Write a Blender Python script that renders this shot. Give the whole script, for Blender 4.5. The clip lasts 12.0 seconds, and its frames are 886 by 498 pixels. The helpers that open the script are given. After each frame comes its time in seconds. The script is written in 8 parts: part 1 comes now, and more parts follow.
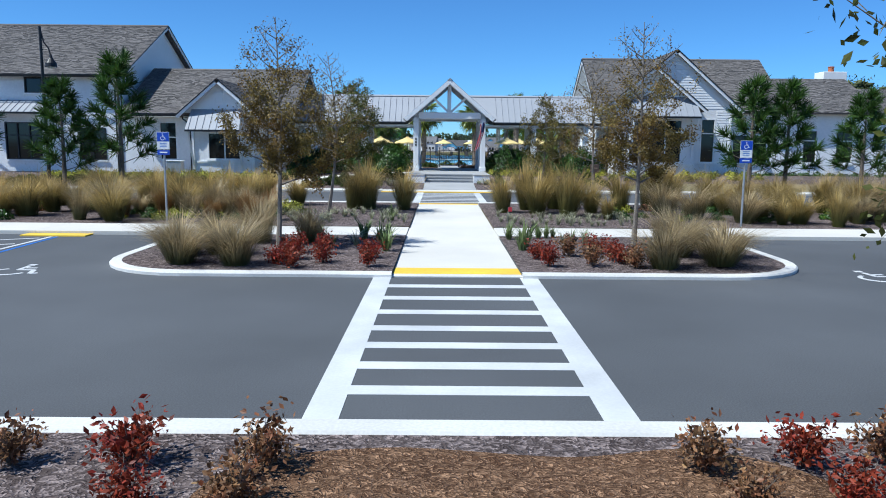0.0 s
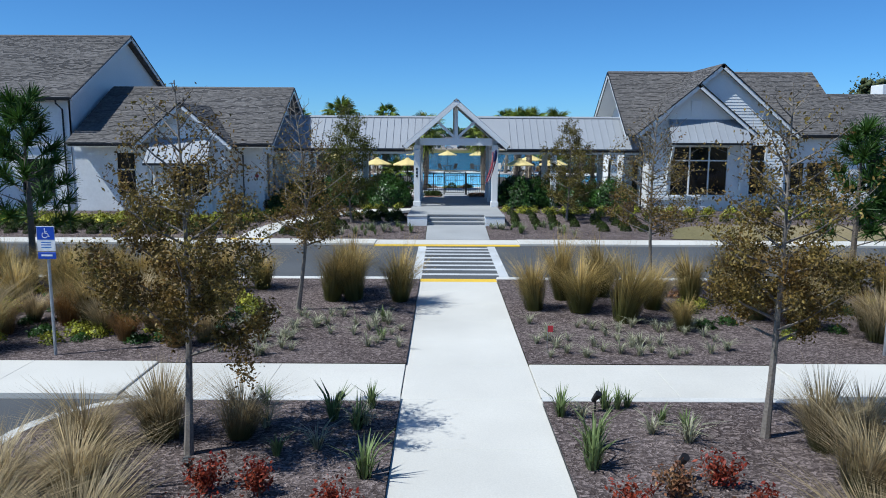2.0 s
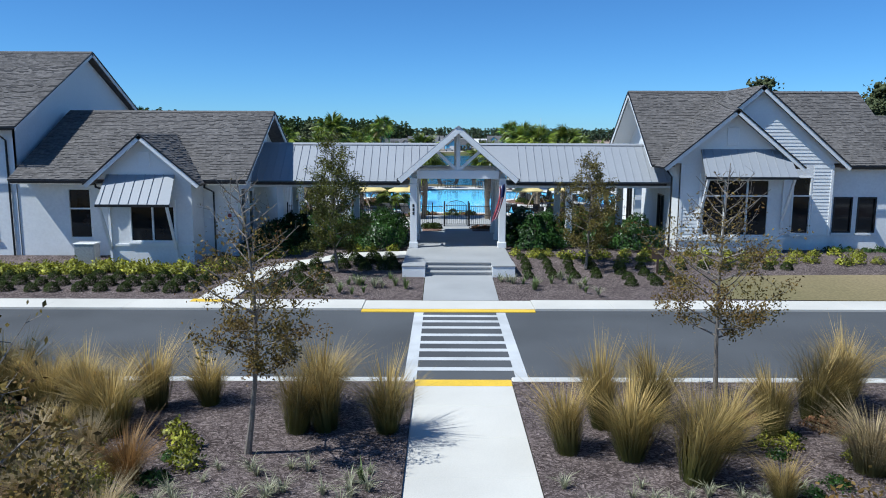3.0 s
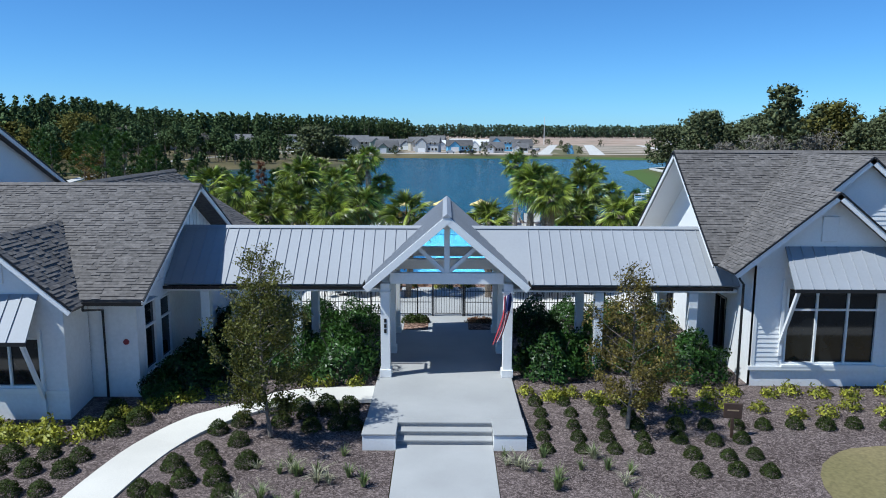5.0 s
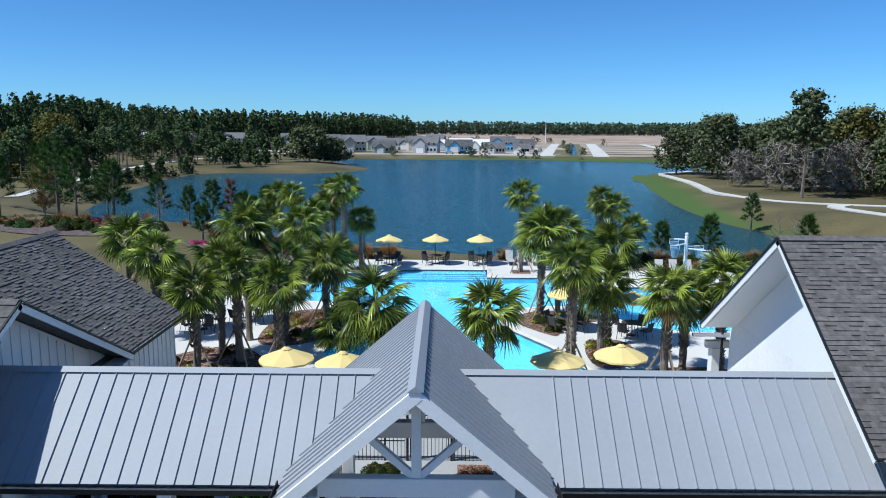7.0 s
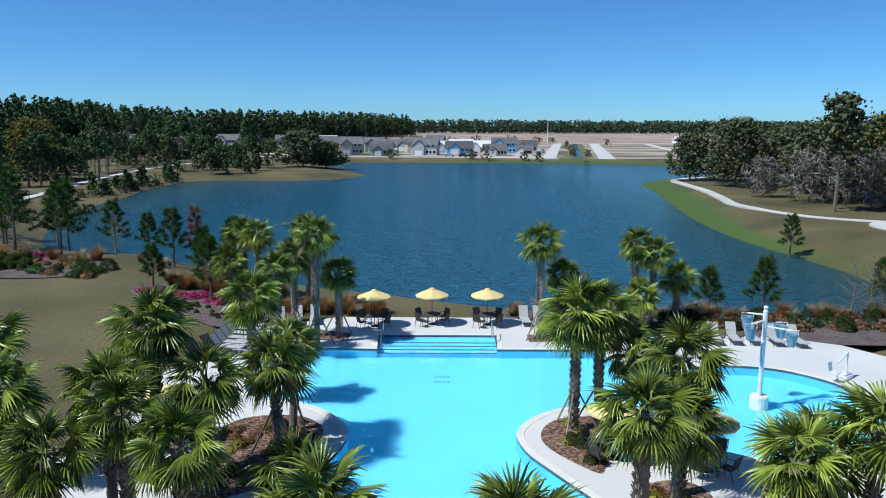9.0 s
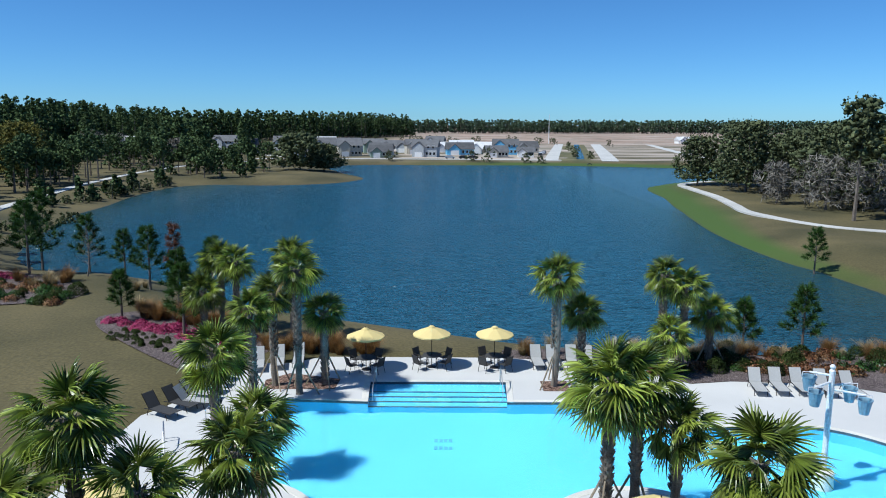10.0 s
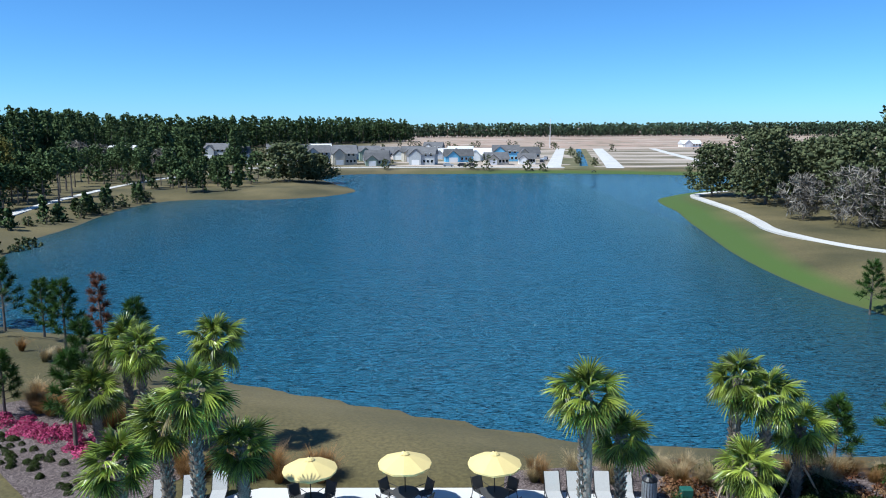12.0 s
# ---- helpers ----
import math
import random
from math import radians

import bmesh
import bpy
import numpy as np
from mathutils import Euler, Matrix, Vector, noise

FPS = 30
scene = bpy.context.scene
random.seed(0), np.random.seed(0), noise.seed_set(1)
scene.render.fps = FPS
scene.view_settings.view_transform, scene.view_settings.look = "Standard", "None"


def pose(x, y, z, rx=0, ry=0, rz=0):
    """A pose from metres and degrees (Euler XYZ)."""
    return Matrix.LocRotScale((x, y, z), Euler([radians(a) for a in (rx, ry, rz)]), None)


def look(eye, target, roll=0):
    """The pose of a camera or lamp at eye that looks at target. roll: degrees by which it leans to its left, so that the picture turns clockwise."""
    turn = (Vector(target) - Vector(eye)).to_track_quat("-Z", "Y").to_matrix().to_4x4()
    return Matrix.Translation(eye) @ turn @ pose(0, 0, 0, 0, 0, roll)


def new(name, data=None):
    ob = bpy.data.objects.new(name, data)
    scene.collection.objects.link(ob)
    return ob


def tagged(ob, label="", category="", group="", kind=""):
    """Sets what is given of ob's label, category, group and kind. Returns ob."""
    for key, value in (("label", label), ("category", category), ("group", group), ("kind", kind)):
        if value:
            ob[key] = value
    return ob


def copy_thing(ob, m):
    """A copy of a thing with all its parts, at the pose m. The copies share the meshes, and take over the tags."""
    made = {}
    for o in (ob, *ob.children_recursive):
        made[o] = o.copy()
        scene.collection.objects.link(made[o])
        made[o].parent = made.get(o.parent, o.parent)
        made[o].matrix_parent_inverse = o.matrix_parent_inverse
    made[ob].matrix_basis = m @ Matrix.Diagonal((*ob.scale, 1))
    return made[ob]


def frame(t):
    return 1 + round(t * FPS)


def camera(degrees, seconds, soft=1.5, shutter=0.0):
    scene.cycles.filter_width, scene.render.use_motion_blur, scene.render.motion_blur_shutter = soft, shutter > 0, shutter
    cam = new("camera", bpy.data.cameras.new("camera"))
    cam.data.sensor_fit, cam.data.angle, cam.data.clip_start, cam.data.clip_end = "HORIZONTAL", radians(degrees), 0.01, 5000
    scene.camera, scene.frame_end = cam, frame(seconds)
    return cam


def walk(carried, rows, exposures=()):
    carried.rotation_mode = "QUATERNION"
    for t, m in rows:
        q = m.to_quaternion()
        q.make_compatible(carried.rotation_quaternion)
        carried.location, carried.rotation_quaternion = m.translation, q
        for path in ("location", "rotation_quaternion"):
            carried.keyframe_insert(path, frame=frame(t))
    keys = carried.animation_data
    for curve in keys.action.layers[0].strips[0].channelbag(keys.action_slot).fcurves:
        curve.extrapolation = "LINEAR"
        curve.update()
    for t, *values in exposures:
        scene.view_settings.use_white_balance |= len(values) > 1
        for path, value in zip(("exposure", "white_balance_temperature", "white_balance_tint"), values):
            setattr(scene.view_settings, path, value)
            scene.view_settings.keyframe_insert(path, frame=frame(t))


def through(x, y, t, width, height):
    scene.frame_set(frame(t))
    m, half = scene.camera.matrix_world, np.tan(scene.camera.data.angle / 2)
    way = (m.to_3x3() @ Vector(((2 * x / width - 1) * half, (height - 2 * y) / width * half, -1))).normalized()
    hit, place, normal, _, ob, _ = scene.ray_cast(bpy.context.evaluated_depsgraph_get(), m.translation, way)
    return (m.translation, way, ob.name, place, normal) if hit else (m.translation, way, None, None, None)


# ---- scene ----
cam = camera(62.0, 12.0, soft=1.0)
PATH = [
    (0, (0.011, 0.227, 2.453), (0.019, 2.208, 2.172), 0.5),
    (0.5, (-0.029, 1.64, 2.727), (-0.022, 3.619, 2.443), 0.5),
    (1, (-0.074, 3.187, 3.061), (-0.069, 5.167, 2.776), 0.4),
    (1.5, (-0.177, 5.146, 3.525), (-0.172, 7.125, 3.24), 0.3),
    (2, (-0.176, 7.401, 4.529), (-0.174, 9.379, 4.23), 0.3),
    (2.5, (-0.259, 9.99, 5.298), (-0.255, 11.968, 5.0), 0.2),
    (3, (-0.199, 12.745, 6.126), (-0.197, 14.723, 5.824), 0.2),
    (5, (0.487, 23.228, 9.414), (0.482, 25.203, 9.098), 0.2),
    (5.5, (0.681, 25.985, 10.105), (0.676, 27.959, 9.786), 0.3),
    (6, (0.803, 28.789, 10.641), (0.802, 30.762, 10.316), 0.3),
    (6.5, (0.957, 31.672, 11.106), (0.953, 33.645, 10.778), 0.5),
    (7, (1.101, 34.75, 11.497), (1.096, 36.723, 11.169), 0.4),
    (9, (1.192, 46.753, 13.395), (1.186, 48.724, 13.06), 0.2),
    (9.5, (1.149, 49.751, 13.829), (1.141, 51.723, 13.492), 0.2),
    (10, (1.098, 52.745, 14.264), (1.092, 54.716, 13.927), 0.2),
    (10.5, (1.311, 55.561, 14.667), (1.3, 57.533, 14.332), 0.0),
    (11, (1.434, 58.892, 14.925), (1.428, 60.864, 14.593), -0.0),
    (11.5, (1.723, 62.112, 15.254), (1.717, 64.085, 14.931), -0.3),
    (12, (2.037, 65.476, 15.698), (2.028, 67.449, 15.369), -0.3),
]
walk(cam, [(t, look(eye, target, roll)) for t, eye, target, roll in PATH],
     [(t, stops, 5850, 5) for t, stops in ((0, 0.33), (0.5, 0.17), (0.9, 0.13), (1.6, 0.08), (2.5, 0.02), (3, 0.12), (5.5, 0.2), (6.5, 0.2), (7, 0.13), (9, 0.02), (11, 0.0), (12, 0.4))])

# ---- world and sun ----
SUN_AZ = Vector((-0.65, -0.26, 0)).normalized()      # towards the sun, level
SUN_EL = radians(55)
sun_dir = SUN_AZ * math.cos(SUN_EL) + Vector((0, 0, math.sin(SUN_EL)))
world = bpy.data.worlds.new("sky")
scene.world = world
world.use_nodes = True
wn = world.node_tree.nodes
sky = wn.new("ShaderNodeTexSky")
sky.sky_type, sky.sun_disc = "NISHITA", False
sky.sun_elevation, sky.sun_rotation = SUN_EL, math.atan2(SUN_AZ.x, SUN_AZ.y)
sky.air_density, sky.dust_density, sky.ozone_density = 0.85, 0.55, 5.0
sky.altitude = 1500
wn["Background"].inputs["Strength"].default_value = 0.094
blue = wn.new("ShaderNodeMix")          # a clear, dry sky of deep blue
blue.data_type, blue.blend_type = "RGBA", "MULTIPLY"
blue.inputs["Factor"].default_value, blue.inputs["B"].default_value = 1.0, (0.62, 0.97, 1.23, 1)
world.node_tree.links.new(sky.outputs["Color"], blue.inputs["A"])
world.node_tree.links.new(blue.outputs["Result"], wn["Background"].inputs["Color"])
sun = new("sun", bpy.data.lights.new("sun", "SUN"))
sun.data.energy, sun.data.angle, sun.data.color = 4.7, radians(0.55), (1.0, 0.97, 0.91)
sun.matrix_world = look(sun_dir * 200, (0, 0, 0))

# ---- materials ----
def mat(name, color, rough=0.7, metal=0.0, var=0.25, scale=6.0, fine=60.0, bump=0.2, fine_var=0.2, spec=0.5, island=0.0, objrand=0.0, tint=None, bump_scale=None, dist=0.01):
    """A surface with broad stains, fine grain and relief. island and objrand: how much single pieces differ."""
    m = bpy.data.materials.new(name)
    m.use_nodes = True
    n, l = m.node_tree.nodes, m.node_tree.links
    b = n["Principled BSDF"]
    b.inputs["Roughness"].default_value, b.inputs["Metallic"].default_value = rough, metal
    b.inputs["Specular IOR Level"].default_value = spec
    tc = n.new("ShaderNodeTexCoord")

    def tex(s, detail=4.0):
        t = n.new("ShaderNodeTexNoise")
        t.inputs["Scale"].default_value, t.inputs["Detail"].default_value = s, detail
        l.new(tc.outputs["Object"], t.inputs["Vector"])
        return t
    big, small = tex(1.0 / scale if scale > 1 else 1.0, 5), tex(fine, 3)
    dark = tuple(c * (1 - var) for c in color)
    light = tuple(min(1, c * (1 + var)) for c in (tint or color))
    mix = n.new("ShaderNodeMix")
    mix.data_type = "RGBA"
    ramp = n.new("ShaderNodeMapRange")
    ramp.inputs["From Min"].default_value, ramp.inputs["From Max"].default_value = 0.3, 0.7
    l.new(big.outputs["Fac"], ramp.inputs["Value"])
    l.new(ramp.outputs["Result"], mix.inputs["Factor"])
    mix.inputs["A"].default_value, mix.inputs["B"].default_value = (*dark, 1), (*light, 1)
    out = mix.outputs["Result"]
    value = n.new("ShaderNodeMapRange")
    value.inputs["From Min"].default_value, value.inputs["From Max"].default_value = 0.25, 0.75
    value.inputs["To Min"].default_value, value.inputs["To Max"].default_value = 1 - fine_var, 1 + fine_var
    l.new(small.outputs["Fac"], value.inputs["Value"])
    fac = value.outputs["Result"]
    for amount, make in ((island, "geo"), (objrand, "obj")):
        if amount:
            src = n.new("ShaderNodeNewGeometry").outputs["Random Per Island"] if make == "geo" else n.new("ShaderNodeObjectInfo").outputs["Random"]
            r = n.new("ShaderNodeMapRange")
            r.inputs["To Min"].default_value, r.inputs["To Max"].default_value = 1 - amount, 1 + amount
            l.new(src, r.inputs["Value"])
            mul = n.new("ShaderNodeMath")
            mul.operation = "MULTIPLY"
            l.new(fac, mul.inputs[0]), l.new(r.outputs["Result"], mul.inputs[1])
            fac = mul.outputs[0]
    hsv = n.new("ShaderNodeHueSaturation")
    l.new(fac, hsv.inputs["Value"]), l.new(out, hsv.inputs["Color"])
    l.new(hsv.outputs["Color"], b.inputs["Base Color"])
    if bump:
        bp = n.new("ShaderNodeBump")
        bp.inputs["Strength"].default_value, bp.inputs["Distance"].default_value = bump, dist
        l.new((tex(bump_scale, 3) if bump_scale else small).outputs["Fac"], bp.inputs["Height"])
        l.new(bp.outputs["Normal"], b.inputs["Normal"])
    return m


def leaf_mat(name, color, tint, var=0.35, rough=0.5, through=0.25, island=0.35, spec=0.3, objrand=0.0):
    """Leaves: each differs, and some light passes through them."""
    m = mat(name, color, rough, var=var, scale=1.0, fine=3.0, bump=0, island=island, tint=tint, spec=spec, objrand=objrand)
    n, l = m.node_tree.nodes, m.node_tree.links
    b = n["Principled BSDF"]
    tr, add = n.new("ShaderNodeBsdfTranslucent"), n.new("ShaderNodeMixShader")
    add.inputs[0].default_value = through
    l.new(b.inputs["Base Color"].links[0].from_socket, tr.inputs["Color"])
    l.new(b.outputs[0], add.inputs[1]), l.new(tr.outputs[0], add.inputs[2])
    l.new(add.outputs[0], n["Material Output"].inputs["Surface"])
    return m


def chip_mat(name, dark, light, scale, stretch=1.0, bump=0.03):
    """Loose bark or straw: small pieces of many tones, with gaps between them."""
    m = bpy.data.materials.new(name)
    m.use_nodes = True
    n, l = m.node_tree.nodes, m.node_tree.links
    b = n["Principled BSDF"]
    b.inputs["Roughness"].default_value, b.inputs["Specular IOR Level"].default_value = 0.95, 0.15
    tc, mp, warp = n.new("ShaderNodeTexCoord"), n.new("ShaderNodeMapping"), n.new("ShaderNodeTexNoise")
    mp.inputs["Scale"].default_value = (1, stretch, 1)
    warp.inputs["Scale"].default_value, warp.inputs["Detail"].default_value = 6.0, 3
    shift = n.new("ShaderNodeMix")
    shift.data_type = "VECTOR"
    shift.inputs["Factor"].default_value = 0.22
    l.new(tc.outputs["Object"], shift.inputs["A"]), l.new(tc.outputs["Object"], warp.inputs["Vector"])
    l.new(warp.outputs["Color"], shift.inputs["B"]), l.new(shift.outputs["Result"], mp.inputs[0])
    cell, big = n.new("ShaderNodeTexVoronoi"), n.new("ShaderNodeTexNoise")
    cell.inputs["Scale"].default_value, cell.inputs["Randomness"].default_value = scale, 1.0
    big.inputs["Scale"].default_value, big.inputs["Detail"].default_value = 0.8, 5
    l.new(mp.outputs[0], cell.inputs["Vector"]), l.new(tc.outputs["Object"], big.inputs["Vector"])
    sep, power, add = n.new("ShaderNodeSeparateColor"), n.new("ShaderNodeMath"), n.new("ShaderNodeMath")
    power.operation, power.inputs[1].default_value = "POWER", 2.2
    add.operation, add.use_clamp = "MULTIPLY_ADD", True
    add.inputs[1].default_value = 0.55
    l.new(cell.outputs["Color"], sep.inputs[0]), l.new(sep.outputs[0], power.inputs[0])
    l.new(big.outputs["Fac"], add.inputs[0])
    low = n.new("ShaderNodeMath")
    low.operation, low.inputs[1].default_value = "SUBTRACT", 0.22
    l.new(power.outputs[0], low.inputs[0]), l.new(low.outputs[0], add.inputs[2])
    mix = n.new("ShaderNodeMix")
    mix.data_type = "RGBA"
    mix.inputs["A"].default_value, mix.inputs["B"].default_value = (*dark, 1), (*light, 1)
    l.new(add.outputs[0], mix.inputs["Factor"]), l.new(mix.outputs["Result"], b.inputs["Base Color"])
    bp = n.new("ShaderNodeBump")
    bp.inputs["Strength"].default_value, bp.inputs["Distance"].default_value = 0.9, bump
    l.new(cell.outputs["Distance"], bp.inputs["Height"]), l.new(bp.outputs["Normal"], b.inputs["Normal"])
    return m


M_ASPH = mat("asphalt", (0.080, 0.084, 0.089), 0.9, var=0.2, scale=4, fine=60, bump=0.35, fine_var=0.3, dist=0.004)
M_CONC = mat("concrete", (0.62, 0.59, 0.53), 0.85, var=0.09, scale=3, fine=40, bump=0.15, fine_var=0.07, dist=0.003)
M_CONC2 = mat("grey_concrete", (0.36, 0.36, 0.355), 0.85, var=0.1, scale=2, fine=40, bump=0.15, fine_var=0.08, dist=0.003)
M_KERB = mat("kerb_concrete", (0.6, 0.585, 0.55), 0.85, var=0.15, scale=2, fine=30, bump=0.2, fine_var=0.1, dist=0.004)
M_DECK = mat("pool_deck", (0.61, 0.588, 0.555), 0.85, var=0.07, scale=4, fine=30, bump=0.12, fine_var=0.05, dist=0.003)
M_PAINT = mat("road_paint", (0.57, 0.575, 0.57), 0.7, var=0.16, scale=1.2, fine=25, bump=0.15, fine_var=0.05, dist=0.003)
M_YELL = mat("yellow_paver", (0.80, 0.52, 0.05), 0.75, var=0.12, scale=1, fine=20, bump=0.3, fine_var=0.1, dist=0.005)
M_BLUE = mat("blue_paint", (0.02, 0.13, 0.45), 0.6, var=0.15, scale=1, fine=20, bump=0.1)
M_MULCH = chip_mat("mulch", (0.052, 0.038, 0.035), (0.315, 0.252, 0.236), 28, 1.6)
M_STRAW = chip_mat("pine_straw", (0.075, 0.036, 0.018), (0.40, 0.235, 0.135), 38, 2.6)
M_CHIP = chip_mat("red_chips", (0.06, 0.032, 0.024), (0.42, 0.27, 0.20), 13, 1.5)
M_WHITE = mat("white_paint", (0.80, 0.80, 0.79), 0.6, var=0.03, scale=3, fine=14, bump=0.05, fine_var=0.03)
M_BRICK = mat("painted_brick", (0.78, 0.78, 0.775), 0.75, var=0.06, scale=2, fine=8, bump=0.25, fine_var=0.05, dist=0.01)
M_SOFFIT = mat("soffit", (0.62, 0.62, 0.6), 0.8, var=0.05, fine=12, bump=0.05)
M_BLACK = mat("black_metal", (0.02, 0.02, 0.022), 0.45, 0.3, var=0.2, fine=20, bump=0.05)
M_METAL = mat("seam_metal", (0.325, 0.338, 0.362), 0.66, 0.1, var=0.06, scale=3, fine=10, bump=0.04, fine_var=0.03)
M_SHING = mat("shingles", (0.125, 0.114, 0.108), 0.95, var=0.15, scale=3, fine=7, bump=0.5, fine_var=0.35, island=0.19, dist=0.01)
M_GLASS = mat("dark_glass", (0.012, 0.014, 0.016), 0.05, 0.0, var=0.2, fine=2, bump=0, spec=0.45)
M_DARKIN = mat("interior", (0.10, 0.095, 0.09), 0.9, fine=4, bump=0)
M_TRUNK = mat("bark", (0.16, 0.13, 0.105), 0.95, var=0.3, scale=1, fine=30, bump=0.8, fine_var=0.4, dist=0.02)
M_PTRUNK = mat("palm_bark", (0.20, 0.165, 0.13), 0.95, var=0.35, scale=1, fine=18, bump=0.8, fine_var=0.4, island=0.3, dist=0.02)
M_LAWN = mat("dormant_lawn", (0.19, 0.17, 0.065), 0.95, var=0.25, scale=14, fine=9, bump=0.5, fine_var=0.25, tint=(0.22, 0.17, 0.09), dist=0.03)

# ---- mesh tools ----
class MB:
    """Collects faces of one mesh."""
    def __init__(self):
        self.v, self.f = [], []

    def add(self, verts, faces):
        k = len(self.v)
        self.v += [tuple(p) for p in verts]
        self.f += [tuple(k + i for i in q) for q in faces]
        return self

    def quad(self, *p):
        return self.add(p, [tuple(range(len(p)))])

    def box(self, x0, y0, z0, x1, y1, z1, b=0.0):
        """A box; b: bevel of its edges."""
        if b <= 0:
            return self.add([(x0, y0, z0), (x1, y0, z0), (x1, y1, z0), (x0, y1, z0), (x0, y0, z1), (x1, y0, z1), (x1, y1, z1), (x0, y1, z1)],
                            [(0, 3, 2, 1), (4, 5, 6, 7), (0, 1, 5, 4), (1, 2, 6, 5), (2, 3, 7, 6), (3, 0, 4, 7)])
        bm = bmesh.new()
        bmesh.ops.create_cube(bm, size=1)
        for v in bm.verts:
            v.co = Vector(((x0 + x1) / 2 + v.co.x * (x1 - x0), (y0 + y1) / 2 + v.co.y * (y1 - y0), (z0 + z1) / 2 + v.co.z * (z1 - z0)))
        bmesh.ops.bevel(bm, geom=bm.edges[:], offset=b, segments=1, affect="EDGES")
        bm.verts.index_update()
        self.add([v.co[:] for v in bm.verts], [[v.index for v in f.verts] for f in bm.faces])
        bm.free()
        return self

    def prism(self, base, up):
        """A polygon (list of points) swept along up."""
        n, up = len(base), Vector(up)
        top = [Vector(p) + up for p in base]
        return self.add(list(base) + top, [tuple(range(n))[::-1], tuple(range(n, 2 * n))] + [(i, (i + 1) % n, n + (i + 1) % n, n + i) for i in range(n)])

    def beam(self, a, b, w, h, up=(0, 0, 1)):
        """A bar of width w and height h between two points."""
        a, b = Vector(a), Vector(b)
        d = (b - a).normalized()
        s = d.cross(Vector(up)).normalized() * (w / 2)
        u = s.cross(d).normalized() * (h / 2)
        return self.prism([a - s - u, a + s - u, a + s + u, a - s + u], b - a)

    def tube(self, pts, radii, sides=8, cap=True):
        """A round bar through points, with a radius at each."""
        pts = [Vector(p) for p in pts]
        rings = []
        for i, p in enumerate(pts):
            d = (pts[min(i + 1, len(pts) - 1)] - pts[max(i - 1, 0)]).normalized()
            s = d.cross(Vector((0, 0, 1)) if abs(d.z) < 0.95 else Vector((1, 0, 0))).normalized()
            u = s.cross(d)
            r = radii[i] if hasattr(radii, "__len__") else radii
            rings.append([p + (s * math.cos(a) + u * math.sin(a)) * r for a in (2 * math.pi * k / sides for k in range(sides))])
        k = len(self.v)
        for ring in rings:
            self.v += [tuple(p) for p in ring]
        for i in range(len(rings) - 1):
            for j in range(sides):
                self.f.append((k + i * sides + j, k + i * sides + (j + 1) % sides, k + (i + 1) * sides + (j + 1) % sides, k + (i + 1) * sides + j))
        if cap:
            self.f.append(tuple(k + j for j in range(sides))[::-1])
            self.f.append(tuple(k + (len(rings) - 1) * sides + j for j in range(sides)))
        return self

    def lathe(self, rows, sides=16, at=(0, 0, 0)):
        """A turned shape: rows of radius and height."""
        k = len(self.v)
        for r, z in rows:
            self.v += [(at[0] + r * math.cos(2 * math.pi * j / sides), at[1] + r * math.sin(2 * math.pi * j / sides), at[2] + z) for j in range(sides)]
        for i in range(len(rows) - 1):
            for j in range(sides):
                self.f.append((k + i * sides + j, k + i * sides + (j + 1) % sides, k + (i + 1) * sides + (j + 1) % sides, k + (i + 1) * sides + j))
        return self

    def mesh(self, name, material, smooth=False):
        me = bpy.data.meshes.new(name)
        me.from_pydata(self.v, [], self.f)
        me.validate()
        if material:
            me.materials.append(material)
        if smooth:
            me.polygons.foreach_set("use_smooth", [True] * len(me.polygons))
        me.update()
        return me


def fix_normals(me):
    bm = bmesh.new()
    bm.from_mesh(me)
    bmesh.ops.recalc_face_normals(bm, faces=bm.faces)
    bm.to_mesh(me)
    bm.free()


def part(name, mb, material, parent=None, label="", smooth=False):
    """Links a mesh as ONE object under a thing or a part."""
    me = mb if isinstance(mb, bpy.types.Mesh) else mb.mesh(name, material, smooth)
    ob = new(name, me)
    if parent:
        ob.parent = parent
    return tagged(ob, label)


def thing(name, label, category, group="", at=None, kind=""):
    ob = new(name)
    ob.empty_display_size = 0.2
    if at is not None:
        ob.matrix_basis = at if isinstance(at, Matrix) else Matrix.Translation(at)
    return tagged(ob, label, category, group, kind)


def solid(name, mb, material, label, category, kind="", group="", smooth=False):
    """A thing that is one mesh."""
    return tagged(part(name, mb, material, smooth=smooth), label, category, group, kind)


def fill(loops, z, name, material):
    """A flat mesh bounded by the first loop, with the others as holes."""
    bm = bmesh.new()
    edges = []
    for loop in loops:
        vs = [bm.verts.new((x, y, z)) for x, y in loop]
        edges += [bm.edges.new((vs[i], vs[(i + 1) % len(vs)])) for i in range(len(vs))]
    bmesh.ops.triangle_fill(bm, edges=edges, use_beauty=True)
    for f in bm.faces:
        if f.normal.z < 0:
            f.normal_flip()
    me = bpy.data.meshes.new(name)
    bm.to_mesh(me)
    bm.free()
    me.materials.append(material)
    return me


def smooth_loop(pts, closed=True, steps=6):
    """A rounded line through points (Catmull-Rom)."""
    out, n = [], len(pts)
    for i in range(n if closed else n - 1):
        p = [Vector(pts[(i + k) % n] if closed else pts[max(0, min(n - 1, i + k))]) for k in (-1, 0, 1, 2)]
        for s in range(steps):
            t = s / steps
            q = 0.5 * (2 * p[1] + (p[2] - p[0]) * t + (2 * p[0] - 5 * p[1] + 4 * p[2] - p[3]) * t * t + (3 * p[1] - p[0] - 3 * p[2] + p[3]) * t ** 3)
            out.append(tuple(q))
    return out if closed else out + [tuple(pts[-1])]


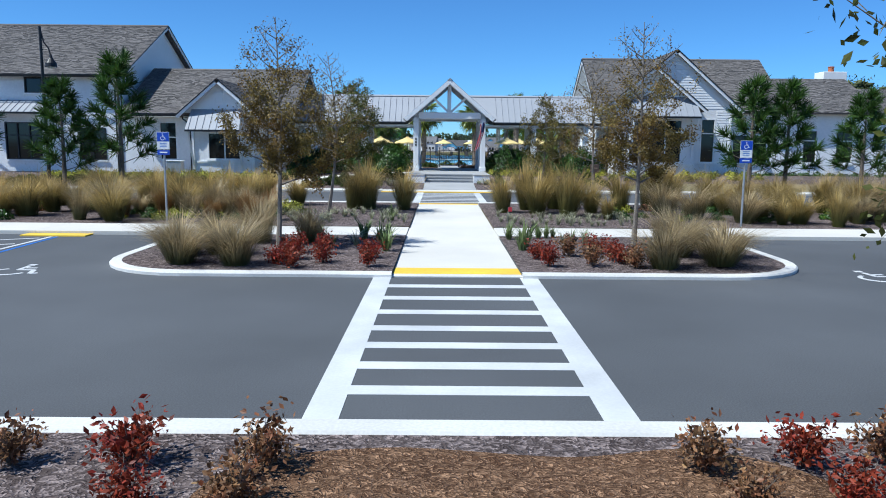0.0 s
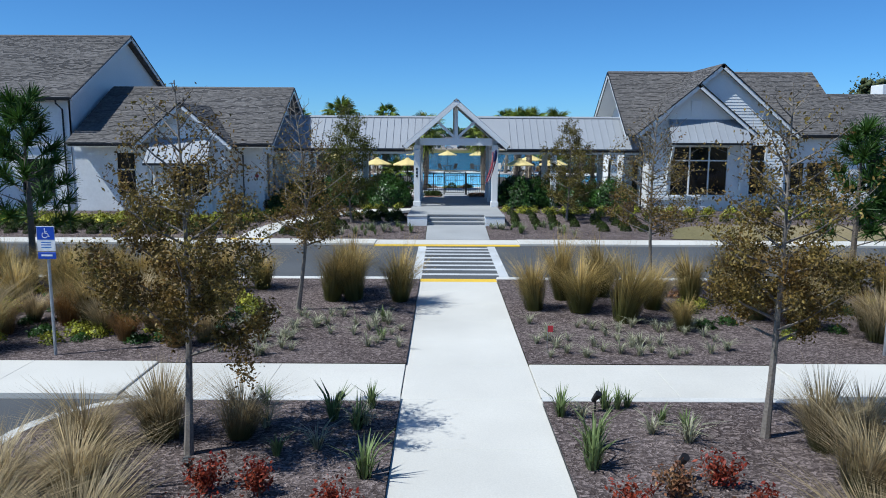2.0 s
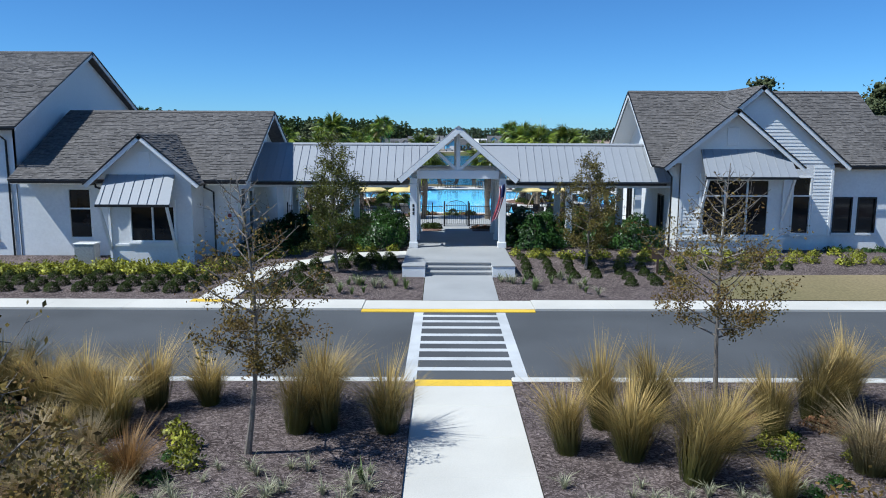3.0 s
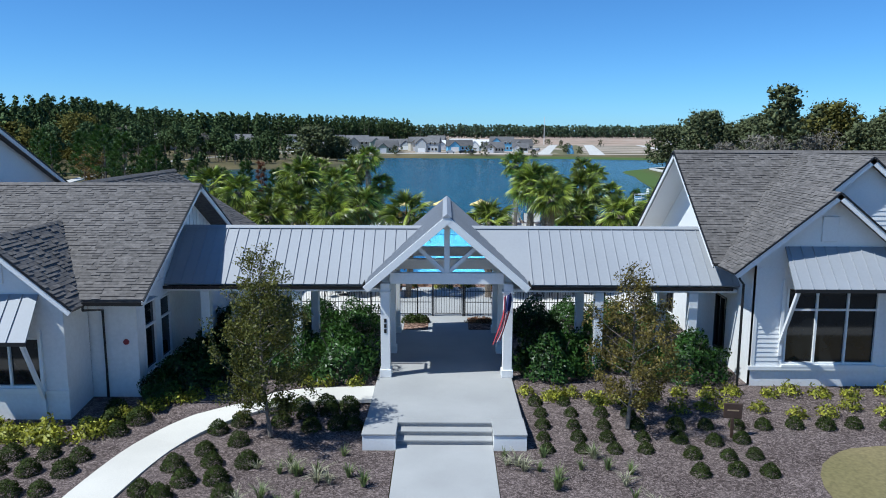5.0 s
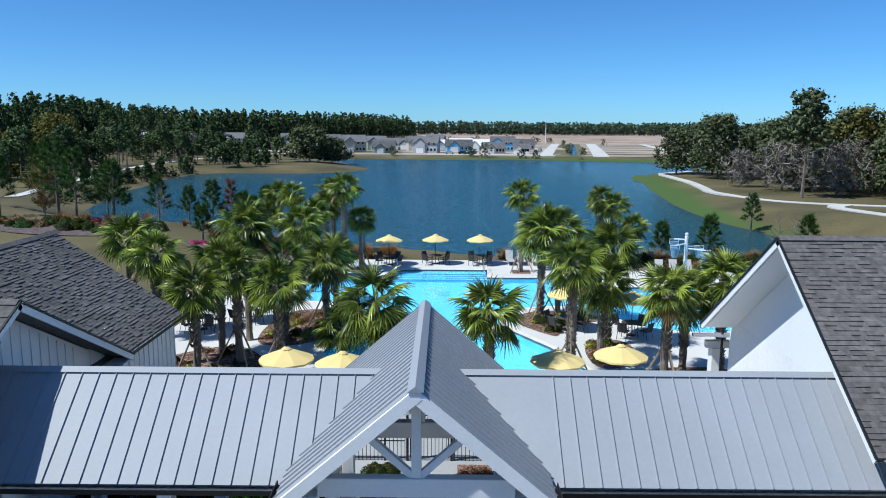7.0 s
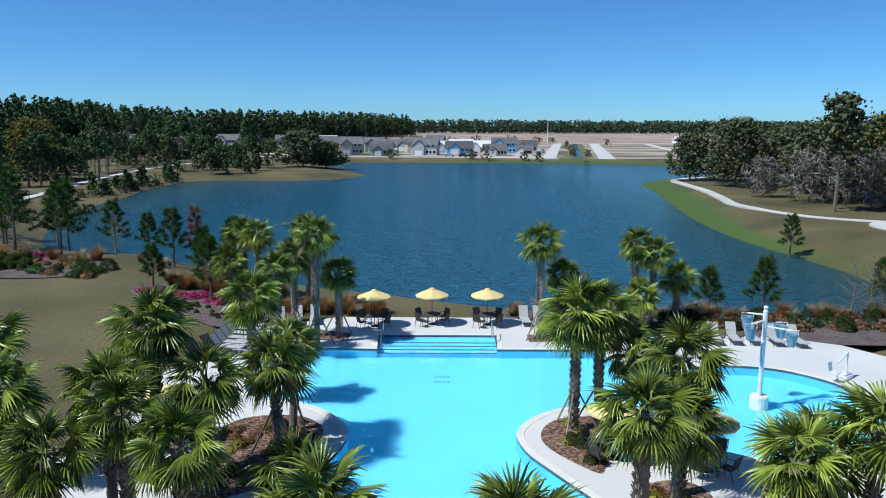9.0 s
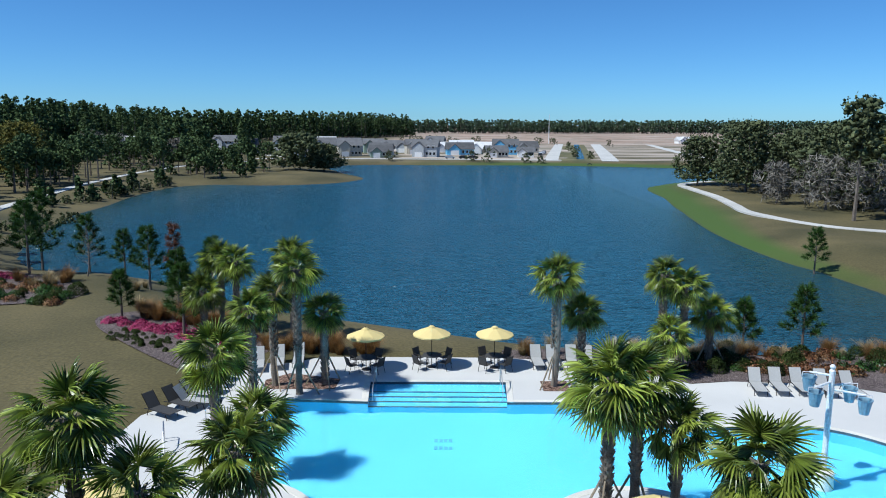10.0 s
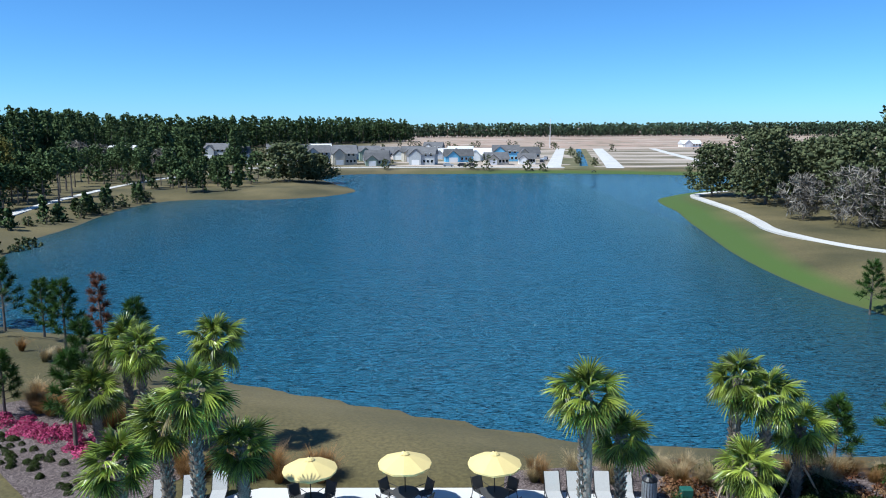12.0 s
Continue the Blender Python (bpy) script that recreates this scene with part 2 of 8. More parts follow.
def offset_loop(loop, d):
    """The loop moved outwards (to its right for a loop that runs counter-clockwise) by d."""
    out, n = [], len(loop)
    for i in range(n):
        a, b, c = (Vector(loop[(i + k) % n][:2]) for k in (-1, 0, 1))
        e, f = (b - a).normalized(), (c - b).normalized()
        m = (Vector((e.y, -e.x)) + Vector((f.y, -f.x)))
        m = m.normalized() if m.length > 1e-6 else Vector((e.y, -e.x))
        k = max(0.5, m.dot(Vector((e.y, -e.x))))
        out.append(tuple(b + m * (d / k)))
    return out


def kerb_ring(loop, width, z0, z1, mb, gap_x=None):
    """A kerb along the inside of a closed loop, left out along the straight edge at gap_x."""
    inner, n = offset_loop(loop, -width), len(loop)
    lip = offset_loop(loop, -0.03)
    if gap_x is not None:
        at_gap = [abs(p[0] - gap_x) < 1e-6 for p in loop]
        inner = [(gap_x, q[1]) if g else q for q, g in zip(inner, at_gap)]
        lip = [(gap_x, q[1]) if g else q for q, g in zip(lip, at_gap)]
        for p, q, g in zip(loop, inner, at_gap):
            if g:
                mb.quad((*p, z0), (*q, z0), (*q, z1), (*p, z1 - 0.03))
    for i in range(n):
        j = (i + 1) % n
        if gap_x is not None and abs(loop[i][0] - gap_x) + abs(loop[j][0] - gap_x) < 1e-6:
            continue
        a, b, c, d, e, f = loop[i], loop[j], lip[j], lip[i], inner[j], inner[i]
        mb.quad((*a, z0), (*b, z0), (*b, z1 - 0.03), (*a, z1 - 0.03))
        mb.quad((*a, z1 - 0.03), (*b, z1 - 0.03), (*c, z1), (*d, z1))
        mb.quad((*d, z1), (*c, z1), (*e, z1), (*f, z1))
        mb.quad((*f, z1), (*e, z1), (*e, z0), (*f, z0))
    return mb

# ---- ground, lake ----
LAKE_Z, DECK_Z = -2.5, 0.64
SHORE = smooth_loop([(-57, 152), (-49, 138), (-36, 129.5), (-26, 127), (-18, 118.6), (-12.5, 115.5), (-7, 113.1), (1.6, 109.0), (8, 106.1), (15, 104.8), (26, 104), (37, 106.5),
                     (43.5, 114), (45.5, 124), (44.6, 133), (43.2, 143), (42.6, 152), (42.5, 160), (43.2, 170), (46, 190), (49.8, 214), (54, 245.5), (61, 257), (70, 267), (92, 290), (104, 318), (95, 333),
                     (48, 350), (0, 350), (-28, 352), (-44, 340), (-41, 322), (-33, 300), (-24, 279), (-25.5, 268), (-33, 256.5), (-47, 251), (-62, 252.5), (-70, 243), (-70, 222), (-67, 196), (-65.5, 182), (-62, 170)], steps=5)


def shore_dist(px, py):
    """Metres to the shoreline; minus inside the lake."""
    a = np.array(SHORE)
    b = np.roll(a, -1, 0)
    best, inside = np.full(px.shape, 1e9), np.zeros(px.shape, bool)
    for (ax, ay), (bx, by) in zip(a, b):
        dx, dy = bx - ax, by - ay
        t = np.clip(((px - ax) * dx + (py - ay) * dy) / (dx * dx + dy * dy), 0, 1)
        best = np.minimum(best, np.hypot(px - ax - t * dx, py - ay - t * dy))
        inside ^= ((ay > py) != (by > py)) & (px < (bx - ax) * (py - ay) / (by - ay + 1e-12) + ax)
    return np.where(inside, -best, best)


def smoothstep(a, b, v):
    t = np.clip((v - a) / (b - a), 0, 1)
    return t * t * (3 - 2 * t)


def land(px, py):
    """The height of the ground before things are built on it."""
    px, py = np.asarray(px, float), np.asarray(py, float)
    near = 0.02 + 0.17 * smoothstep(39.5, 43.5, py) + 0.39 * smoothstep(43.5, 48, py)
    far = -1.1 + 0.0 * px
    base = near + (far - near) * smoothstep(118, 170, py)
    d = shore_dist(px, py)
    w = 9.0 + 5 * smoothstep(150, 200, py)
    bank = LAKE_Z + (base - LAKE_Z) * np.clip(d / w, 0, 1) ** 0.85
    return np.where(d > 0, bank, LAKE_Z + np.maximum(d * 0.16, -2.5))




def axis(lo, hi, step, reach):
    mid = list(np.arange(lo, hi + 0.01, step))
    out, s, v = [], step, hi
    while v < reach:
        s *= 1.35
        v += s
        out.append(v)
    left, s, v = [], step, lo
    while v > -reach:
        s *= 1.35
        v -= s
        left.append(v)
    return np.array(left[::-1] + mid + out)


gx, gy = axis(-96, 118, 2.0, 3500), np.concatenate([axis(-20, 372, 2.0, 3500)])
GX, GY = np.meshgrid(gx, gy)
GZ = land(GX, GY)
LAND = GZ.copy()


def gz(px, py):
    """The ground's height at one place."""
    i, j = int(np.searchsorted(gy, py)) - 1, int(np.searchsorted(gx, px)) - 1
    u, v = (px - gx[j]) / (gx[j + 1] - gx[j]), (py - gy[i]) / (gy[i + 1] - gy[i])
    return float(LAND[i, j] * (1 - u) * (1 - v) + LAND[i, j + 1] * u * (1 - v) + LAND[i + 1, j] * (1 - u) * v + LAND[i + 1, j + 1] * u * v)


# the sheet runs lower under paving, beds and the pool terrace
built = smoothstep(0, 3, 40.5 - GY) * smoothstep(0, 3, GY + 14)
pool = smoothstep(0, 2.5, GX + 12.8) * smoothstep(0, 3, 27 - GX) * smoothstep(0, 3, GY - 61) * smoothstep(0, 2.5, 94 - GY)
GZ = GZ - 0.18 * built - 2.3 * pool
GZ += 0.05 * np.sin(GX * 0.21) * np.cos(GY * 0.17) * smoothstep(60, 110, GY)
rows, cols = GX.shape
idx = np.arange(rows * cols).reshape(rows, cols)
gm = bpy.data.meshes.new("ground")
gm.from_pydata(np.stack([GX, GY, GZ], -1).reshape(-1, 3).tolist(), [], np.stack([idx[:-1, :-1], idx[:-1, 1:], idx[1:, 1:], idx[1:, :-1]], -1).reshape(-1, 4).tolist())
gm.polygons.foreach_set("use_smooth", [True] * len(gm.polygons))


def ground_mat():
    """Dormant lawn, greener along the banks and pale bare soil far off."""
    m = mat("lawn_ground", (0.070, 0.063, 0.019), 0.95, var=0.28, scale=16, fine=5, bump=0.6, fine_var=0.3, tint=(0.118, 0.092, 0.037), dist=0.05)
    n, l = m.node_tree.nodes, m.node_tree.links
    b = n["Principled BSDF"]
    base = b.inputs["Base Color"].links[0].from_socket
    tc, sep = n.new("ShaderNodeTexCoord"), n.new("ShaderNodeSeparateXYZ")
    l.new(tc.outputs["Object"], sep.inputs[0])

    def between(sock, a, c):
        r = n.new("ShaderNodeMapRange")
        r.inputs["From Min"].default_value, r.inputs["From Max"].default_value = a, c
        l.new(sock, r.inputs["Value"])
        return r.outputs["Result"]

    def times(p, q):
        x = n.new("ShaderNodeMath")
        x.operation = "MULTIPLY"
        l.new(p, x.inputs[0]), l.new(q, x.inputs[1])
        return x.outputs[0]

    def blend(fac, colour, under):
        x = n.new("ShaderNodeMix")
        x.data_type = "RGBA"
        l.new(fac, x.inputs["Factor"]), l.new(under, x.inputs["A"])
        x.inputs["B"].default_value = (*colour, 1)
        return x.outputs["Result"]
    nz = n.new("ShaderNodeTexNoise")
    nz.inputs["Scale"].default_value, nz.inputs["Detail"].default_value = 0.06, 5
    l.new(tc.outputs["Object"], nz.inputs["Vector"])
    patch = between(nz.outputs["Fac"], 0.4, 0.62)
    # green banks of the far side, wet line at the water, pale sand of the building sites
    green = times(times(between(sep.outputs["Y"], 112, 150), between(sep.outputs["Z"], -1.45, -2.0)), between(sep.outputs["X"], -20, 30))
    out = blend(green, (0.058, 0.102, 0.013), base)
    # graded building land in long strips: bare sand, thin grass, dug soil
    site = times(between(sep.outputs["Y"], 358, 372), between(sep.outputs["X"], -75, -20))
    mp, strips = n.new("ShaderNodeMapping"), n.new("ShaderNodeTexNoise")
    mp.inputs["Scale"].default_value = (0.010, 0.045, 0)
    strips.inputs["Scale"].default_value, strips.inputs["Detail"].default_value = 1.0, 6
    l.new(tc.outputs["Object"], mp.inputs[0]), l.new(mp.outputs[0], strips.inputs["Vector"])
    out = blend(times(site, between(strips.outputs["Fac"], 0.34, 0.46)), (0.235, 0.195, 0.135), out)
    out = blend(times(site, between(strips.outputs["Fac"], 0.48, 0.58)), (0.47, 0.385, 0.315), out)
    out = blend(times(times(site, between(sep.outputs["Y"], 560, 640)), between(nz.outputs["Fac"], 0.4, 0.6)), (0.40, 0.27, 0.20), out)
    wet = between(sep.outputs["Z"], -2.42, -2.6)
    out = blend(wet, (0.06, 0.05, 0.035), out)
    l.new(out, b.inputs["Base Color"])
    return m


gm.materials.append(ground_mat())
tagged(new("ground", gm), "olive-brown dormant lawn running down to the lake", "ground", kind="structure")

# the lake
lm = bpy.data.materials.new("lake_water")
lm.use_nodes = True
n, l = lm.node_tree.nodes, lm.node_tree.links
b = n["Principled BSDF"]
b.inputs["Roughness"].default_value, b.inputs["IOR"].default_value = 0.16, 1.33
tc, mp = n.new("ShaderNodeTexCoord"), n.new("ShaderNodeMapping")
mp.inputs["Scale"].default_value = (0.5, 1.7, 1)
mp.inputs["Rotation"].default_value = (0, 0, radians(7))
l.new(tc.outputs["Object"], mp.inputs[0])
# the wind ruffles the middle of the lake; the water lies calmer along both banks
sepw, calm_e, calm_w, calm = n.new("ShaderNodeSeparateXYZ"), n.new("ShaderNodeMapRange"), n.new("ShaderNodeMapRange"), n.new("ShaderNodeMath")
l.new(tc.outputs["Object"], sepw.inputs[0])
for r, x0, x1 in ((calm_e, 46, 24), (calm_w, -66, -34)):
    r.inputs["From Min"].default_value, r.inputs["From Max"].default_value, r.inputs["To Min"].default_value = x0, x1, 0.06
    l.new(sepw.outputs["X"], r.inputs["Value"])
calm.operation = "MULTIPLY"
l.new(calm_e.outputs["Result"], calm.inputs[0]), l.new(calm_w.outputs["Result"], calm.inputs[1])
tone = n.new("ShaderNodeMix")           # peaty shallows under the banks, blue deep water
tone.data_type = "RGBA"
tone.inputs["A"].default_value, tone.inputs["B"].default_value = (0.018, 0.050, 0.050, 1), (0.034, 0.170, 0.275, 1)
l.new(calm.outputs[0], tone.inputs["Factor"]), l.new(tone.outputs["Result"], b.inputs["Base Color"])
last = None
for s, strength, dist in ((0.3, 1.0, 0.8), (1.0, 1.0, 2.4), (2.6, 1.0, 1.4)):
    t = n.new("ShaderNodeTexNoise")
    t.inputs["Scale"].default_value, t.inputs["Detail"].default_value = s, 4
    l.new(mp.outputs[0], t.inputs["Vector"])
    bp, wave = n.new("ShaderNodeBump"), n.new("ShaderNodeMath")
    wave.operation = "MULTIPLY"
    bp.inputs["Strength"].default_value, bp.inputs["Distance"].default_value = strength, dist
    l.new(t.outputs["Fac"], wave.inputs[0]), l.new(calm.outputs[0], wave.inputs[1]), l.new(wave.outputs[0], bp.inputs["Height"])
    if last:
        l.new(last, bp.inputs["Normal"])
    last = bp.outputs["Normal"]
l.new(last, b.inputs["Normal"])
wl = offset_loop(SHORE, 3.0)
tagged(part("lake_water", fill([wl], LAKE_Z, "lake_water", lm), None), "deep blue rippled lake water", "water", kind="structure")

# ---- front: car park, road, walks, beds ----
WX0, WX1 = -0.885, 1.555                 # the straight walk's edges
asph = MB().box(-60, 6.25, -0.3, 60, 19.7, 0.0)
solid("road", asph, M_ASPH, "grey asphalt car park aisle", "road", "structure")
solid("road_2", MB().box(-70, 30.75, -0.3, 70, 38.35, 0.0), M_ASPH, "grey asphalt drive in front of the clubhouse", "road", "structure")


def rounded(x0, y0, x1, y1, r, corners, steps=8):
    """A rectangle whose named corners (sw, se, ne, nw) are round; counter-clockwise."""
    out = []
    for key, cx, cy, a in (("sw", x0, y0, 180), ("se", x1, y0, 270), ("ne", x1, y1, 0), ("nw", x0, y1, 90)):
        if key in corners:
            ox, oy = cx + (r if "w" in key else -r), cy + (r if "s" in key else -r)
            out += [(ox + r * math.cos(radians(a + 90 * k / steps)), oy + r * math.sin(radians(a + 90 * k / steps))) for k in range(steps + 1)]
        else:
            out.append((cx, cy))
    return out


def bed(name, loop, z, material, label):
    me = fill([loop], z, name, material)
    return tagged(part(name, me, None), label, "planting bed", kind="structure")


KZ, BZ = 0.10, 0.075
# islands at both sides of the walk
isl_w = rounded(-6.8, 13.67, WX0, 19.7, 2.0, ("sw", "nw"))
isl_e = rounded(WX1, 13.67, 7.4, 19.7, 2.0, ("se", "ne"))
for lp, gap_x in ((isl_w, WX0), (isl_e, WX1)):
    solid("kerb", kerb_ring(lp, 0.23, -0.05, 0.085, MB(), gap_x), M_KERB, "pale concrete kerb round a planted island", "kerb", "structure")
    bed("mulch_bed", [(gap_x if abs(x - gap_x) < 0.31 else x, y) for x, y in offset_loop(lp, -0.215)], BZ, M_MULCH, "brown bark mulch in a car park island")
# near kerb and bed
solid("kerb", MB().box(-40, 6.03, -0.2, 40, 6.35, KZ, 0.03), M_KERB, "pale concrete kerb along the car park", "kerb", "structure")
bed("mulch_bed", [(-40, -16), (40, -16), (40, 6.04), (-40, 6.04)], BZ, M_MULCH, "grey-brown bark mulch before the car park")
straw = smooth_loop([(-1.5, 3.2), (-1.6, 5.2), (-0.5, 5.75), (1.0, 5.6), (2.1, 5.75), (2.9, 5.0), (2.9, 3.0), (1.5, 1.5), (-0.8, 1.6)][::-1])
bed("pine_straw", straw, BZ + 0.012, M_STRAW, "reddish-brown pine straw beside the mulch")
# the walk, sidewalks
pav = thing("pavement", "pale concrete walk and sidewalks", "pavement", kind="structure")
ends = [14.63, 15.6, 17.6, 19.66, 21.7, 23.5, 25.3, 27.1, 28.9, 30.25]
for a, c in zip(ends[:-1], ends[1:]):
    part("slab", MB().box(WX0, a + 0.002, -0.15, WX1, c - 0.002, 0.03, 0.006), M_CONC, pav)
for x0, x1 in ((-60, WX0 - 0.01), (WX1 + 0.01, 60)):
    n_sl = 24
    step = (x1 - x0) / n_sl
    for k in range(n_sl):
        part("slab", MB().box(x0 + k * step + 0.002, 19.72, -0.15, x0 + (k + 1) * step - 0.002, 21.6, KZ if abs(x0 + (k + .5) * step) > 6 else 0.06, 0.006), M_CONC, pav)
# yellow warning strips
for x0, x1, y0, y1 in ((WX0, WX1, 13.96, 14.62), (WX0, WX1, 30.26, 30.72), (-3.05, 3.1, 38.06, 38.42), (-10.9, -9.2, 19.25, 19.7)):
    solid("warning_strip", MB().box(x0, y0, -0.1, x1, y1, 0.034, 0.005), M_YELL, "yellow tactile warning strip at the kerb", "warning strip", "structure")


def crosswalk(x0, x1, y0, y1, bars, w, edge):
    cw = thing("crosswalk", "white painted crosswalk bars on asphalt", "crosswalk", kind="structure")
    for x in (x0, x1 - edge):
        part("stripe", MB().box(x, y0, -0.02, x + edge, y1, 0.005), M_PAINT, cw)
    for yy in bars:
        part("stripe", MB().box(x0 + edge, yy - w / 2, -0.02, x1 - edge, yy + w / 2, 0.0045), M_PAINT, cw)


solid("kerb", MB().box(WX0, 13.74, -0.1, WX1, 13.955, 0.03, 0.012), M_KERB, "flush pale concrete kerb before the walk", "kerb", "structure")
crosswalk(-1.22, 1.83, 6.36, 13.73, [7.37, 8.21, 9.05, 9.9, 10.87, 11.87, 12.88], 0.27, 0.33)
crosswalk(-1.17, 2.02, 30.78, 38.04, [31.69, 32.6, 33.45, 34.25, 35.1, 36.0, 36.8, 37.55], 0.28, 0.32)
# second sidewalk and the beds
for x0, x1 in ((-60, -3.06), (3.11, 60)):
    for k in range(20):
        s = (x1 - x0) / 20
        part("slab", MB().box(x0 + k * s + 0.002, 38.36, -0.15, x0 + (k + 1) * s - 0.002, 39.75, 0.08, 0.006), M_CONC, pav)
part("slab", MB().box(-3.05, 38.43, -0.15, 3.1, 39.75, 0.05, 0.006), M_CONC, pav)
for x0, x1 in ((-70, WX0), (WX1, 70)):
    bed("mulch_bed", [(x0, 21.6), (x1, 21.6), (x1, 30.5), (x0, 30.5)], BZ, M_MULCH, "grey-brown bark mulch with grasses and shrubs")
    solid("kerb", MB().box(x0 if x0 < 0 else x1 * 0 + WX1 + 0.01, 30.45, -0.2, x1 - 0.01 if x1 < 10 else x1, 30.75, KZ, 0.03), M_KERB, "pale concrete kerb along the drive", "kerb", "structure")
# the walk up to the steps
part("slab", MB().prism([(-0.92, 39.76, -0.2), (-0.92, 44.8, -0.2), (-0.92, 44.8, 0.24), (-0.92, 43.4, 0.23), (-0.92, 39.76, 0.06)], (2.85, 0, 0)), M_CONC2, pav)
PZ = 0.715
plat = thing("platform", "grey concrete entrance platform with three steps", "platform", kind="structure")
part("landing", MB().box(-1.9, 44.75, -0.3, 2.9, 64.0, PZ, 0.02), M_CONC2, plat)
for x0, x1 in ((-1.9, -0.93), (1.94, 2.9)):
    part("cheek_wall", MB().box(x0, 43.56, -0.3, x1, 44.76, PZ - 0.06), M_WHITE, plat)
    part("coping", MB().box(x0 - 0.02, 43.53, PZ - 0.06, x1 + 0.02, 44.76, PZ + 0.002, 0.015), M_CONC2, plat)
for k in range(3):
    zt = 0.235 + 0.159 * (k + 1) - (0.0 if k < 2 else 0.004)
    st = part("step", MB().box(-0.92, 43.90 + 0.3 * k, -0.2, 1.93, 44.8, zt - 0.055), M_CONC2, plat)
    part("tread", MB().box(-0.92, 43.85 + 0.3 * k, zt - 0.055, 1.93, 44.8, zt, 0.012), M_CONC2, st)

# ---- pool terrace ----
POOL = [(-9.05, 85.8), (-8.85, 82.0), (-8.4, 80.6)] + smooth_loop([(-7.6, 79.9), (-5.75, 79.3), (-4.2, 78.3), (-2.95, 76.4), (-2.9, 74.6), (-3.6, 72.4), (-4.5, 70.6), (-4.7, 69), (-3.6, 67.5), (-1, 66.6), (3, 66.1)], False, 4) \
    + [(7.9, 65.9)] + smooth_loop([(6.4, 70.3), (5.2, 72.5), (4.4, 74.2), (4.25, 76.1), (5.5, 78), (7.35, 78.9), (9.4, 78.6), (10.9, 77), (11.7, 74.7), (14.5, 73.3), (18, 73.8), (20.6, 75.6), (21.6, 78.5),
                                   (21.1, 81.2), (20.2, 82.9), (18.6, 84.3), (16.3, 84.8), (14.3, 84.5), (12.2, 84.4)], False, 4) + [(10.4, 85.4), (9.9, 87.5), (4.2, 87.45), (4.35, 90.3), (-2.85, 90.3), (-2.7, 87.45), (-7.2, 87.8), (-7.4, 85.8)]
DECK = [(-13.4, 82), (-13.6, 72), (-13.2, 64.5), (-9.0, 63.9), (-9.0, 57.5), (-2, 57.5), (-2, 57.6), (3, 57.6), (11.4, 57.6), (12, 62), (27, 62), (28.5, 74), (27.5, 84), (24.5, 88.6), (21.5, 90.2), (16.5, 90.6), (14.2, 90.2), (12.6, 91.5), (10.6, 93.6),
        (4, 94.5), (-5.8, 94.55), (-6.6, 94.2), (-7.6, 93.4), (-9.4, 93.3), (-10.8, 90.5), (-12.6, 86.4), (-13.2, 85.6)]
M_TILE = mat("dark_waterline_tile", (0.07, 0.09, 0.11), 0.3, var=0.3, scale=1, fine=9, bump=0.1)
M_COPE = mat("pool_coping", (0.70, 0.66, 0.58), 0.8, var=0.1, scale=1, fine=12, bump=0.2, fine_var=0.1, dist=0.004)
M_BASIN = mat("pool_plaster", (0.14, 0.50, 0.73), 0.8, var=0.05, scale=6, fine=5, bump=0.05, fine_var=0.03)
tagged(part("pool_deck", fill([DECK, offset_loop(POOL, 0.32)], DECK_Z, "pool_deck", M_DECK), None), "pale cream concrete pool deck", "pool deck", kind="structure")
skirt = MB()
for i in range(len(DECK)):
    a, c = DECK[i], DECK[(i + 1) % len(DECK)]
    skirt.quad((*a, DECK_Z - 0.5), (*c, DECK_Z - 0.5), (*c, DECK_Z), (*a, DECK_Z))
solid("deck_edge", skirt, M_DECK, "pale concrete edge of the pool deck", "pool deck", "structure")
poolthing = thing("swimming_pool", "freeform swimming pool with turquoise water", "swimming pool", kind="structure")
rim = kerb_ring(offset_loop(POOL, 0.34), 0.34, DECK_Z - 0.15, DECK_Z + 0.02, MB())
part("coping", rim, M_COPE, poolthing, "pale concrete pool coping")
wall, tile = MB(), MB()
inner = offset_loop(POOL, -0.004)
for i in range(len(POOL)):
    a, c = POOL[i], POOL[(i + 1) % len(POOL)]
    wall.quad((*a, -0.75), (*c, -0.75), (*c, DECK_Z), (*a, DECK_Z))
    a, c = inner[i], inner[(i + 1) % len(POOL)]
    tile.quad((*a, DECK_Z - 0.17), (*c, DECK_Z - 0.17), (*c, DECK_Z + 0.005), (*a, DECK_Z + 0.005))
part("basin_wall", wall, M_BASIN, poolthing)
part("waterline_tile", tile, M_TILE, poolthing, "dark tile band at the waterline")
part("basin_floor", fill([POOL], -0.75, "basin_floor", M_BASIN), None, poolthing)
wm = bpy.data.materials.new("pool_water")
wm.use_nodes = True
n, l = wm.node_tree.nodes, wm.node_tree.links
b = n["Principled BSDF"]
b.inputs["Base Color"].default_value, b.inputs["Roughness"].default_value, b.inputs["IOR"].default_value = (0.80, 0.97, 1.0, 1), 0.02, 1.33
b.inputs["Transmission Weight"].default_value = 1.0
t, bp, tc = n.new("ShaderNodeTexNoise"), n.new("ShaderNodeBump"), n.new("ShaderNodeTexCoord")
t.inputs["Scale"].default_value, t.inputs["Detail"].default_value = 2.2, 4
bp.inputs["Strength"].default_value, bp.inputs["Distance"].default_value = 0.35, 0.05
l.new(tc.outputs["Object"], t.inputs["Vector"]), l.new(t.outputs["Fac"], bp.inputs["Height"]), l.new(bp.outputs["Normal"], b.inputs["Normal"])
water = part("pool_water", fill([offset_loop(POOL, -0.002)], DECK_Z - 0.09, "pool_water", wm), None, poolthing, "clear turquoise pool water")
water.visible_shadow = False
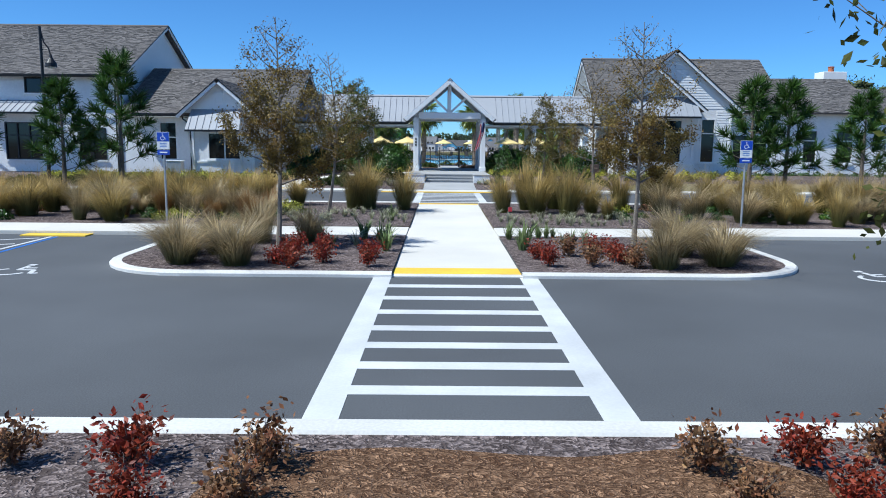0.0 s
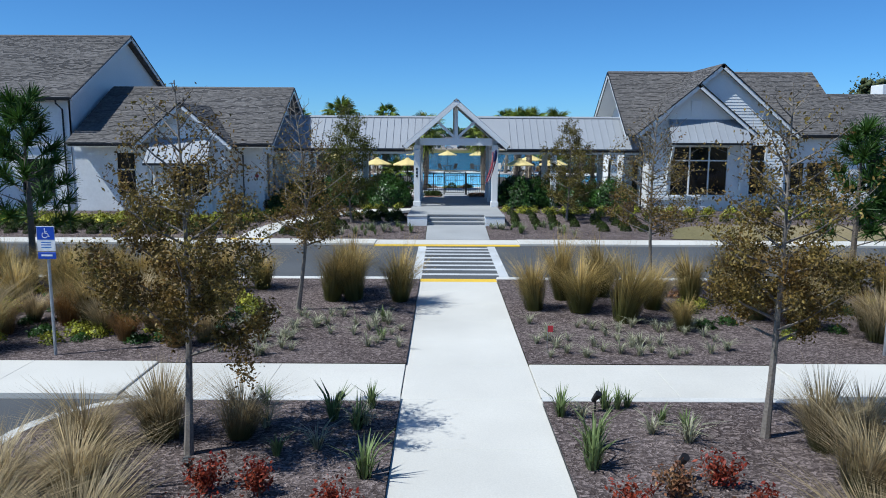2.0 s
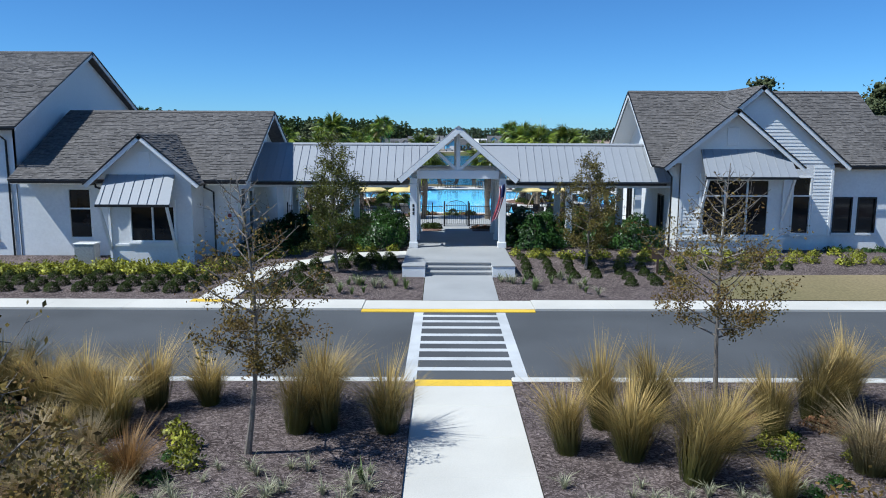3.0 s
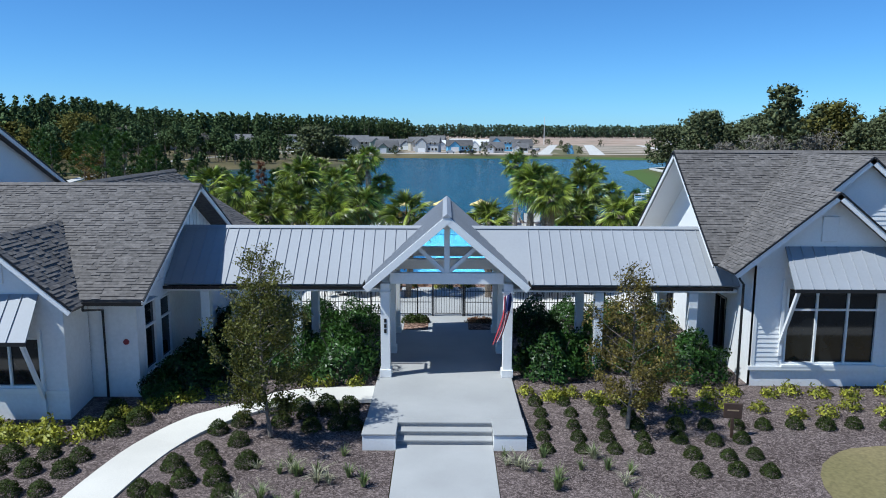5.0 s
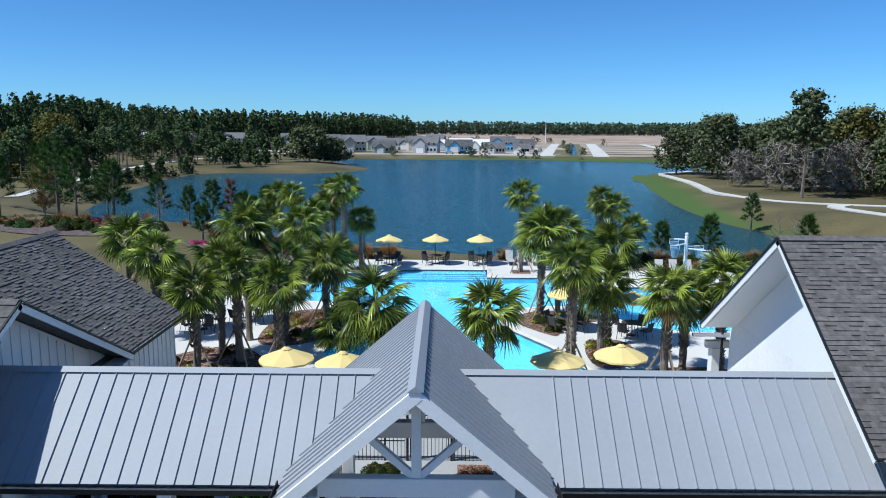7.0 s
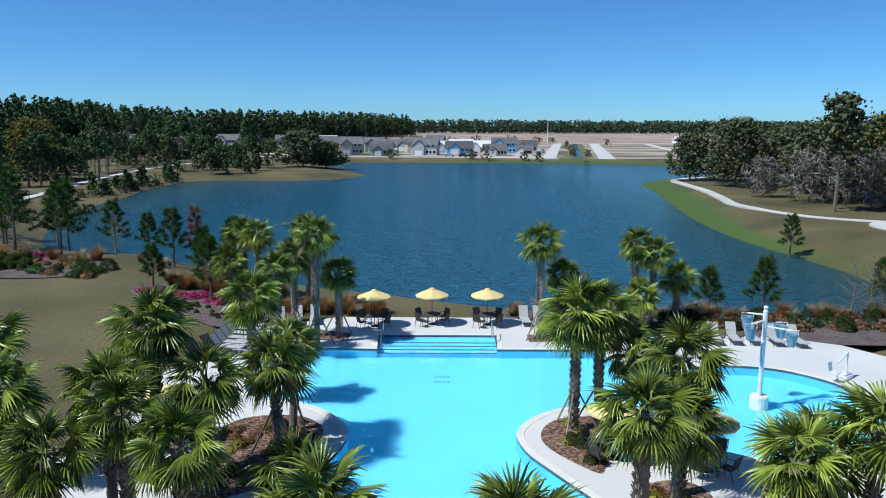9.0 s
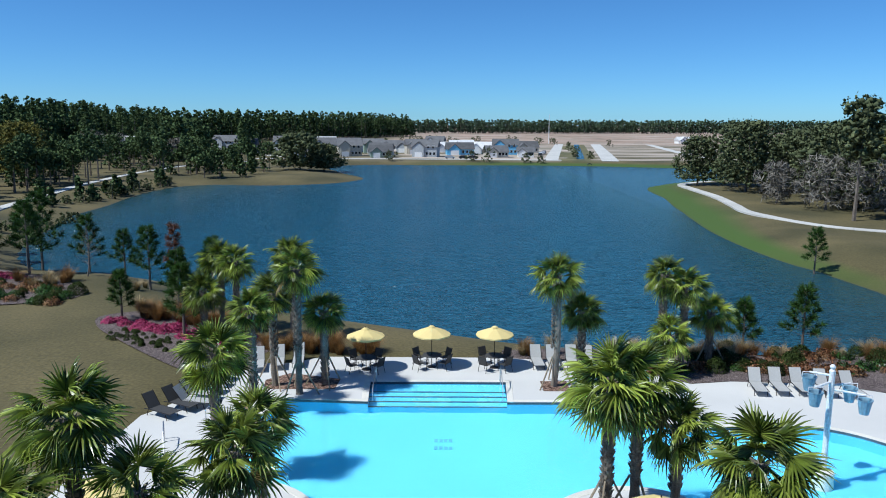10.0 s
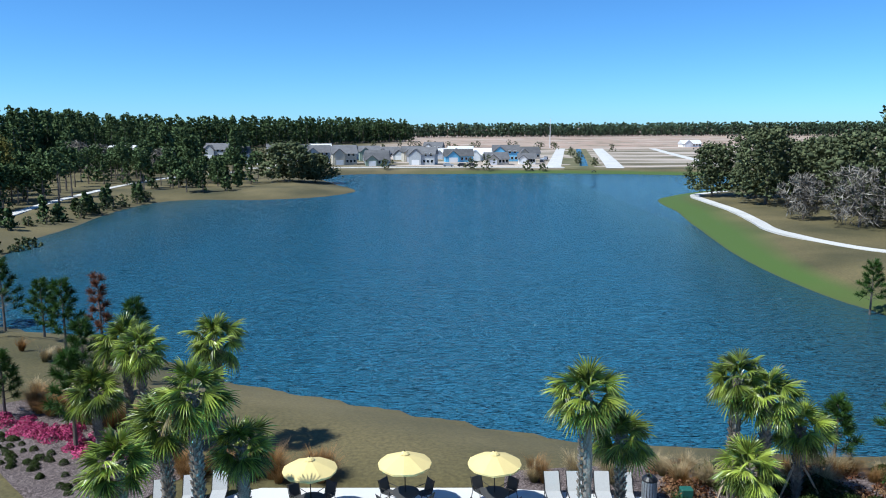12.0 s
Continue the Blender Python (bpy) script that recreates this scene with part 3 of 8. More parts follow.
for k in range(4):      # broad steps at the lake end
    part("pool_step", MB().box(-2.75, 87.55 + 0.55 * k, -0.75, 4.25, 90.35, 0.02 + 0.13 * k - (0.0 if k < 3 else 0.0), 0.02), M_BASIN, poolthing)
for k in range(4):      # tile line along each step's edge
    part("step_trim", MB().box(-2.75, 87.545 + 0.55 * k, -0.05 + 0.13 * k, 4.25, 87.63 + 0.55 * k, 0.025 + 0.13 * k), M_TILE, poolthing, "dark tile line along a step")
for k in range(4):      # small steps in the corner
    part("pool_step", MB().box(-9.0, 84.0 - 0.0 * k + 0.0, -0.75, -8.55 + 0.38 * (3 - k), 85.78, -0.3 + 0.2 * k, 0.02), M_BASIN, poolthing)

# ---- buildings ----
def wall(name, parent, axis_, c, a0, a1, z0, z1, holes=(), thick=0.2, inward=1, material=None):
    """An upright wall with openings. axis_ 'x': runs along x at y=c; 'y': runs along y at x=c. inward: the side on which its thickness lies."""
    us = sorted({a0, a1, *(h[0] for h in holes), *(h[1] for h in holes)})
    zs = sorted({z0, z1, *(h[2] for h in holes), *(h[3] for h in holes)})
    us, zs = [u for u in us if a0 <= u <= a1], [z for z in zs if z0 <= z <= z1]
    mb, d = MB(), c + inward * thick

    def P(u, w, z):
        return (u, w, z) if axis_ == "x" else (w, u, z)

    def is_solid(i, j):
        if not (0 <= i < len(us) - 1 and 0 <= j < len(zs) - 1):
            return False
        u, z = (us[i] + us[i + 1]) / 2, (zs[j] + zs[j + 1]) / 2
        return not any(h[0] < u < h[1] and h[2] < z < h[3] for h in holes)
    for i in range(len(us) - 1):
        for j in range(len(zs) - 1):
            if not is_solid(i, j):
                continue
            u0, u1, v0, v1 = us[i], us[i + 1], zs[j], zs[j + 1]
            for w in (c, d):
                mb.quad(P(u0, w, v0), P(u1, w, v0), P(u1, w, v1), P(u0, w, v1))
            for ii, jj, e in ((i - 1, j, ((u0, v0), (u0, v1))), (i + 1, j, ((u1, v0), (u1, v1))), (i, j - 1, ((u0, v0), (u1, v0))), (i, j + 1, ((u0, v1), (u1, v1)))):
                if not is_solid(ii, jj):
                    (p, q), (r, s) = e
                    mb.quad(P(p, c, q), P(r, c, s), P(r, d, s), P(p, d, q))
    return part(name, mb, material or M_BRICK, parent)


def roof(name, parent, e0, e1, r1, r0, kind="shingle", thick=0.12, gap=0.40, seed=1):
    """A roof slope: eave from e0 to e1, ridge from r0 to r1. Shingles lie in courses; metal has standing seams."""
    e0, e1, r0, r1 = (Vector(p) for p in (e0, e1, r0, r1))
    nrm = (e1 - e0).cross(r0 - e0).normalized()
    if nrm.z < 0:
        nrm = -nrm
    body = part(name, MB().prism([e0, e1, r1, r0] if (e1 - e0).cross(r0 - e0).z < 0 else [r0, r1, e1, e0], -nrm * thick), M_SHING if kind == "shingle" else M_METAL, parent)
    rnd = random.Random(seed)
    if kind == "shingle":
        mb, n = MB(), max(3, int((r0 - e0).length / 0.145))
        for k in range(n):
            a, c = k / n, min(1, (k + 1.12) / n)
            p0, p1, q0, q1 = e0.lerp(r0, a), e1.lerp(r1, a), e0.lerp(r0, c), e1.lerp(r1, c)
            L, u = (p1 - p0).length, 0.0
            cuts = [0.0]
            while cuts[-1] < L - 0.2:
                cuts.append(min(L, cuts[-1] + rnd.choice((0.16, 0.2, 0.28, 0.33))))
            cuts[-1] = L
            for s0, s1 in zip(cuts[:-1], cuts[1:]):
                s, t, h = s0 / L, s1 / L, rnd.choice((0.008, 0.012, 0.028, 0.034))
                lo0, lo1, hi0, hi1 = p0.lerp(p1, s), p0.lerp(p1, t), q0.lerp(q1, s), q0.lerp(q1, t)
                mb.add([lo0 + nrm * 0.002, lo1 + nrm * 0.002, lo1 + nrm * h, lo0 + nrm * h, hi1 + nrm * 0.004, hi0 + nrm * 0.004], [(0, 1, 2, 3), (3, 2, 4, 5)])
        tagged(part("shingles", mb, M_SHING, parent), "weathered grey-brown asphalt shingles", kind="stuff")
    else:
        along = (e1 - e0).normalized()
        rise = (r0 - e0) - along * (r0 - e0).dot(along)
        L, q0, q1 = (e1 - e0).length, (r0 - e0).dot(along), (r1 - e0).dot(along)
        for k in range(1, int(max(L, q1) / gap) + 1):
            u = (k - 0.5) * gap
            hs = [h / 60 for h in range(61) if q0 * h / 60 <= u <= L + (q1 - L) * h / 60]
            if len(hs) > 4:
                a, c = (e0 + along * u + rise * h + nrm * 0.018 for h in (hs[0], hs[-1]))
                part("seam", MB().beam(a, c, 0.014, 0.036, nrm), M_METAL, body)
    return body


def window(parent, axis_, c, a0, a1, z0, z1, inward=1, cols=2, rows=(), frame=0.07, white=True):
    """A window set in an opening: frame, mullions, panes, sill."""
    def P(u, w, z):
        return (u, w, z) if axis_ == "x" else (w, u, z)

    def bx(mb, u0, u1, w0, w1, v0, v1):
        p, q = P(u0, min(w0, w1), v0), P(u1, max(w0, w1), v1)
        return mb.box(min(p[0], q[0]), min(p[1], q[1]), v0, max(p[0], q[0]), max(p[1], q[1]), v1)
    w0, w1 = c - inward * 0.03, c + inward * 0.12
    win = part("window", bx(bx(bx(bx(MB(), a0, a1, w0, w1, z0, z0 + frame), a0, a1, w0, w1, z1 - frame, z1), a0, a0 + frame, w0, w1, z0 + frame, z1 - frame), a1 - frame, a1, w0, w1, z0 + frame, z1 - frame), M_WHITE if white else M_BLACK, parent)
    for k in range(1, cols):
        u = a0 + (a1 - a0) * k / cols
        part("mullion", bx(MB(), u - frame / 2, u + frame / 2, w0 + inward * 0.01, w1, z0 + frame, z1 - frame), M_WHITE if white else M_BLACK, win)
    for z in rows:
        part("transom", bx(MB(), a0 + frame, a1 - frame, w0 + inward * 0.014, w1, z - frame / 2, z + frame / 2), M_WHITE if white else M_BLACK, win)
    zz = [z0, *rows, z1]
    for k in range(cols):
        for r in range(len(zz) - 1):
            part("pane", bx(MB(), a0 + (a1 - a0) * k / cols + 0.02, a0 + (a1 - a0) * (k + 1) / cols - 0.02, c + inward * 0.06, c + inward * 0.075, zz[r] + 0.02, zz[r + 1] - 0.02), M_GLASS, win)
    part("sill", bx(MB(), a0 - 0.06, a1 + 0.06, c - inward * 0.10, c - inward * 0.032, z0 - 0.09, z0 - 0.004), M_WHITE, win)
    return win


def trim(name, parent, a, b, w=0.05, h=0.22, material=None):
    return part(name, MB().beam(a, b, w, h), material or M_WHITE, parent)


def gable_y(parent, y, xc, half, z_eave, z_apex, thick=0.2, material=None, low=None, name="gable_wall"):
    """A triangular wall that faces the front."""
    z0 = z_eave if low is None else low
    pts = [(xc - half, y, z0), (xc + half, y, z0), (xc + half, y, z_eave), (xc, y, z_apex), (xc - half, y, z_eave)]
    if low is None:
        pts = [pts[0], pts[1], pts[3]]
    return part(name, MB().prism(pts, (0, thick, 0)), material or M_BRICK, parent)


def gable_x(parent, x, yc, half, z_eave, z_apex, thick=0.2, material=None, low=None, name="gable_wall"):
    z0 = z_eave if low is None else low
    pts = [(x, yc - half, z0), (x, yc + half, z0), (x, yc + half, z_eave), (x, yc, z_apex), (x, yc - half, z_eave)]
    if low is None:
        pts = [pts[0], pts[1], pts[3]]
    return part(name, MB().prism(pts, (thick, 0, 0)), material or M_BRICK, parent)


def rake(parent, apex, foot, out=(0, -1, 0)):
    """A white rake board with a dark drip edge along a gable's edge."""
    a, f, o = Vector(apex), Vector(foot), Vector(out)
    d = (f - a).normalized()
    up = o.cross(d)
    up = up if up.z > 0 else -up
    part("rake_board", MB().beam(a - up * 0.13 - o * 0.02, f - up * 0.13 - o * 0.02, 0.17, 0.05, o), M_WHITE, parent)
    part("drip_edge", MB().beam(a - up * 0.012 + o * 0.02 + d * 0.03, f - up * 0.012 + o * 0.02, 0.05, 0.05, o), M_BLACK, parent)


def gutter(parent, a, b, out=(0, -1, 0)):
    a, b, o = Vector(a), Vector(b), Vector(out)
    d = b - a
    pr = [a, a + o * 0.11, a + o * 0.13 + Vector((0, 0, 0.12)), a + o * 0.11 + Vector((0, 0, 0.12)), a + o * 0.10 + Vector((0, 0, 0.02)), a + Vector((0, 0, 0.02))]
    return part("gutter", MB().prism(pr, d), M_BLACK, parent, "black metal gutter")


def downspout(parent, x, y, z0, z1, wall_y):
    mb = MB().tube([(x, y, z1), (x, y, z1 - 0.15), (x, wall_y - 0.06, z1 - 0.45), (x, wall_y - 0.06, z0 + 0.2), (x, wall_y - 0.2, z0 + 0.06)], 0.045, 6)
    return part("downspout", mb, M_BLACK, parent, "black metal downspout")


def awning(parent, x0, x1, y_wall, y_out, z_top, z_bot, brackets=True):
    body = roof("awning", parent, (x0 - 0.1, y_out, z_bot), (x1 + 0.1, y_out, z_bot), (x1, y_wall, z_top), (x0, y_wall, z_top), "metal", 0.05, 0.405)
    part("fascia", MB().box(x0 - 0.1, y_out - 0.02, z_bot - 0.12, x1 + 0.1, y_out + 0.03, z_bot - 0.01), M_BLACK, body)
    for x in (x0 + 0.05, x1 - 0.05):
        part("bracket", MB().beam((x, y_out + 0.08, z_bot - 0.1), (x, y_wall - 0.05, z_bot - 2.1), 0.1, 0.12), M_WHITE, body)
        part("bracket_post", MB().box(x - 0.05, y_wall - 0.09, z_bot - 2.6, x + 0.05, y_wall - 0.003, z_bot + 0.1), M_WHITE, body)
    return body


GZ0 = 0.35
# left clubhouse wing
lh = thing("clubhouse_wing", "white painted brick clubhouse wing with shingled gable roof", "building")
wall("wall", lh, "x", 46.95, -19.9, -9.72, GZ0, 4.1, [(-17.6, -16.5, 1.35, 3.7), (-14.98, -11.32, 0.9, 4.1)])
wall("wall", lh, "y", -9.72, 47.152, 63.3, GZ0, 4.1, [(47.5, 48.55, 1.2, 3.7), (48.9, 49.95, 1.2, 3.5)], inward=-1)
wall("wall", lh, "x", 63.3, -19.9, -9.921, GZ0, 4.1, inward=-1)
window(lh, "x", 46.95, -17.6, -16.5, 1.35, 3.7, 1, 1, (2.75,))
window(lh, "y", -9.72, 47.5, 48.55, 1.2, 3.7, -1, 1, (2.75,))
window(lh, "y", -9.72, 48.9, 49.95, 1.2, 3.5, -1, 1, (2.75,))
gable_x(lh, -9.95, 51.7, 4.74, 4.67, 7.17, 0.2, M_WHITE, 4.102)
for k in range(-9, 10):
    y = 51.7 + k * 0.42
    top = 7.08 - abs(k * 0.42) * 0.53
    if top > 4.6:
        part("batten", MB().box(-9.76, y - 0.025, 4.2, -9.72, y + 0.025, top), M_WHITE, lh)
for k in range(14):
    part("batten", MB().box(-9.718, 57.75 + k * 0.42, 0.6, -9.68, 57.8 + k * 0.42, 3.9), M_WHITE, lh)
part("gable_return", MB().prism([(-9.72, 56.445, 4.104), (-9.72, 57.62, 4.104), (-9.72, 56.445, 4.70)], (-0.2, 0, 0)), M_WHITE, lh)
part("soffit", MB().box(-9.718, 56.45, 4.03, -8.96, 57.68, 4.07), M_SOFFIT, lh)
roof("roof", lh, (-19.6, 45.68, 4.17), (-8.94, 45.68, 4.17), (-8.94, 51.7, 7.36), (-19.6, 51.7, 7.36), seed=2)
roof("roof", lh, (-8.94, 57.72, 4.17), (-19.6, 57.72, 4.17), (-19.6, 51.7, 7.361), (-8.94, 51.7, 7.361), seed=3)
part("ridge_cap", MB().prism([(-8.94, 51.53, 7.31), (-8.94, 51.7, 7.41), (-8.94, 51.87, 7.31)], (-10.6, 0, 0)), M_SHING, lh)
rake(lh, (-8.94, 51.7, 7.36), (-8.94, 45.64, 4.15), (1, 0, 0))
rake(lh, (-8.94, 51.7, 7.36), (-8.94, 57.72, 4.17), (1, 0, 0))
gutter(lh, (-10.8, 45.66, 4.0), (-8.94, 45.66, 4.0))
gutter(lh, (-19.4, 45.66, 4.0), (-15.7, 45.66, 4.0))
downspout(lh, -10.8, 45.6, GZ0, 4.0, 46.95)
part("soffit", MB().box(-19.5, 45.7, 3.97, -8.96, 46.948, 4.02), M_SOFFIT, lh)
# its rear wing
roof("roof", lh, (-9.45, 56.6, 4.0), (-9.45, 63.6, 4.0), (-14.4, 63.6, 7.27), (-14.4, 53.0, 7.27), seed=4)
roof("roof", lh, (-19.4, 63.6, 4.0), (-19.4, 56.6, 4.0), (-14.4, 53.0, 7.271), (-14.4, 63.6, 7.271), seed=5)
part("ridge_cap", MB().prism([(-14.57, 53.5, 7.2), (-14.4, 53.5, 7.33), (-14.23, 53.5, 7.2)], (0, 10.4, 0)), M_SHING, lh)
gable_y(lh, 63.29, -14.6, 4.8, 4.1, 7.1, -0.2, M_WHITE)
gutter(lh, (-9.45, 56.6, 3.85), (-9.45, 63.9, 3.85), (1, 0, 0))
# the bay with its small gable
wall("bay_wall", lh, "x", 45.35, -15.0, -11.3, GZ0, 4.25, [(-14.1, -12.05, 1.42, 3.05)])
wall("bay_wall", lh, "y", -15.0, 45.551, 46.9, GZ0, 4.25, inward=1)
wall("bay_wall", lh, "y", -11.3, 45.551, 46.9, GZ0, 4.25, inward=-1)
window(lh, "x", 45.35, -14.1, -12.05, 1.42, 3.05, 1, 2)
gable_y(lh, 45.36, -13.3, 2.3, 4.2, 6.05, 0.2, M_WHITE)
part("gable_vent", MB().box(-13.55, 45.32, 4.75, -13.05, 45.36, 5.4, 0.01), M_WHITE, lh)
for sx, sd in ((-1, 6), (1, 7)):
    ex = -13.3 + sx * 2.55
    a, c = ((ex, 44.85, 4.03), (ex, 48.3, 4.03))
    r0, r1 = (-13.3, 44.85, 6.22), (-13.3, 50.2, 6.22)
    if sx > 0:
        roof("roof", lh, a, c, r1, r0, seed=sd)
    else:
        roof("roof", lh, c, a, r0, r1, seed=sd)
    rake(lh, (-13.3, 44.85, 6.2), (ex, 44.85, 4.02))
part("baseboard_band", MB().box(-15.04, 45.29, 1.24, -11.26, 45.348, 1.34), M_WHITE, lh)
awning(lh, -15.0, -12.0, 45.33, 44.25, 4.42, 3.2)
downspout(lh, -15.65, 45.62, GZ0, 4.0, 46.95)
# alarm bell on the wall
part("alarm_disc", MB().lathe([(0.0, 0.06), (0.09, 0.05), (0.1, 0.0)], 12), mat("alarm_red", (0.25, 0.02, 0.03), 0.4, fine=10, bump=0), lh, "small red round alarm plate").matrix_basis = pose(-10.1, 46.94, 2.45, 90)

# tall house at the left end
bh = thing("clubhouse_hall", "tall white clubhouse hall with a shingled gable roof", "building")
wall("wall", bh, "x", 46.9, -46, -19.9, GZ0, 6.7, [(-25.8, -23.7, 5.4, 6.35), (-27.2, -24.9, 1.3, 3.6), (-22.6, -20.9, 1.3, 3.3)])
window(bh, "x", 46.9, -25.8, -23.7, 5.4, 6.35, 1, 2, white=False)
window(bh, "x", 46.9, -27.2, -24.9, 1.3, 3.6, 1, 3, (2.8,), white=False)
window(bh, "x", 46.9, -22.6, -20.9, 1.3, 3.3, 1, 2, (2.6,), white=False)
wall("wall", bh, "y", -19.9, 46.901, 62.0, GZ0, 6.7, inward=-1)
wall("wall", bh, "x", 62.0, -46, -20.101, GZ0, 6.7, inward=-1)
gable_x(bh, -20.1, 54.4, 7.6, 6.7, 10.35, 0.2, M_WHITE)
roof("roof", bh, (-46, 46.3, 6.5), (-19.44, 46.3, 6.5), (-19.44, 54.4, 10.62), (-46, 54.4, 10.62), seed=8)
roof("roof", bh, (-19.44, 62.5, 6.5), (-46, 62.5, 6.5), (-46, 54.4, 10.621), (-19.44, 54.4, 10.621), seed=9)
part("ridge_cap", MB().prism([(-19.44, 54.22, 10.57), (-19.44, 54.4, 10.67), (-19.44, 54.58, 10.57)], (-26.5, 0, 0)), M_SHING, bh)
rake(bh, (-19.44, 54.4, 10.62), (-19.44, 46.3, 6.5), (1, 0, 0))
rake(bh, (-19.44, 54.4, 10.62), (-19.44, 62.5, 6.5), (1, 0, 0))
gutter(bh, (-46, 46.27, 6.33), (-19.44, 46.27, 6.33))
downspout(bh, -20.2, 46.2, GZ0, 6.33, 46.9)
awning(bh, -29.0, -24.4, 46.88, 45.6, 4.95, 4.2)

# right clubhouse wing
rh = thing("clubhouse_wing", "white painted clubhouse wing with cross gables and shingled roof", "building")
wall("wall", rh, "y", 11.2, 48.121, 60.0, GZ0, 4.9, [(50.6, 51.7, 1.0, 3.2), (57.0, 58.2, 1.0, 3.2)])
window(rh, "y", 11.2, 50.6, 51.7, 1.0, 3.2, 1, 2, white=False)
window(rh, "y", 11.2, 57.0, 58.2, 1.0, 3.2, 1, 2, white=False)
gable_x(rh, 11.2, 54.43, 4.9, 4.902, 8.43, 0.2, M_WHITE)
wall("wall", rh, "x", 48.12, 11.2, 16.3, GZ0, 4.9, [(12.3, 15.5, 1.4, 4.15)])
window(rh, "x", 48.12, 12.3, 15.5, 1.4, 4.15, 1, 3, (3.35,), white=True)
wall("wall", rh, "y", 16.3, 48.321, 48.9, GZ0, 4.9, inward=-1)
wall("wall", rh, "x", 48.9, 16.3, 18.9, GZ0, 4.9, [(16.95, 17.9, 1.4, 4.25)])
window(rh, "x", 48.9, 16.95, 17.9, 1.4, 4.25, 1, 1, (3.3,))
wall("wall", rh, "y", 18.9, 49.101, 49.6, GZ0, 4.9, inward=-1)
wall("wall", rh, "x", 49.6, 18.9, 45, GZ0, 4.85, [(19.4, 20.35, 1.4, 3.2), (20.6, 21.55, 1.4, 3.2), (24.0, 25.0, 1.4, 3.6), (26.2, 27.4, 1.4, 3.6), (30.5, 31.8, 1.4, 3.6)])
for a, c in ((19.4, 20.35), (20.6, 21.55), (24.0, 25.0), (26.2, 27.4), (30.5, 31.8)):
    window(rh, "x", 49.6, a, c, 1.4, 3.2 if a < 22 else 3.6, 1, 1, () if a < 22 else (2.9,), white=a > 22)
wall("wall", rh, "x", 60.0, 11.4, 45, GZ0, 4.9, inward=-1)
# lap siding on the front walls
for (x0, x1, yy) in ((11.2, 12.15, 48.12), (16.3, 16.9, 48.9), (17.95, 18.9, 48.9)):
    sid, z = MB(), 1.35
    while z < 4.8:
        sid.prism([(x0, yy - 0.004, z), (x0, yy - 0.03, z), (x0, yy - 0.010, z + 0.16), (x0, yy - 0.004, z + 0.16)], (x1 - x0, 0, 0))
        z += 0.165
    tagged(part("lap_siding", sid, M_WHITE, rh), kind="stuff")
for x in (11.19, 18.80):
    part("corner_board", MB().box(x, (48.07 if x < 12 else 48.85), 1.35, x + 0.12, (48.117 if x < 12 else 48.897), 4.8), M_WHITE, rh)
sid, z = MB(), 4.9            # siding of the large gable
while z < 8.2:
    hw = max(0.0, (8.4 - z - 0.16) / 3.5 * 4.1)
    sid.prism([(15.1 - hw, 48.905, z), (15.1 - hw, 48.88, z), (15.1 - hw, 48.9, z + 0.16), (15.1 - hw, 48.905, z + 0.16)], (2 * hw, 0, 0))
    z += 0.165
tagged(part("lap_siding", sid, M_WHITE, rh), kind="stuff")
part("water_table", MB().box(11.1, 48.03, 1.2, 16.35, 48.115, 1.34), M_WHITE, rh)
gable_y(rh, 48.91, 15.1, 4.1, 4.9, 8.4, 0.2, M_WHITE)
gable_y(rh, 48.12, 13.6, 2.9, 4.9, 7.3, 0.2, M_WHITE)
part("gable_vent", MB().box(13.3, 48.07, 5.75, 13.85, 48.115, 6.6, 0.01), M_WHITE, rh)
roof("roof", rh, (10.08, 49.1, 4.78), (22.8, 49.1, 4.78), (22.8, 54.43, 8.62), (10.08, 54.43, 8.62), seed=11)
roof("roof", rh, (22.8, 59.8, 4.78), (10.08, 59.8, 4.78), (10.08, 54.43, 8.621), (22.8, 54.43, 8.621), seed=12)
part("ridge_cap", MB().prism([(10.08, 54.26, 8.56), (10.08, 54.43, 8.67), (10.08, 54.6, 8.56)], (12.7, 0, 0)), M_SHING, rh)
rake(rh, (10.08, 54.43, 8.62), (10.08, 49.1, 4.78), (-1, 0, 0))
rake(rh, (10.08, 54.43, 8.62), (10.08, 59.8, 4.78), (-1, 0, 0))
for yy in (49.2, 59.66):
    part("soffit", MB().prism([(10.2, yy, 4.7), (10.2, 54.43, 8.46), (10.2, 54.43, 8.42), (10.2, yy, 4.66)], (0.998, 0, 0)), M_WHITE, rh)
for xc, half, z_ap, yf, yb, sd in ((15.1, 4.52, 8.6, 48.55, 54.4, 13), (13.55, 3.35, 7.47, 47.55, 52.8, 15)):
    for sx in (-1, 1):
        ex = xc + sx * half
        a, c, r0, r1 = (ex, yf, 4.73), (ex, 49.4, 4.73), (xc, yf, z_ap), (xc, yb, z_ap)
        if sx > 0:
            roof("roof", rh, a, c, r1, r0, seed=sd)
        else:
            roof("roof", rh, c, a, r0, r1, seed=sd + 1)
        rake(rh, (xc, yf, z_ap), (ex, yf, 4.72))
awning(rh, 12.1, 16.2, 48.1, 46.95, 5.57, 4.32)
downspout(rh, 10.75, 48.9, GZ0, 4.7, 48.12)
gutter(rh, (19.6, 49.07, 4.6), (22.8, 49.07, 4.6))
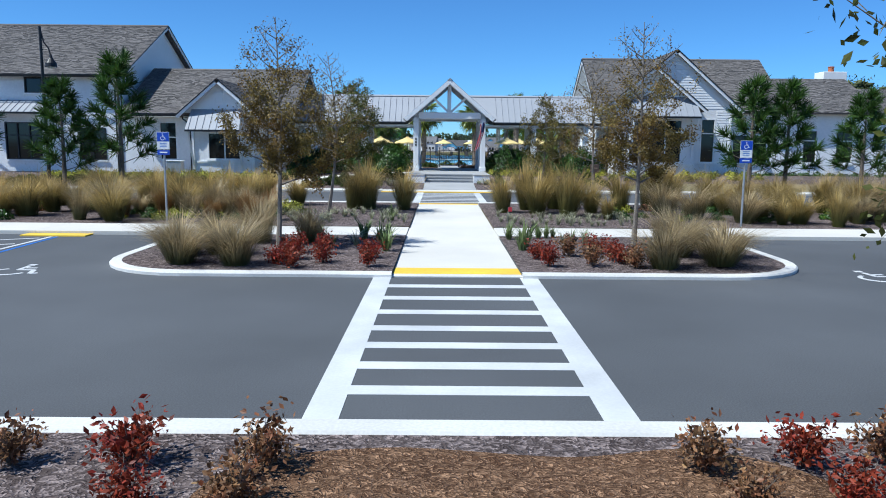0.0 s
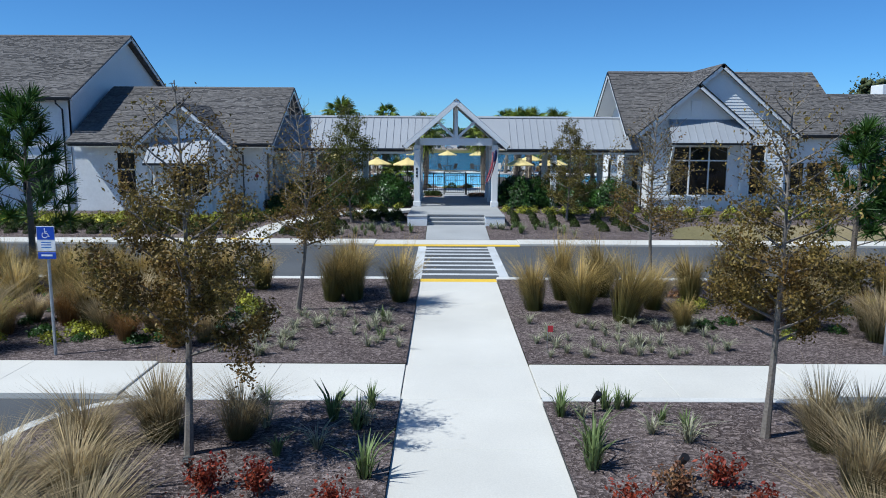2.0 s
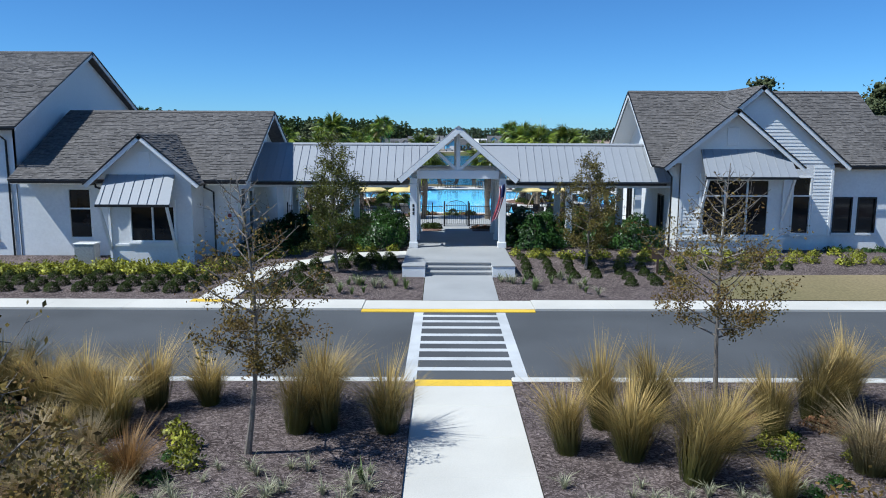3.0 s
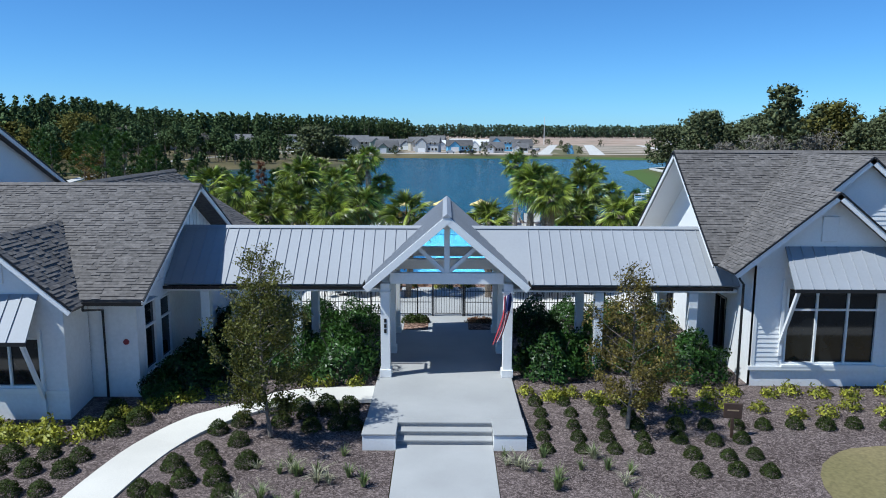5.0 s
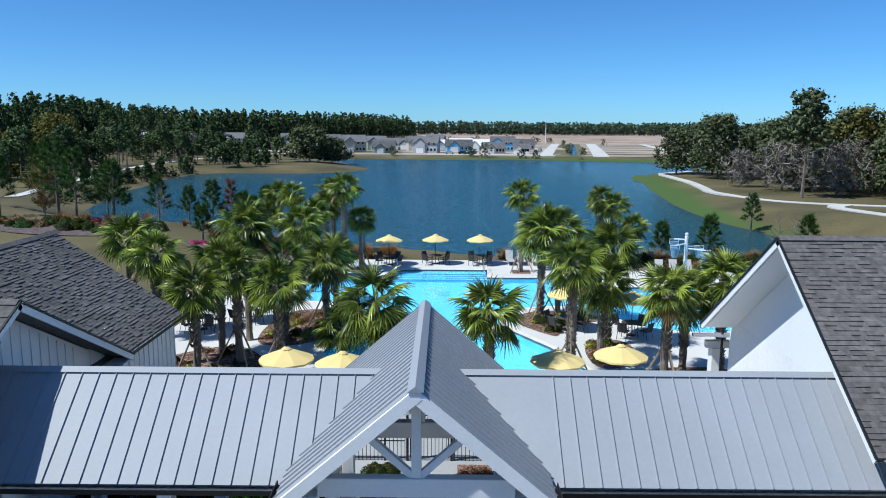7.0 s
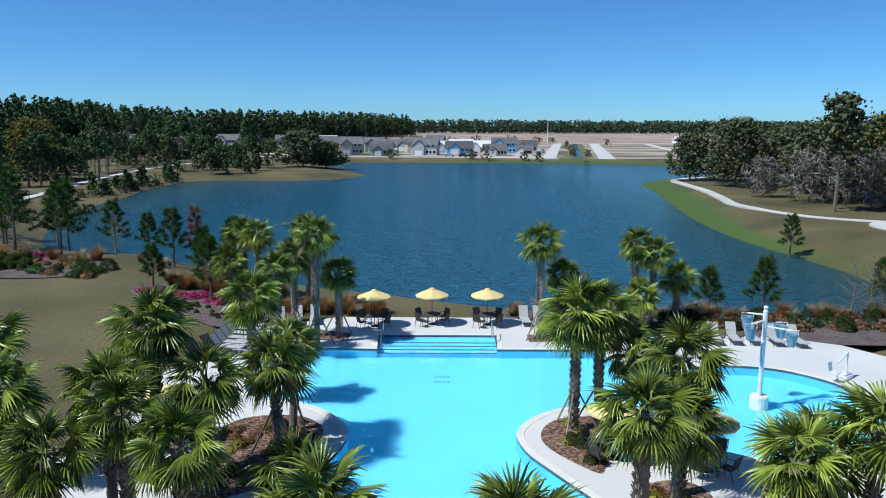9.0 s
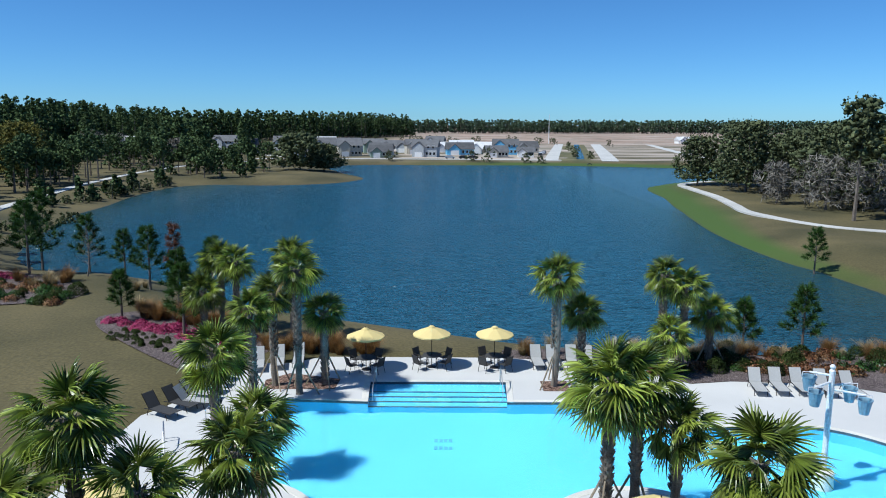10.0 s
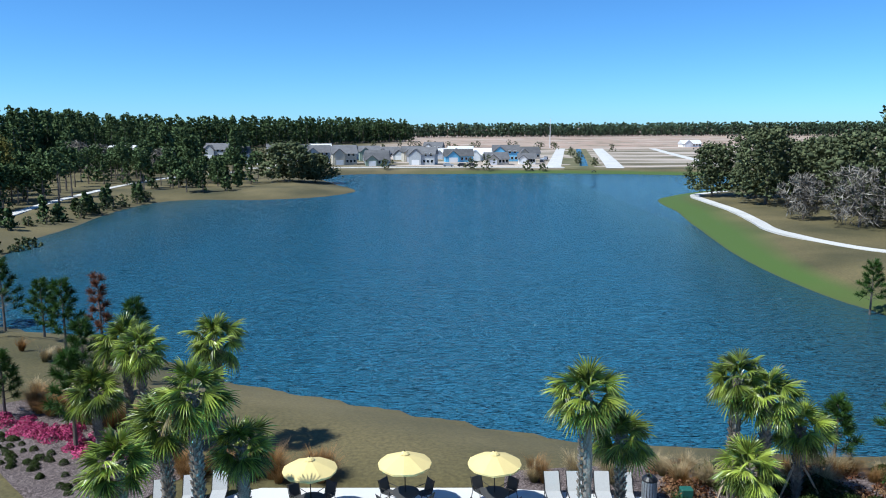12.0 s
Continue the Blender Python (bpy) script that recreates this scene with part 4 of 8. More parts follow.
# low porch roof behind it
roof("roof", rh, (21.0, 63.0, 3.5), (10.95, 63.0, 3.5), (10.95, 60.02, 4.3), (21.0, 60.02, 4.3), "metal", 0.1, 0.405)
gutter(rh, (10.95, 63.02, 3.36), (21.0, 63.02, 3.36), (0, 1, 0))
part("beam", MB().box(11.3, 62.45, 3.06, 20.8, 62.7, 3.34, 0.01), M_WHITE, rh)
for x in (11.7, 15.5, 19.6):
    part("post", MB().box(x - 0.2, 62.38, 0.5, x + 0.2, 62.78, 3.058, 0.012), M_WHITE, rh)
downspout(rh, 11.05, 60.3, GZ0, 4.6, 60.35)
# its lower end
roof("roof", rh, (22.8, 49.0, 4.72), (29.0, 49.0, 4.72), (29.0, 54.4, 7.35), (22.8, 54.4, 7.35), seed=17)
roof("roof", rh, (29.0, 59.8, 4.72), (22.8, 59.8, 4.72), (22.8, 54.4, 7.351), (29.0, 54.4, 7.351), seed=18)
roof("roof", rh, (29.0, 49.3, 4.6), (45.0, 49.3, 4.6), (45.0, 54.4, 6.65), (29.0, 54.4, 6.65), seed=19)
roof("roof", rh, (45.0, 59.8, 4.6), (29.0, 59.8, 4.6), (29.0, 54.4, 6.651), (45.0, 54.4, 6.651), seed=20)
gable_x(rh, 22.5, 54.43, 5.2, 4.62, 8.34, 0.2, M_WHITE)
ch = part("chimney", MB().box(28.9, 57.2, 4, 30.7, 58.6, 8.15, 0.03), M_WHITE, rh, "white painted chimney")
part("flue_pot", MB().lathe([(0.22, 0), (0.2, 0.35), (0.24, 0.4), (0.24, 0.45), (0.15, 0.45)], 10, (29.8, 57.9, 8.14)), mat("terracotta", (0.35, 0.11, 0.05), 0.85, fine=20), ch, "terracotta flue pot")

# ---- breezeway and entrance porch ----
bw = thing("breezeway", "breezeway with grey standing-seam metal roof on white posts", "breezeway")
for xo, xe, xr in ((-9.71, -2.36, -0.36), (11.19, 3.48, 1.48)):      # each side ends in a valley at the porch roof
    f, g = ((xo, 49.42, 3.92), (xe, 49.42, 3.92)), ((xo, 51.64, 5.74), (xr, 51.64, 5.74))
    bk, gk = ((xo, 53.86, 3.92), (xe, 53.86, 3.92)), ((xo, 51.64, 5.741), (xr, 51.64, 5.741))
    if xo < 0:
        roof("roof", bw, f[0], f[1], g[1], g[0], "metal", 0.08, 0.405)
        roof("roof", bw, bk[1], bk[0], gk[0], gk[1], "metal", 0.08, 0.405)
    else:
        roof("roof", bw, f[1], f[0], g[0], g[1], "metal", 0.08, 0.405)
        roof("roof", bw, bk[0], bk[1], gk[1], gk[0], "metal", 0.08, 0.405)
    part("ridge_cap", MB().prism([(xo, 51.5, 5.69), (xo, 51.64, 5.79), (xo, 51.78, 5.69)], (xr - xo, 0, 0)), M_METAL, bw)
gutter(bw, (-9.7, 49.4, 3.74), (-2.3, 49.4, 3.74))
gutter(bw, (3.45, 49.4, 3.74), (10.9, 49.4, 3.74))
for x0, x1 in ((-9.71, -1.9), (2.95, 11.19)):
    for yy in (49.75, 53.5):
        part("beam", MB().box(x0, yy - 0.12, 3.60, x1, yy + 0.12, 3.70, 0.01), M_WHITE, bw)
    part("ceiling", MB().box(x0, 49.6, 3.703, x1, 53.66, 3.74), M_SOFFIT, bw)
for x in (-8.3, -4.95, 6.15, 9.6):
    for yy in (49.75, 53.5):
        post = part("post", MB().box(x - 0.16, yy - 0.16, 0.5, x + 0.16, yy + 0.16, 3.597, 0.012), M_WHITE, bw)
        part("post_base", MB().box(x - 0.2, yy - 0.2, 0.5, x + 0.2, yy + 0.2, 0.78, 0.012), M_WHITE, post)
part("planting_soil", MB().box(-9.7, 49.38, 0.1, -1.91, 57.4, 0.66), M_MULCH, bw)
part("planting_soil", MB().box(2.91, 49.38, 0.1, 11.18, 57.4, 0.66), M_MULCH, bw)

PX, PA = 0.56, 6.59
po = thing("entrance_porch", "white timber-framed entrance porch with metal gable roof", "porch")
for sx in (-1, 1):
    ex = PX + sx * 2.84
    yf = 48.2 + 0.004 * sx
    a, c, r0, r1 = (ex, yf, 4.13), (ex, 55.2, 4.13), (PX, yf, PA), (PX, 55.2, PA)
    if sx > 0:
        roof("roof", po, a, c, r1, r0, "metal", 0.1, 0.3)
    else:
        roof("roof", po, c, a, r0, r1, "metal", 0.1, 0.3)
    up = Vector((0, 0, 1))
    part("bargeboard", MB().beam((PX - sx * 0.05, 48.14 + 0.003 * sx, PA - 0.127), (ex - sx * 0.02, 48.14 + 0.003 * sx, 4.0), 0.1, 0.24, (0, 0, 1)), M_WHITE, po)
    part("brace", MB().beam((PX + sx * 0.05, 48.72, 4.5), (PX + sx * 1.05, 48.72, 5.42), 0.14, 0.14), M_WHITE, po)
    part("rafter", MB().beam((PX, 48.72 + 0.003 * sx, PA - 0.2), (ex - sx * 0.4, 48.72, 4.28), 0.16, 0.2), M_WHITE, po)
    gutter(po, (ex, 48.3, 3.98), (ex, 49.3, 3.98), (sx, 0, 0))
    for yy in (48.72, 51.6, 54.6):
        x = PX + sx * 2.17
        post = part("post", MB().box(x - 0.165, yy - 0.165, PZ, x + 0.165, yy + 0.165, 4.12, 0.012), M_WHITE, po)
        part("post_base", MB().box(x - 0.21, yy - 0.21, PZ, x + 0.21, yy + 0.21, PZ + 0.28, 0.012), M_WHITE, post)
        part("post_cap", MB().box(x - 0.2, yy - 0.2, 3.78, x + 0.2, yy + 0.2, 3.86, 0.012), M_WHITE, post)
    part("side_beam", MB().box(PX + sx * 2.17 - 0.13, 48.89, 4.09, PX + sx * 2.17 + 0.13, 54.4, 4.49, 0.01), M_WHITE, po)
for yy in (48.72, 51.6, 54.6):
    tie = part("tie_beam", MB().box(PX - 2.0, yy - 0.12, 4.1, PX + 2.0, yy + 0.12, 4.5, 0.012), M_WHITE, po)
    part("king_post", MB().box(PX - 0.1, yy - 0.1, 4.502, PX + 0.1, yy + 0.1, 6.36, 0.01), M_WHITE, po)
part("ridge_cap", MB().prism([(PX - 0.16, 48.06, PA - 0.07), (PX, 48.06, PA + 0.05), (PX + 0.16, 48.06, PA - 0.07)], (0, 7.14, 0)), M_METAL, po)

# ---- plants ----
M_LF_OAK = leaf_mat("young_tree_leaf", (0.215, 0.105, 0.026), (0.165, 0.130, 0.032), island=0.6)
M_TWIG = mat("young_bark", (0.20, 0.172, 0.145), 0.95, var=0.3, scale=1, fine=30, bump=0.6, fine_var=0.35, dist=0.01)
M_LF_HOLLY = leaf_mat("holly_leaf", (0.055, 0.078, 0.014), (0.12, 0.115, 0.022), island=0.5)
M_LF_BRONZE = leaf_mat("bronze_leaf", (0.10, 0.094, 0.02), (0.165, 0.125, 0.03), island=0.5)
M_LF_PINE = leaf_mat("pine_needle", (0.028, 0.070, 0.012), (0.055, 0.11, 0.018), through=0.2)
M_LF_BROWN = leaf_mat("dead_needle", (0.16, 0.06, 0.03), (0.2, 0.09, 0.05))
M_LF_PALM = leaf_mat("palm_leaf", (0.056, 0.112, 0.015), (0.25, 0.29, 0.044), rough=0.34, through=0.14, island=0.65, spec=0.5, objrand=0.2)
M_LF_PALMD = leaf_mat("palm_leaf_old", (0.20, 0.17, 0.05), (0.27, 0.2, 0.08), through=0.2)
M_LF_HEDGE = leaf_mat("hedge_leaf", (0.03, 0.075, 0.014), (0.045, 0.10, 0.02), rough=0.35, island=0.45)
M_LF_BOX = leaf_mat("boxwood_leaf", (0.030, 0.048, 0.012), (0.048, 0.068, 0.016), island=0.5, spec=0.1)
M_LF_LIME = leaf_mat("lime_leaf", (0.17, 0.21, 0.024), (0.36, 0.35, 0.045), island=0.6)
M_LF_RED = leaf_mat("red_leaf", (0.30, 0.018, 0.014), (0.20, 0.05, 0.02), island=0.6)
M_LF_RUST = leaf_mat("rust_leaf", (0.28, 0.085, 0.04), (0.20, 0.13, 0.06), island=0.7)
M_LF_AMBER = leaf_mat("amber_leaf", (0.24, 0.115, 0.02), (0.17, 0.115, 0.03), island=0.6)
M_LF_PINK = leaf_mat("azalea_flower", (0.32, 0.03, 0.10), (0.42, 0.06, 0.16), island=0.5)
M_GR_TAN = leaf_mat("dry_grass", (0.33, 0.25, 0.125), (0.42, 0.325, 0.18), through=0.3, island=0.45, objrand=0.2)
M_GR_GOLD = leaf_mat("golden_grass", (0.40, 0.28, 0.085), (0.50, 0.36, 0.14), through=0.3, island=0.5, objrand=0.28)


def green_foot(m, green, top):
    """Grass whose blades are green at the foot and dry towards the tips."""
    n, l = m.node_tree.nodes, m.node_tree.links
    b = n["Principled BSDF"]
    old = b.inputs["Base Color"].links[0].from_socket
    tc, sep, r, mix = n.new("ShaderNodeTexCoord"), n.new("ShaderNodeSeparateXYZ"), n.new("ShaderNodeMapRange"), n.new("ShaderNodeMix")
    mix.data_type = "RGBA"
    r.inputs["From Min"].default_value, r.inputs["From Max"].default_value = 0.12, top
    l.new(tc.outputs["Object"], sep.inputs[0]), l.new(sep.outputs["Z"], r.inputs["Value"]), l.new(r.outputs["Result"], mix.inputs["Factor"])
    mix.inputs["A"].default_value = (*green, 1)
    l.new(old, mix.inputs["B"])
    for link in list(old.links):
        if link.to_node != mix:
            l.new(mix.outputs["Result"], link.to_socket)


green_foot(M_GR_GOLD, (0.10, 0.105, 0.028), 0.75)
green_foot(M_GR_TAN, (0.12, 0.12, 0.045), 0.5)
M_GR_RUST = leaf_mat("rust_grass", (0.25, 0.13, 0.045), (0.30, 0.17, 0.06), through=0.3, island=0.4)
M_LF_LIRI = leaf_mat("liriope_leaf", (0.20, 0.22, 0.11), (0.42, 0.40, 0.28), through=0.2, island=0.6)
M_LF_STRAP = leaf_mat("strap_leaf", (0.10, 0.17, 0.05), (0.2, 0.24, 0.09), through=0.2, island=0.5)
M_STAKE = mat("timber_stake", (0.36, 0.28, 0.19), 0.85, var=0.25, scale=1, fine=20, bump=0.3)


def leaves(mb, centres, size, rng, aspect=0.5, up=0.0, jit=0.4):
    """Adds one folded leaf at each centre, turned at random. up: how far the leaves lie flat."""
    c = np.asarray(centres, float).reshape(-1, 3)
    n = len(c)
    if not n:
        return mb
    a = rng.normal(size=(n, 3))
    a[:, 2] *= 1 - up
    a /= np.linalg.norm(a, axis=1)[:, None] + 1e-9
    b = np.cross(a, rng.normal(size=(n, 3)) * [1, 1, 1 - up] + [0, 0, 2 * up])
    b /= np.linalg.norm(b, axis=1)[:, None] + 1e-9
    s = size * rng.uniform(1 - jit, 1 + jit, n)[:, None]
    q = np.stack([c - a * s, c + np.cross(a, b) * s * 0.12 + b * s * aspect, c + a * s, c - b * s * aspect], 1)
    k = len(mb.v)
    mb.v += q.reshape(-1, 3).tolist()
    mb.f += (k + np.arange(4 * n).reshape(n, 4)).tolist()
    return mb


def soft_leaves(mb, normals, name, leaf):
    """A mesh of four-cornered leaves that are shaded like the round mass they make up."""
    v = np.array(mb.v).reshape(-1, 4, 3)
    nm = np.asarray(normals, float)
    nm /= np.linalg.norm(nm, axis=1)[:, None] + 1e-9
    g = np.cross(v[:, 1] - v[:, 0], v[:, 2] - v[:, 0])
    back = (g * nm).sum(1) < 0
    v[back] = v[back][:, ::-1]
    mb.v = v.reshape(-1, 3).tolist()
    me = bpy.data.meshes.new(name)
    me.from_pydata(mb.v, [], mb.f)
    me.materials.append(leaf)
    me.polygons.foreach_set("use_smooth", [True] * len(me.polygons))
    me.normals_split_custom_set_from_vertices(np.repeat(nm, 4, 0).tolist())
    return me


def blades(mb, n, rng, height, spread, width, base=0.12, bend=0.5):
    """A tuft of bent blades that rise from the ground."""
    for i in range(n):
        az, lean = rng.uniform(0, 2 * math.pi), rng.uniform(0.05, 1.0) ** 0.8 * spread
        h = height * rng.uniform(0.42, 1.14) * (1 + 0.15 * math.sin(3 * az + 40 * base) + 0.1 * math.sin(7 * az))
        r0 = rng.uniform(0, base)
        d = np.array([math.cos(az), math.sin(az), 0])
        s = np.array([-d[1], d[0], 0]) * width * rng.uniform(0.6, 1.2)
        p0 = d * r0
        p1 = d * (r0 + lean * 0.35 * h) + [0, 0, h * 0.55]
        p2 = d * (r0 + lean * (0.75 + bend * 0.4) * h) + [0, 0, h * (1 - 0.28 * lean * bend)]
        k = len(mb.v)
        mb.v += [tuple(p0 - s * 0.8), tuple(p0 + s * 0.8), tuple(p1 + s), tuple(p1 - s), tuple(p2)]
        mb.f += [(k, k + 1, k + 2, k + 3), (k + 3, k + 2, k + 4)]
    return mb


def young_tree(name, at, height, first, radius, n_leaf, leaf, size, seed, label, shape="cone", category="tree", twigs=True, trunk_r=0.06, lean=0.0, low=0.0):
    rng = np.random.default_rng(seed)
    t = thing(name, label, category, "trees", at)
    tb, cb = MB(), MB()
    wob = rng.normal(size=2) * 0.03 * height
    pts = [Vector((wob[0] * math.sin(3 * u) + lean * u, wob[1] * math.sin(2.3 * u), height * 0.97 * u)) for u in np.linspace(0, 1, 8)]
    tb.tube(pts, [trunk_r * (1.25 if i == 0 else 1) * (1 - 0.88 * i / 7) for i in range(8)], 7)
    tips = []
    n_limb = int(16 + height * 4)
    for i in range(n_limb):
        u = first / height + (1 - first / height) * (i + rng.uniform(0, 1)) / n_limb * 0.96
        base = Vector((wob[0] * math.sin(3 * u) + lean * u, wob[1] * math.sin(2.3 * u), height * 0.97 * u))
        v = (u - first / height) / (1 - first / height)
        prof = (1 - v) ** 0.75 * (0.62 + 0.5 * min(1, v * 4)) if shape == "cone" else math.sin(math.pi * min(1, 0.12 + 0.88 * v)) ** 0.7
        L = radius * prof * rng.uniform(0.65, 1.15)
        az = i * 2.4 + rng.uniform(-0.4, 0.4)
        rise = rng.uniform(0.25, 0.75) + 0.35 * v
        d = Vector((math.cos(az), math.sin(az), rise))
        end = base + d * L
        mid = base + d * L * 0.5 + Vector((0, 0, -0.06 * L))
        tb.tube([base, mid, end], [0.022 * (1 - 0.6 * v) + 0.004, 0.012 * (1 - 0.5 * v) + 0.003, 0.004], 4, False)
        for j in range(5 if twigs else 2):
            f = rng.uniform(0.35, 1.0)
            p = base.lerp(end, f)
            e = p + Vector(rng.normal(size=3).tolist()) * 0.22 * L + Vector((0, 0, 0.12 * L))
            if twigs:
                tb.tube([p, e], [0.005, 0.002], 3, False)
            tips.append((p, e))
    part("trunk", tb, M_TWIG, t)
    if n_leaf:
        hz = np.array([p.z for p, e in tips])
        wgt = np.clip(1.02 - (hz - hz.min()) / (hz.max() - hz.min()), 0.02, 1) ** low
        pick = rng.choice(len(tips), n_leaf, p=wgt / wgt.sum())
        f = rng.uniform(0.1, 1.15, n_leaf)[:, None]
        a, b = np.array([p[:] for p, e in tips])[pick], np.array([e[:] for p, e in tips])[pick]
        leaves(cb, a + (b - a) * f + rng.normal(size=(n_leaf, 3)) * 0.05 * radius, size, rng)
        part("crown", cb, leaf, t)
    return t


def pine(at, height, seed, leaf=None, label="young pine with long green needles", dense=1.0, name="pine_tree", radius=None):
    rng = np.random.default_rng(seed)
    t = thing(name, label, "tree", "pines", at)
    tb, cb = MB(), MB()
    tb.tube([(0, 0, 0), (0.03, 0.02, height * 0.5), (0, 0, height)], [0.05 + 0.012 * height, 0.03 + 0.008 * height, 0.01], 7)
    R = radius or height * 0.26
    n = int(30 * dense)
    for i in range(n):
        v = (i + 0.5) / n
        z = height * (0.27 + 0.72 * v)
        az, L = i * 2.4 + rng.uniform(-0.3, 0.3), R * (1.05 - 0.85 * v) * rng.uniform(0.7, 1.1)
        d = Vector((math.cos(az), math.sin(az), 0.35 + 0.5 * v))
        a, e = Vector((0, 0, z)), Vector((0, 0, z)) + d * L
        tb.tube([a, a.lerp(e, 0.5), e], [0.02, 0.014, 0.008], 4, False)
        for f in (0.62, 0.85, 1.0):
            o = a.lerp(e, f)
            for j in range(34):
                w = (d * 0.8 + Vector(rng.normal(size=3).tolist()) * 0.75 + Vector((0, 0, 0.35))).normalized() * (0.24 + 0.05 * height) * rng.uniform(0.7, 1.1)
                s = w.cross(Vector(rng.normal(size=3).tolist())).normalized() * (0.009 + 0.0025 * height)
                cb.quad(o - s, o + s, o + w + s * 0.3, o + w - s * 0.3)
    part("trunk", tb, M_TRUNK, t)
    part("crown", cb, leaf or M_LF_PINE, t)
    return t


# palms
def palm_crown(seed, n=28, R=1.0):
    """Pleated fan leaves on long stalks, from upright ones at the heart to hanging ones below; the fingers part and droop at the tips."""
    rng = np.random.default_rng(seed)
    mb, old = MB(), MB()
    down = np.array([0, 0, -1.0])
    for i in range(n):
        v = (i + 0.5) / n
        el = radians(86 - 128 * v ** 0.95 + rng.uniform(-10, 10))
        az = i * 2.39996 + rng.uniform(-0.35, 0.35)
        d = np.array([math.cos(az) * math.cos(el), math.sin(az) * math.cos(el), math.sin(el)])
        side = np.array([-math.sin(az), math.cos(az), 0.0])
        pet, blade = rng.uniform(0.55, 0.85) * R, rng.uniform(0.72, 0.95) * R
        tgt = old if v > 0.9 and rng.random() < 0.6 else mb
        pts, p, cur = [np.zeros(3)], np.zeros(3), d.copy()
        for s in range(4):                      # the stalk
            cur = cur + down * 0.07 * (1 + s * 0.4)
            cur /= np.linalg.norm(cur)
            p = p + cur * pet / 4
            pts.append(p.copy())
        for s in range(4):
            w, h = side * 0.018 * R, np.array([0, 0, 0.012 * R])
            a, b = pts[s], pts[s + 1]
            tgt.quad(a - w, a + h, b + h, b - w)
            tgt.quad(a + h, a + w, b + w, b + h)
        nrm = np.cross(cur, side)
        nrm = nrm / np.linalg.norm(nrm)
        roll = rng.uniform(-0.9, 0.9)           # each blade is turned a little on its stalk
        sd, nrm = side * math.cos(roll) + nrm * math.sin(roll), nrm * math.cos(roll) - side * math.sin(roll)
        if nrm[2] < 0:
            nrm = -nrm
        m, reach = 21, radians(rng.uniform(105, 130))
        gap = reach / m

        def ray(th, cup):
            q = cur * math.cos(th) + sd * math.sin(th) - nrm * cup * (0.18 + 0.5 * math.sin(th / 2) ** 2)
            return q / np.linalg.norm(q)
        for j in range(m):
            th = -reach + 2 * reach * (j + 0.5) / m + rng.uniform(-0.02, 0.02)
            L = blade * (0.66 + 0.34 * math.cos(th * 0.62)) * rng.uniform(0.9, 1.06)
            mid, lo, hi = ray(th, 1), ray(th - gap, 1), ray(th + gap, 1)
            pm = p + mid * L * 0.4 + nrm * 0.045 * R
            pl, ph = p + lo * L * 0.4 - nrm * 0.02 * R, p + hi * L * 0.4 - nrm * 0.02 * R
            droop = rng.uniform(0.0, 0.09)
            lo, hi = ray(th - gap * 0.36, 1.1), ray(th + gap * 0.36, 1.1)
            qm = p + ray(th, 1.1) * L * 0.76 + nrm * 0.02 * R + down * L * droop
            ql, qh = p + lo * L * 0.75 + down * L * droop, p + hi * L * 0.75 + down * L * droop
            tip = p + ray(th, 1.25) * L * rng.uniform(0.95, 1.08) + down * L * (droop * 1.6 + rng.uniform(0.0, 0.14))
            k = len(tgt.v)
            tgt.v += [tuple(x) for x in (p, pl, pm, ph, ql, qm, qh, tip)]
            tgt.f += [(k, k + 1, k + 2), (k, k + 2, k + 3), (k + 1, k + 4, k + 5, k + 2), (k + 2, k + 5, k + 6, k + 3), (k + 4, k + 7, k + 5), (k + 5, k + 7, k + 6)]
    return mb.mesh("crown", M_LF_PALM), old.mesh("old_leaves", M_LF_PALMD)


PALM_CROWNS = [palm_crown(100 + k, n) for k, n in enumerate((30, 34, 27, 31))]


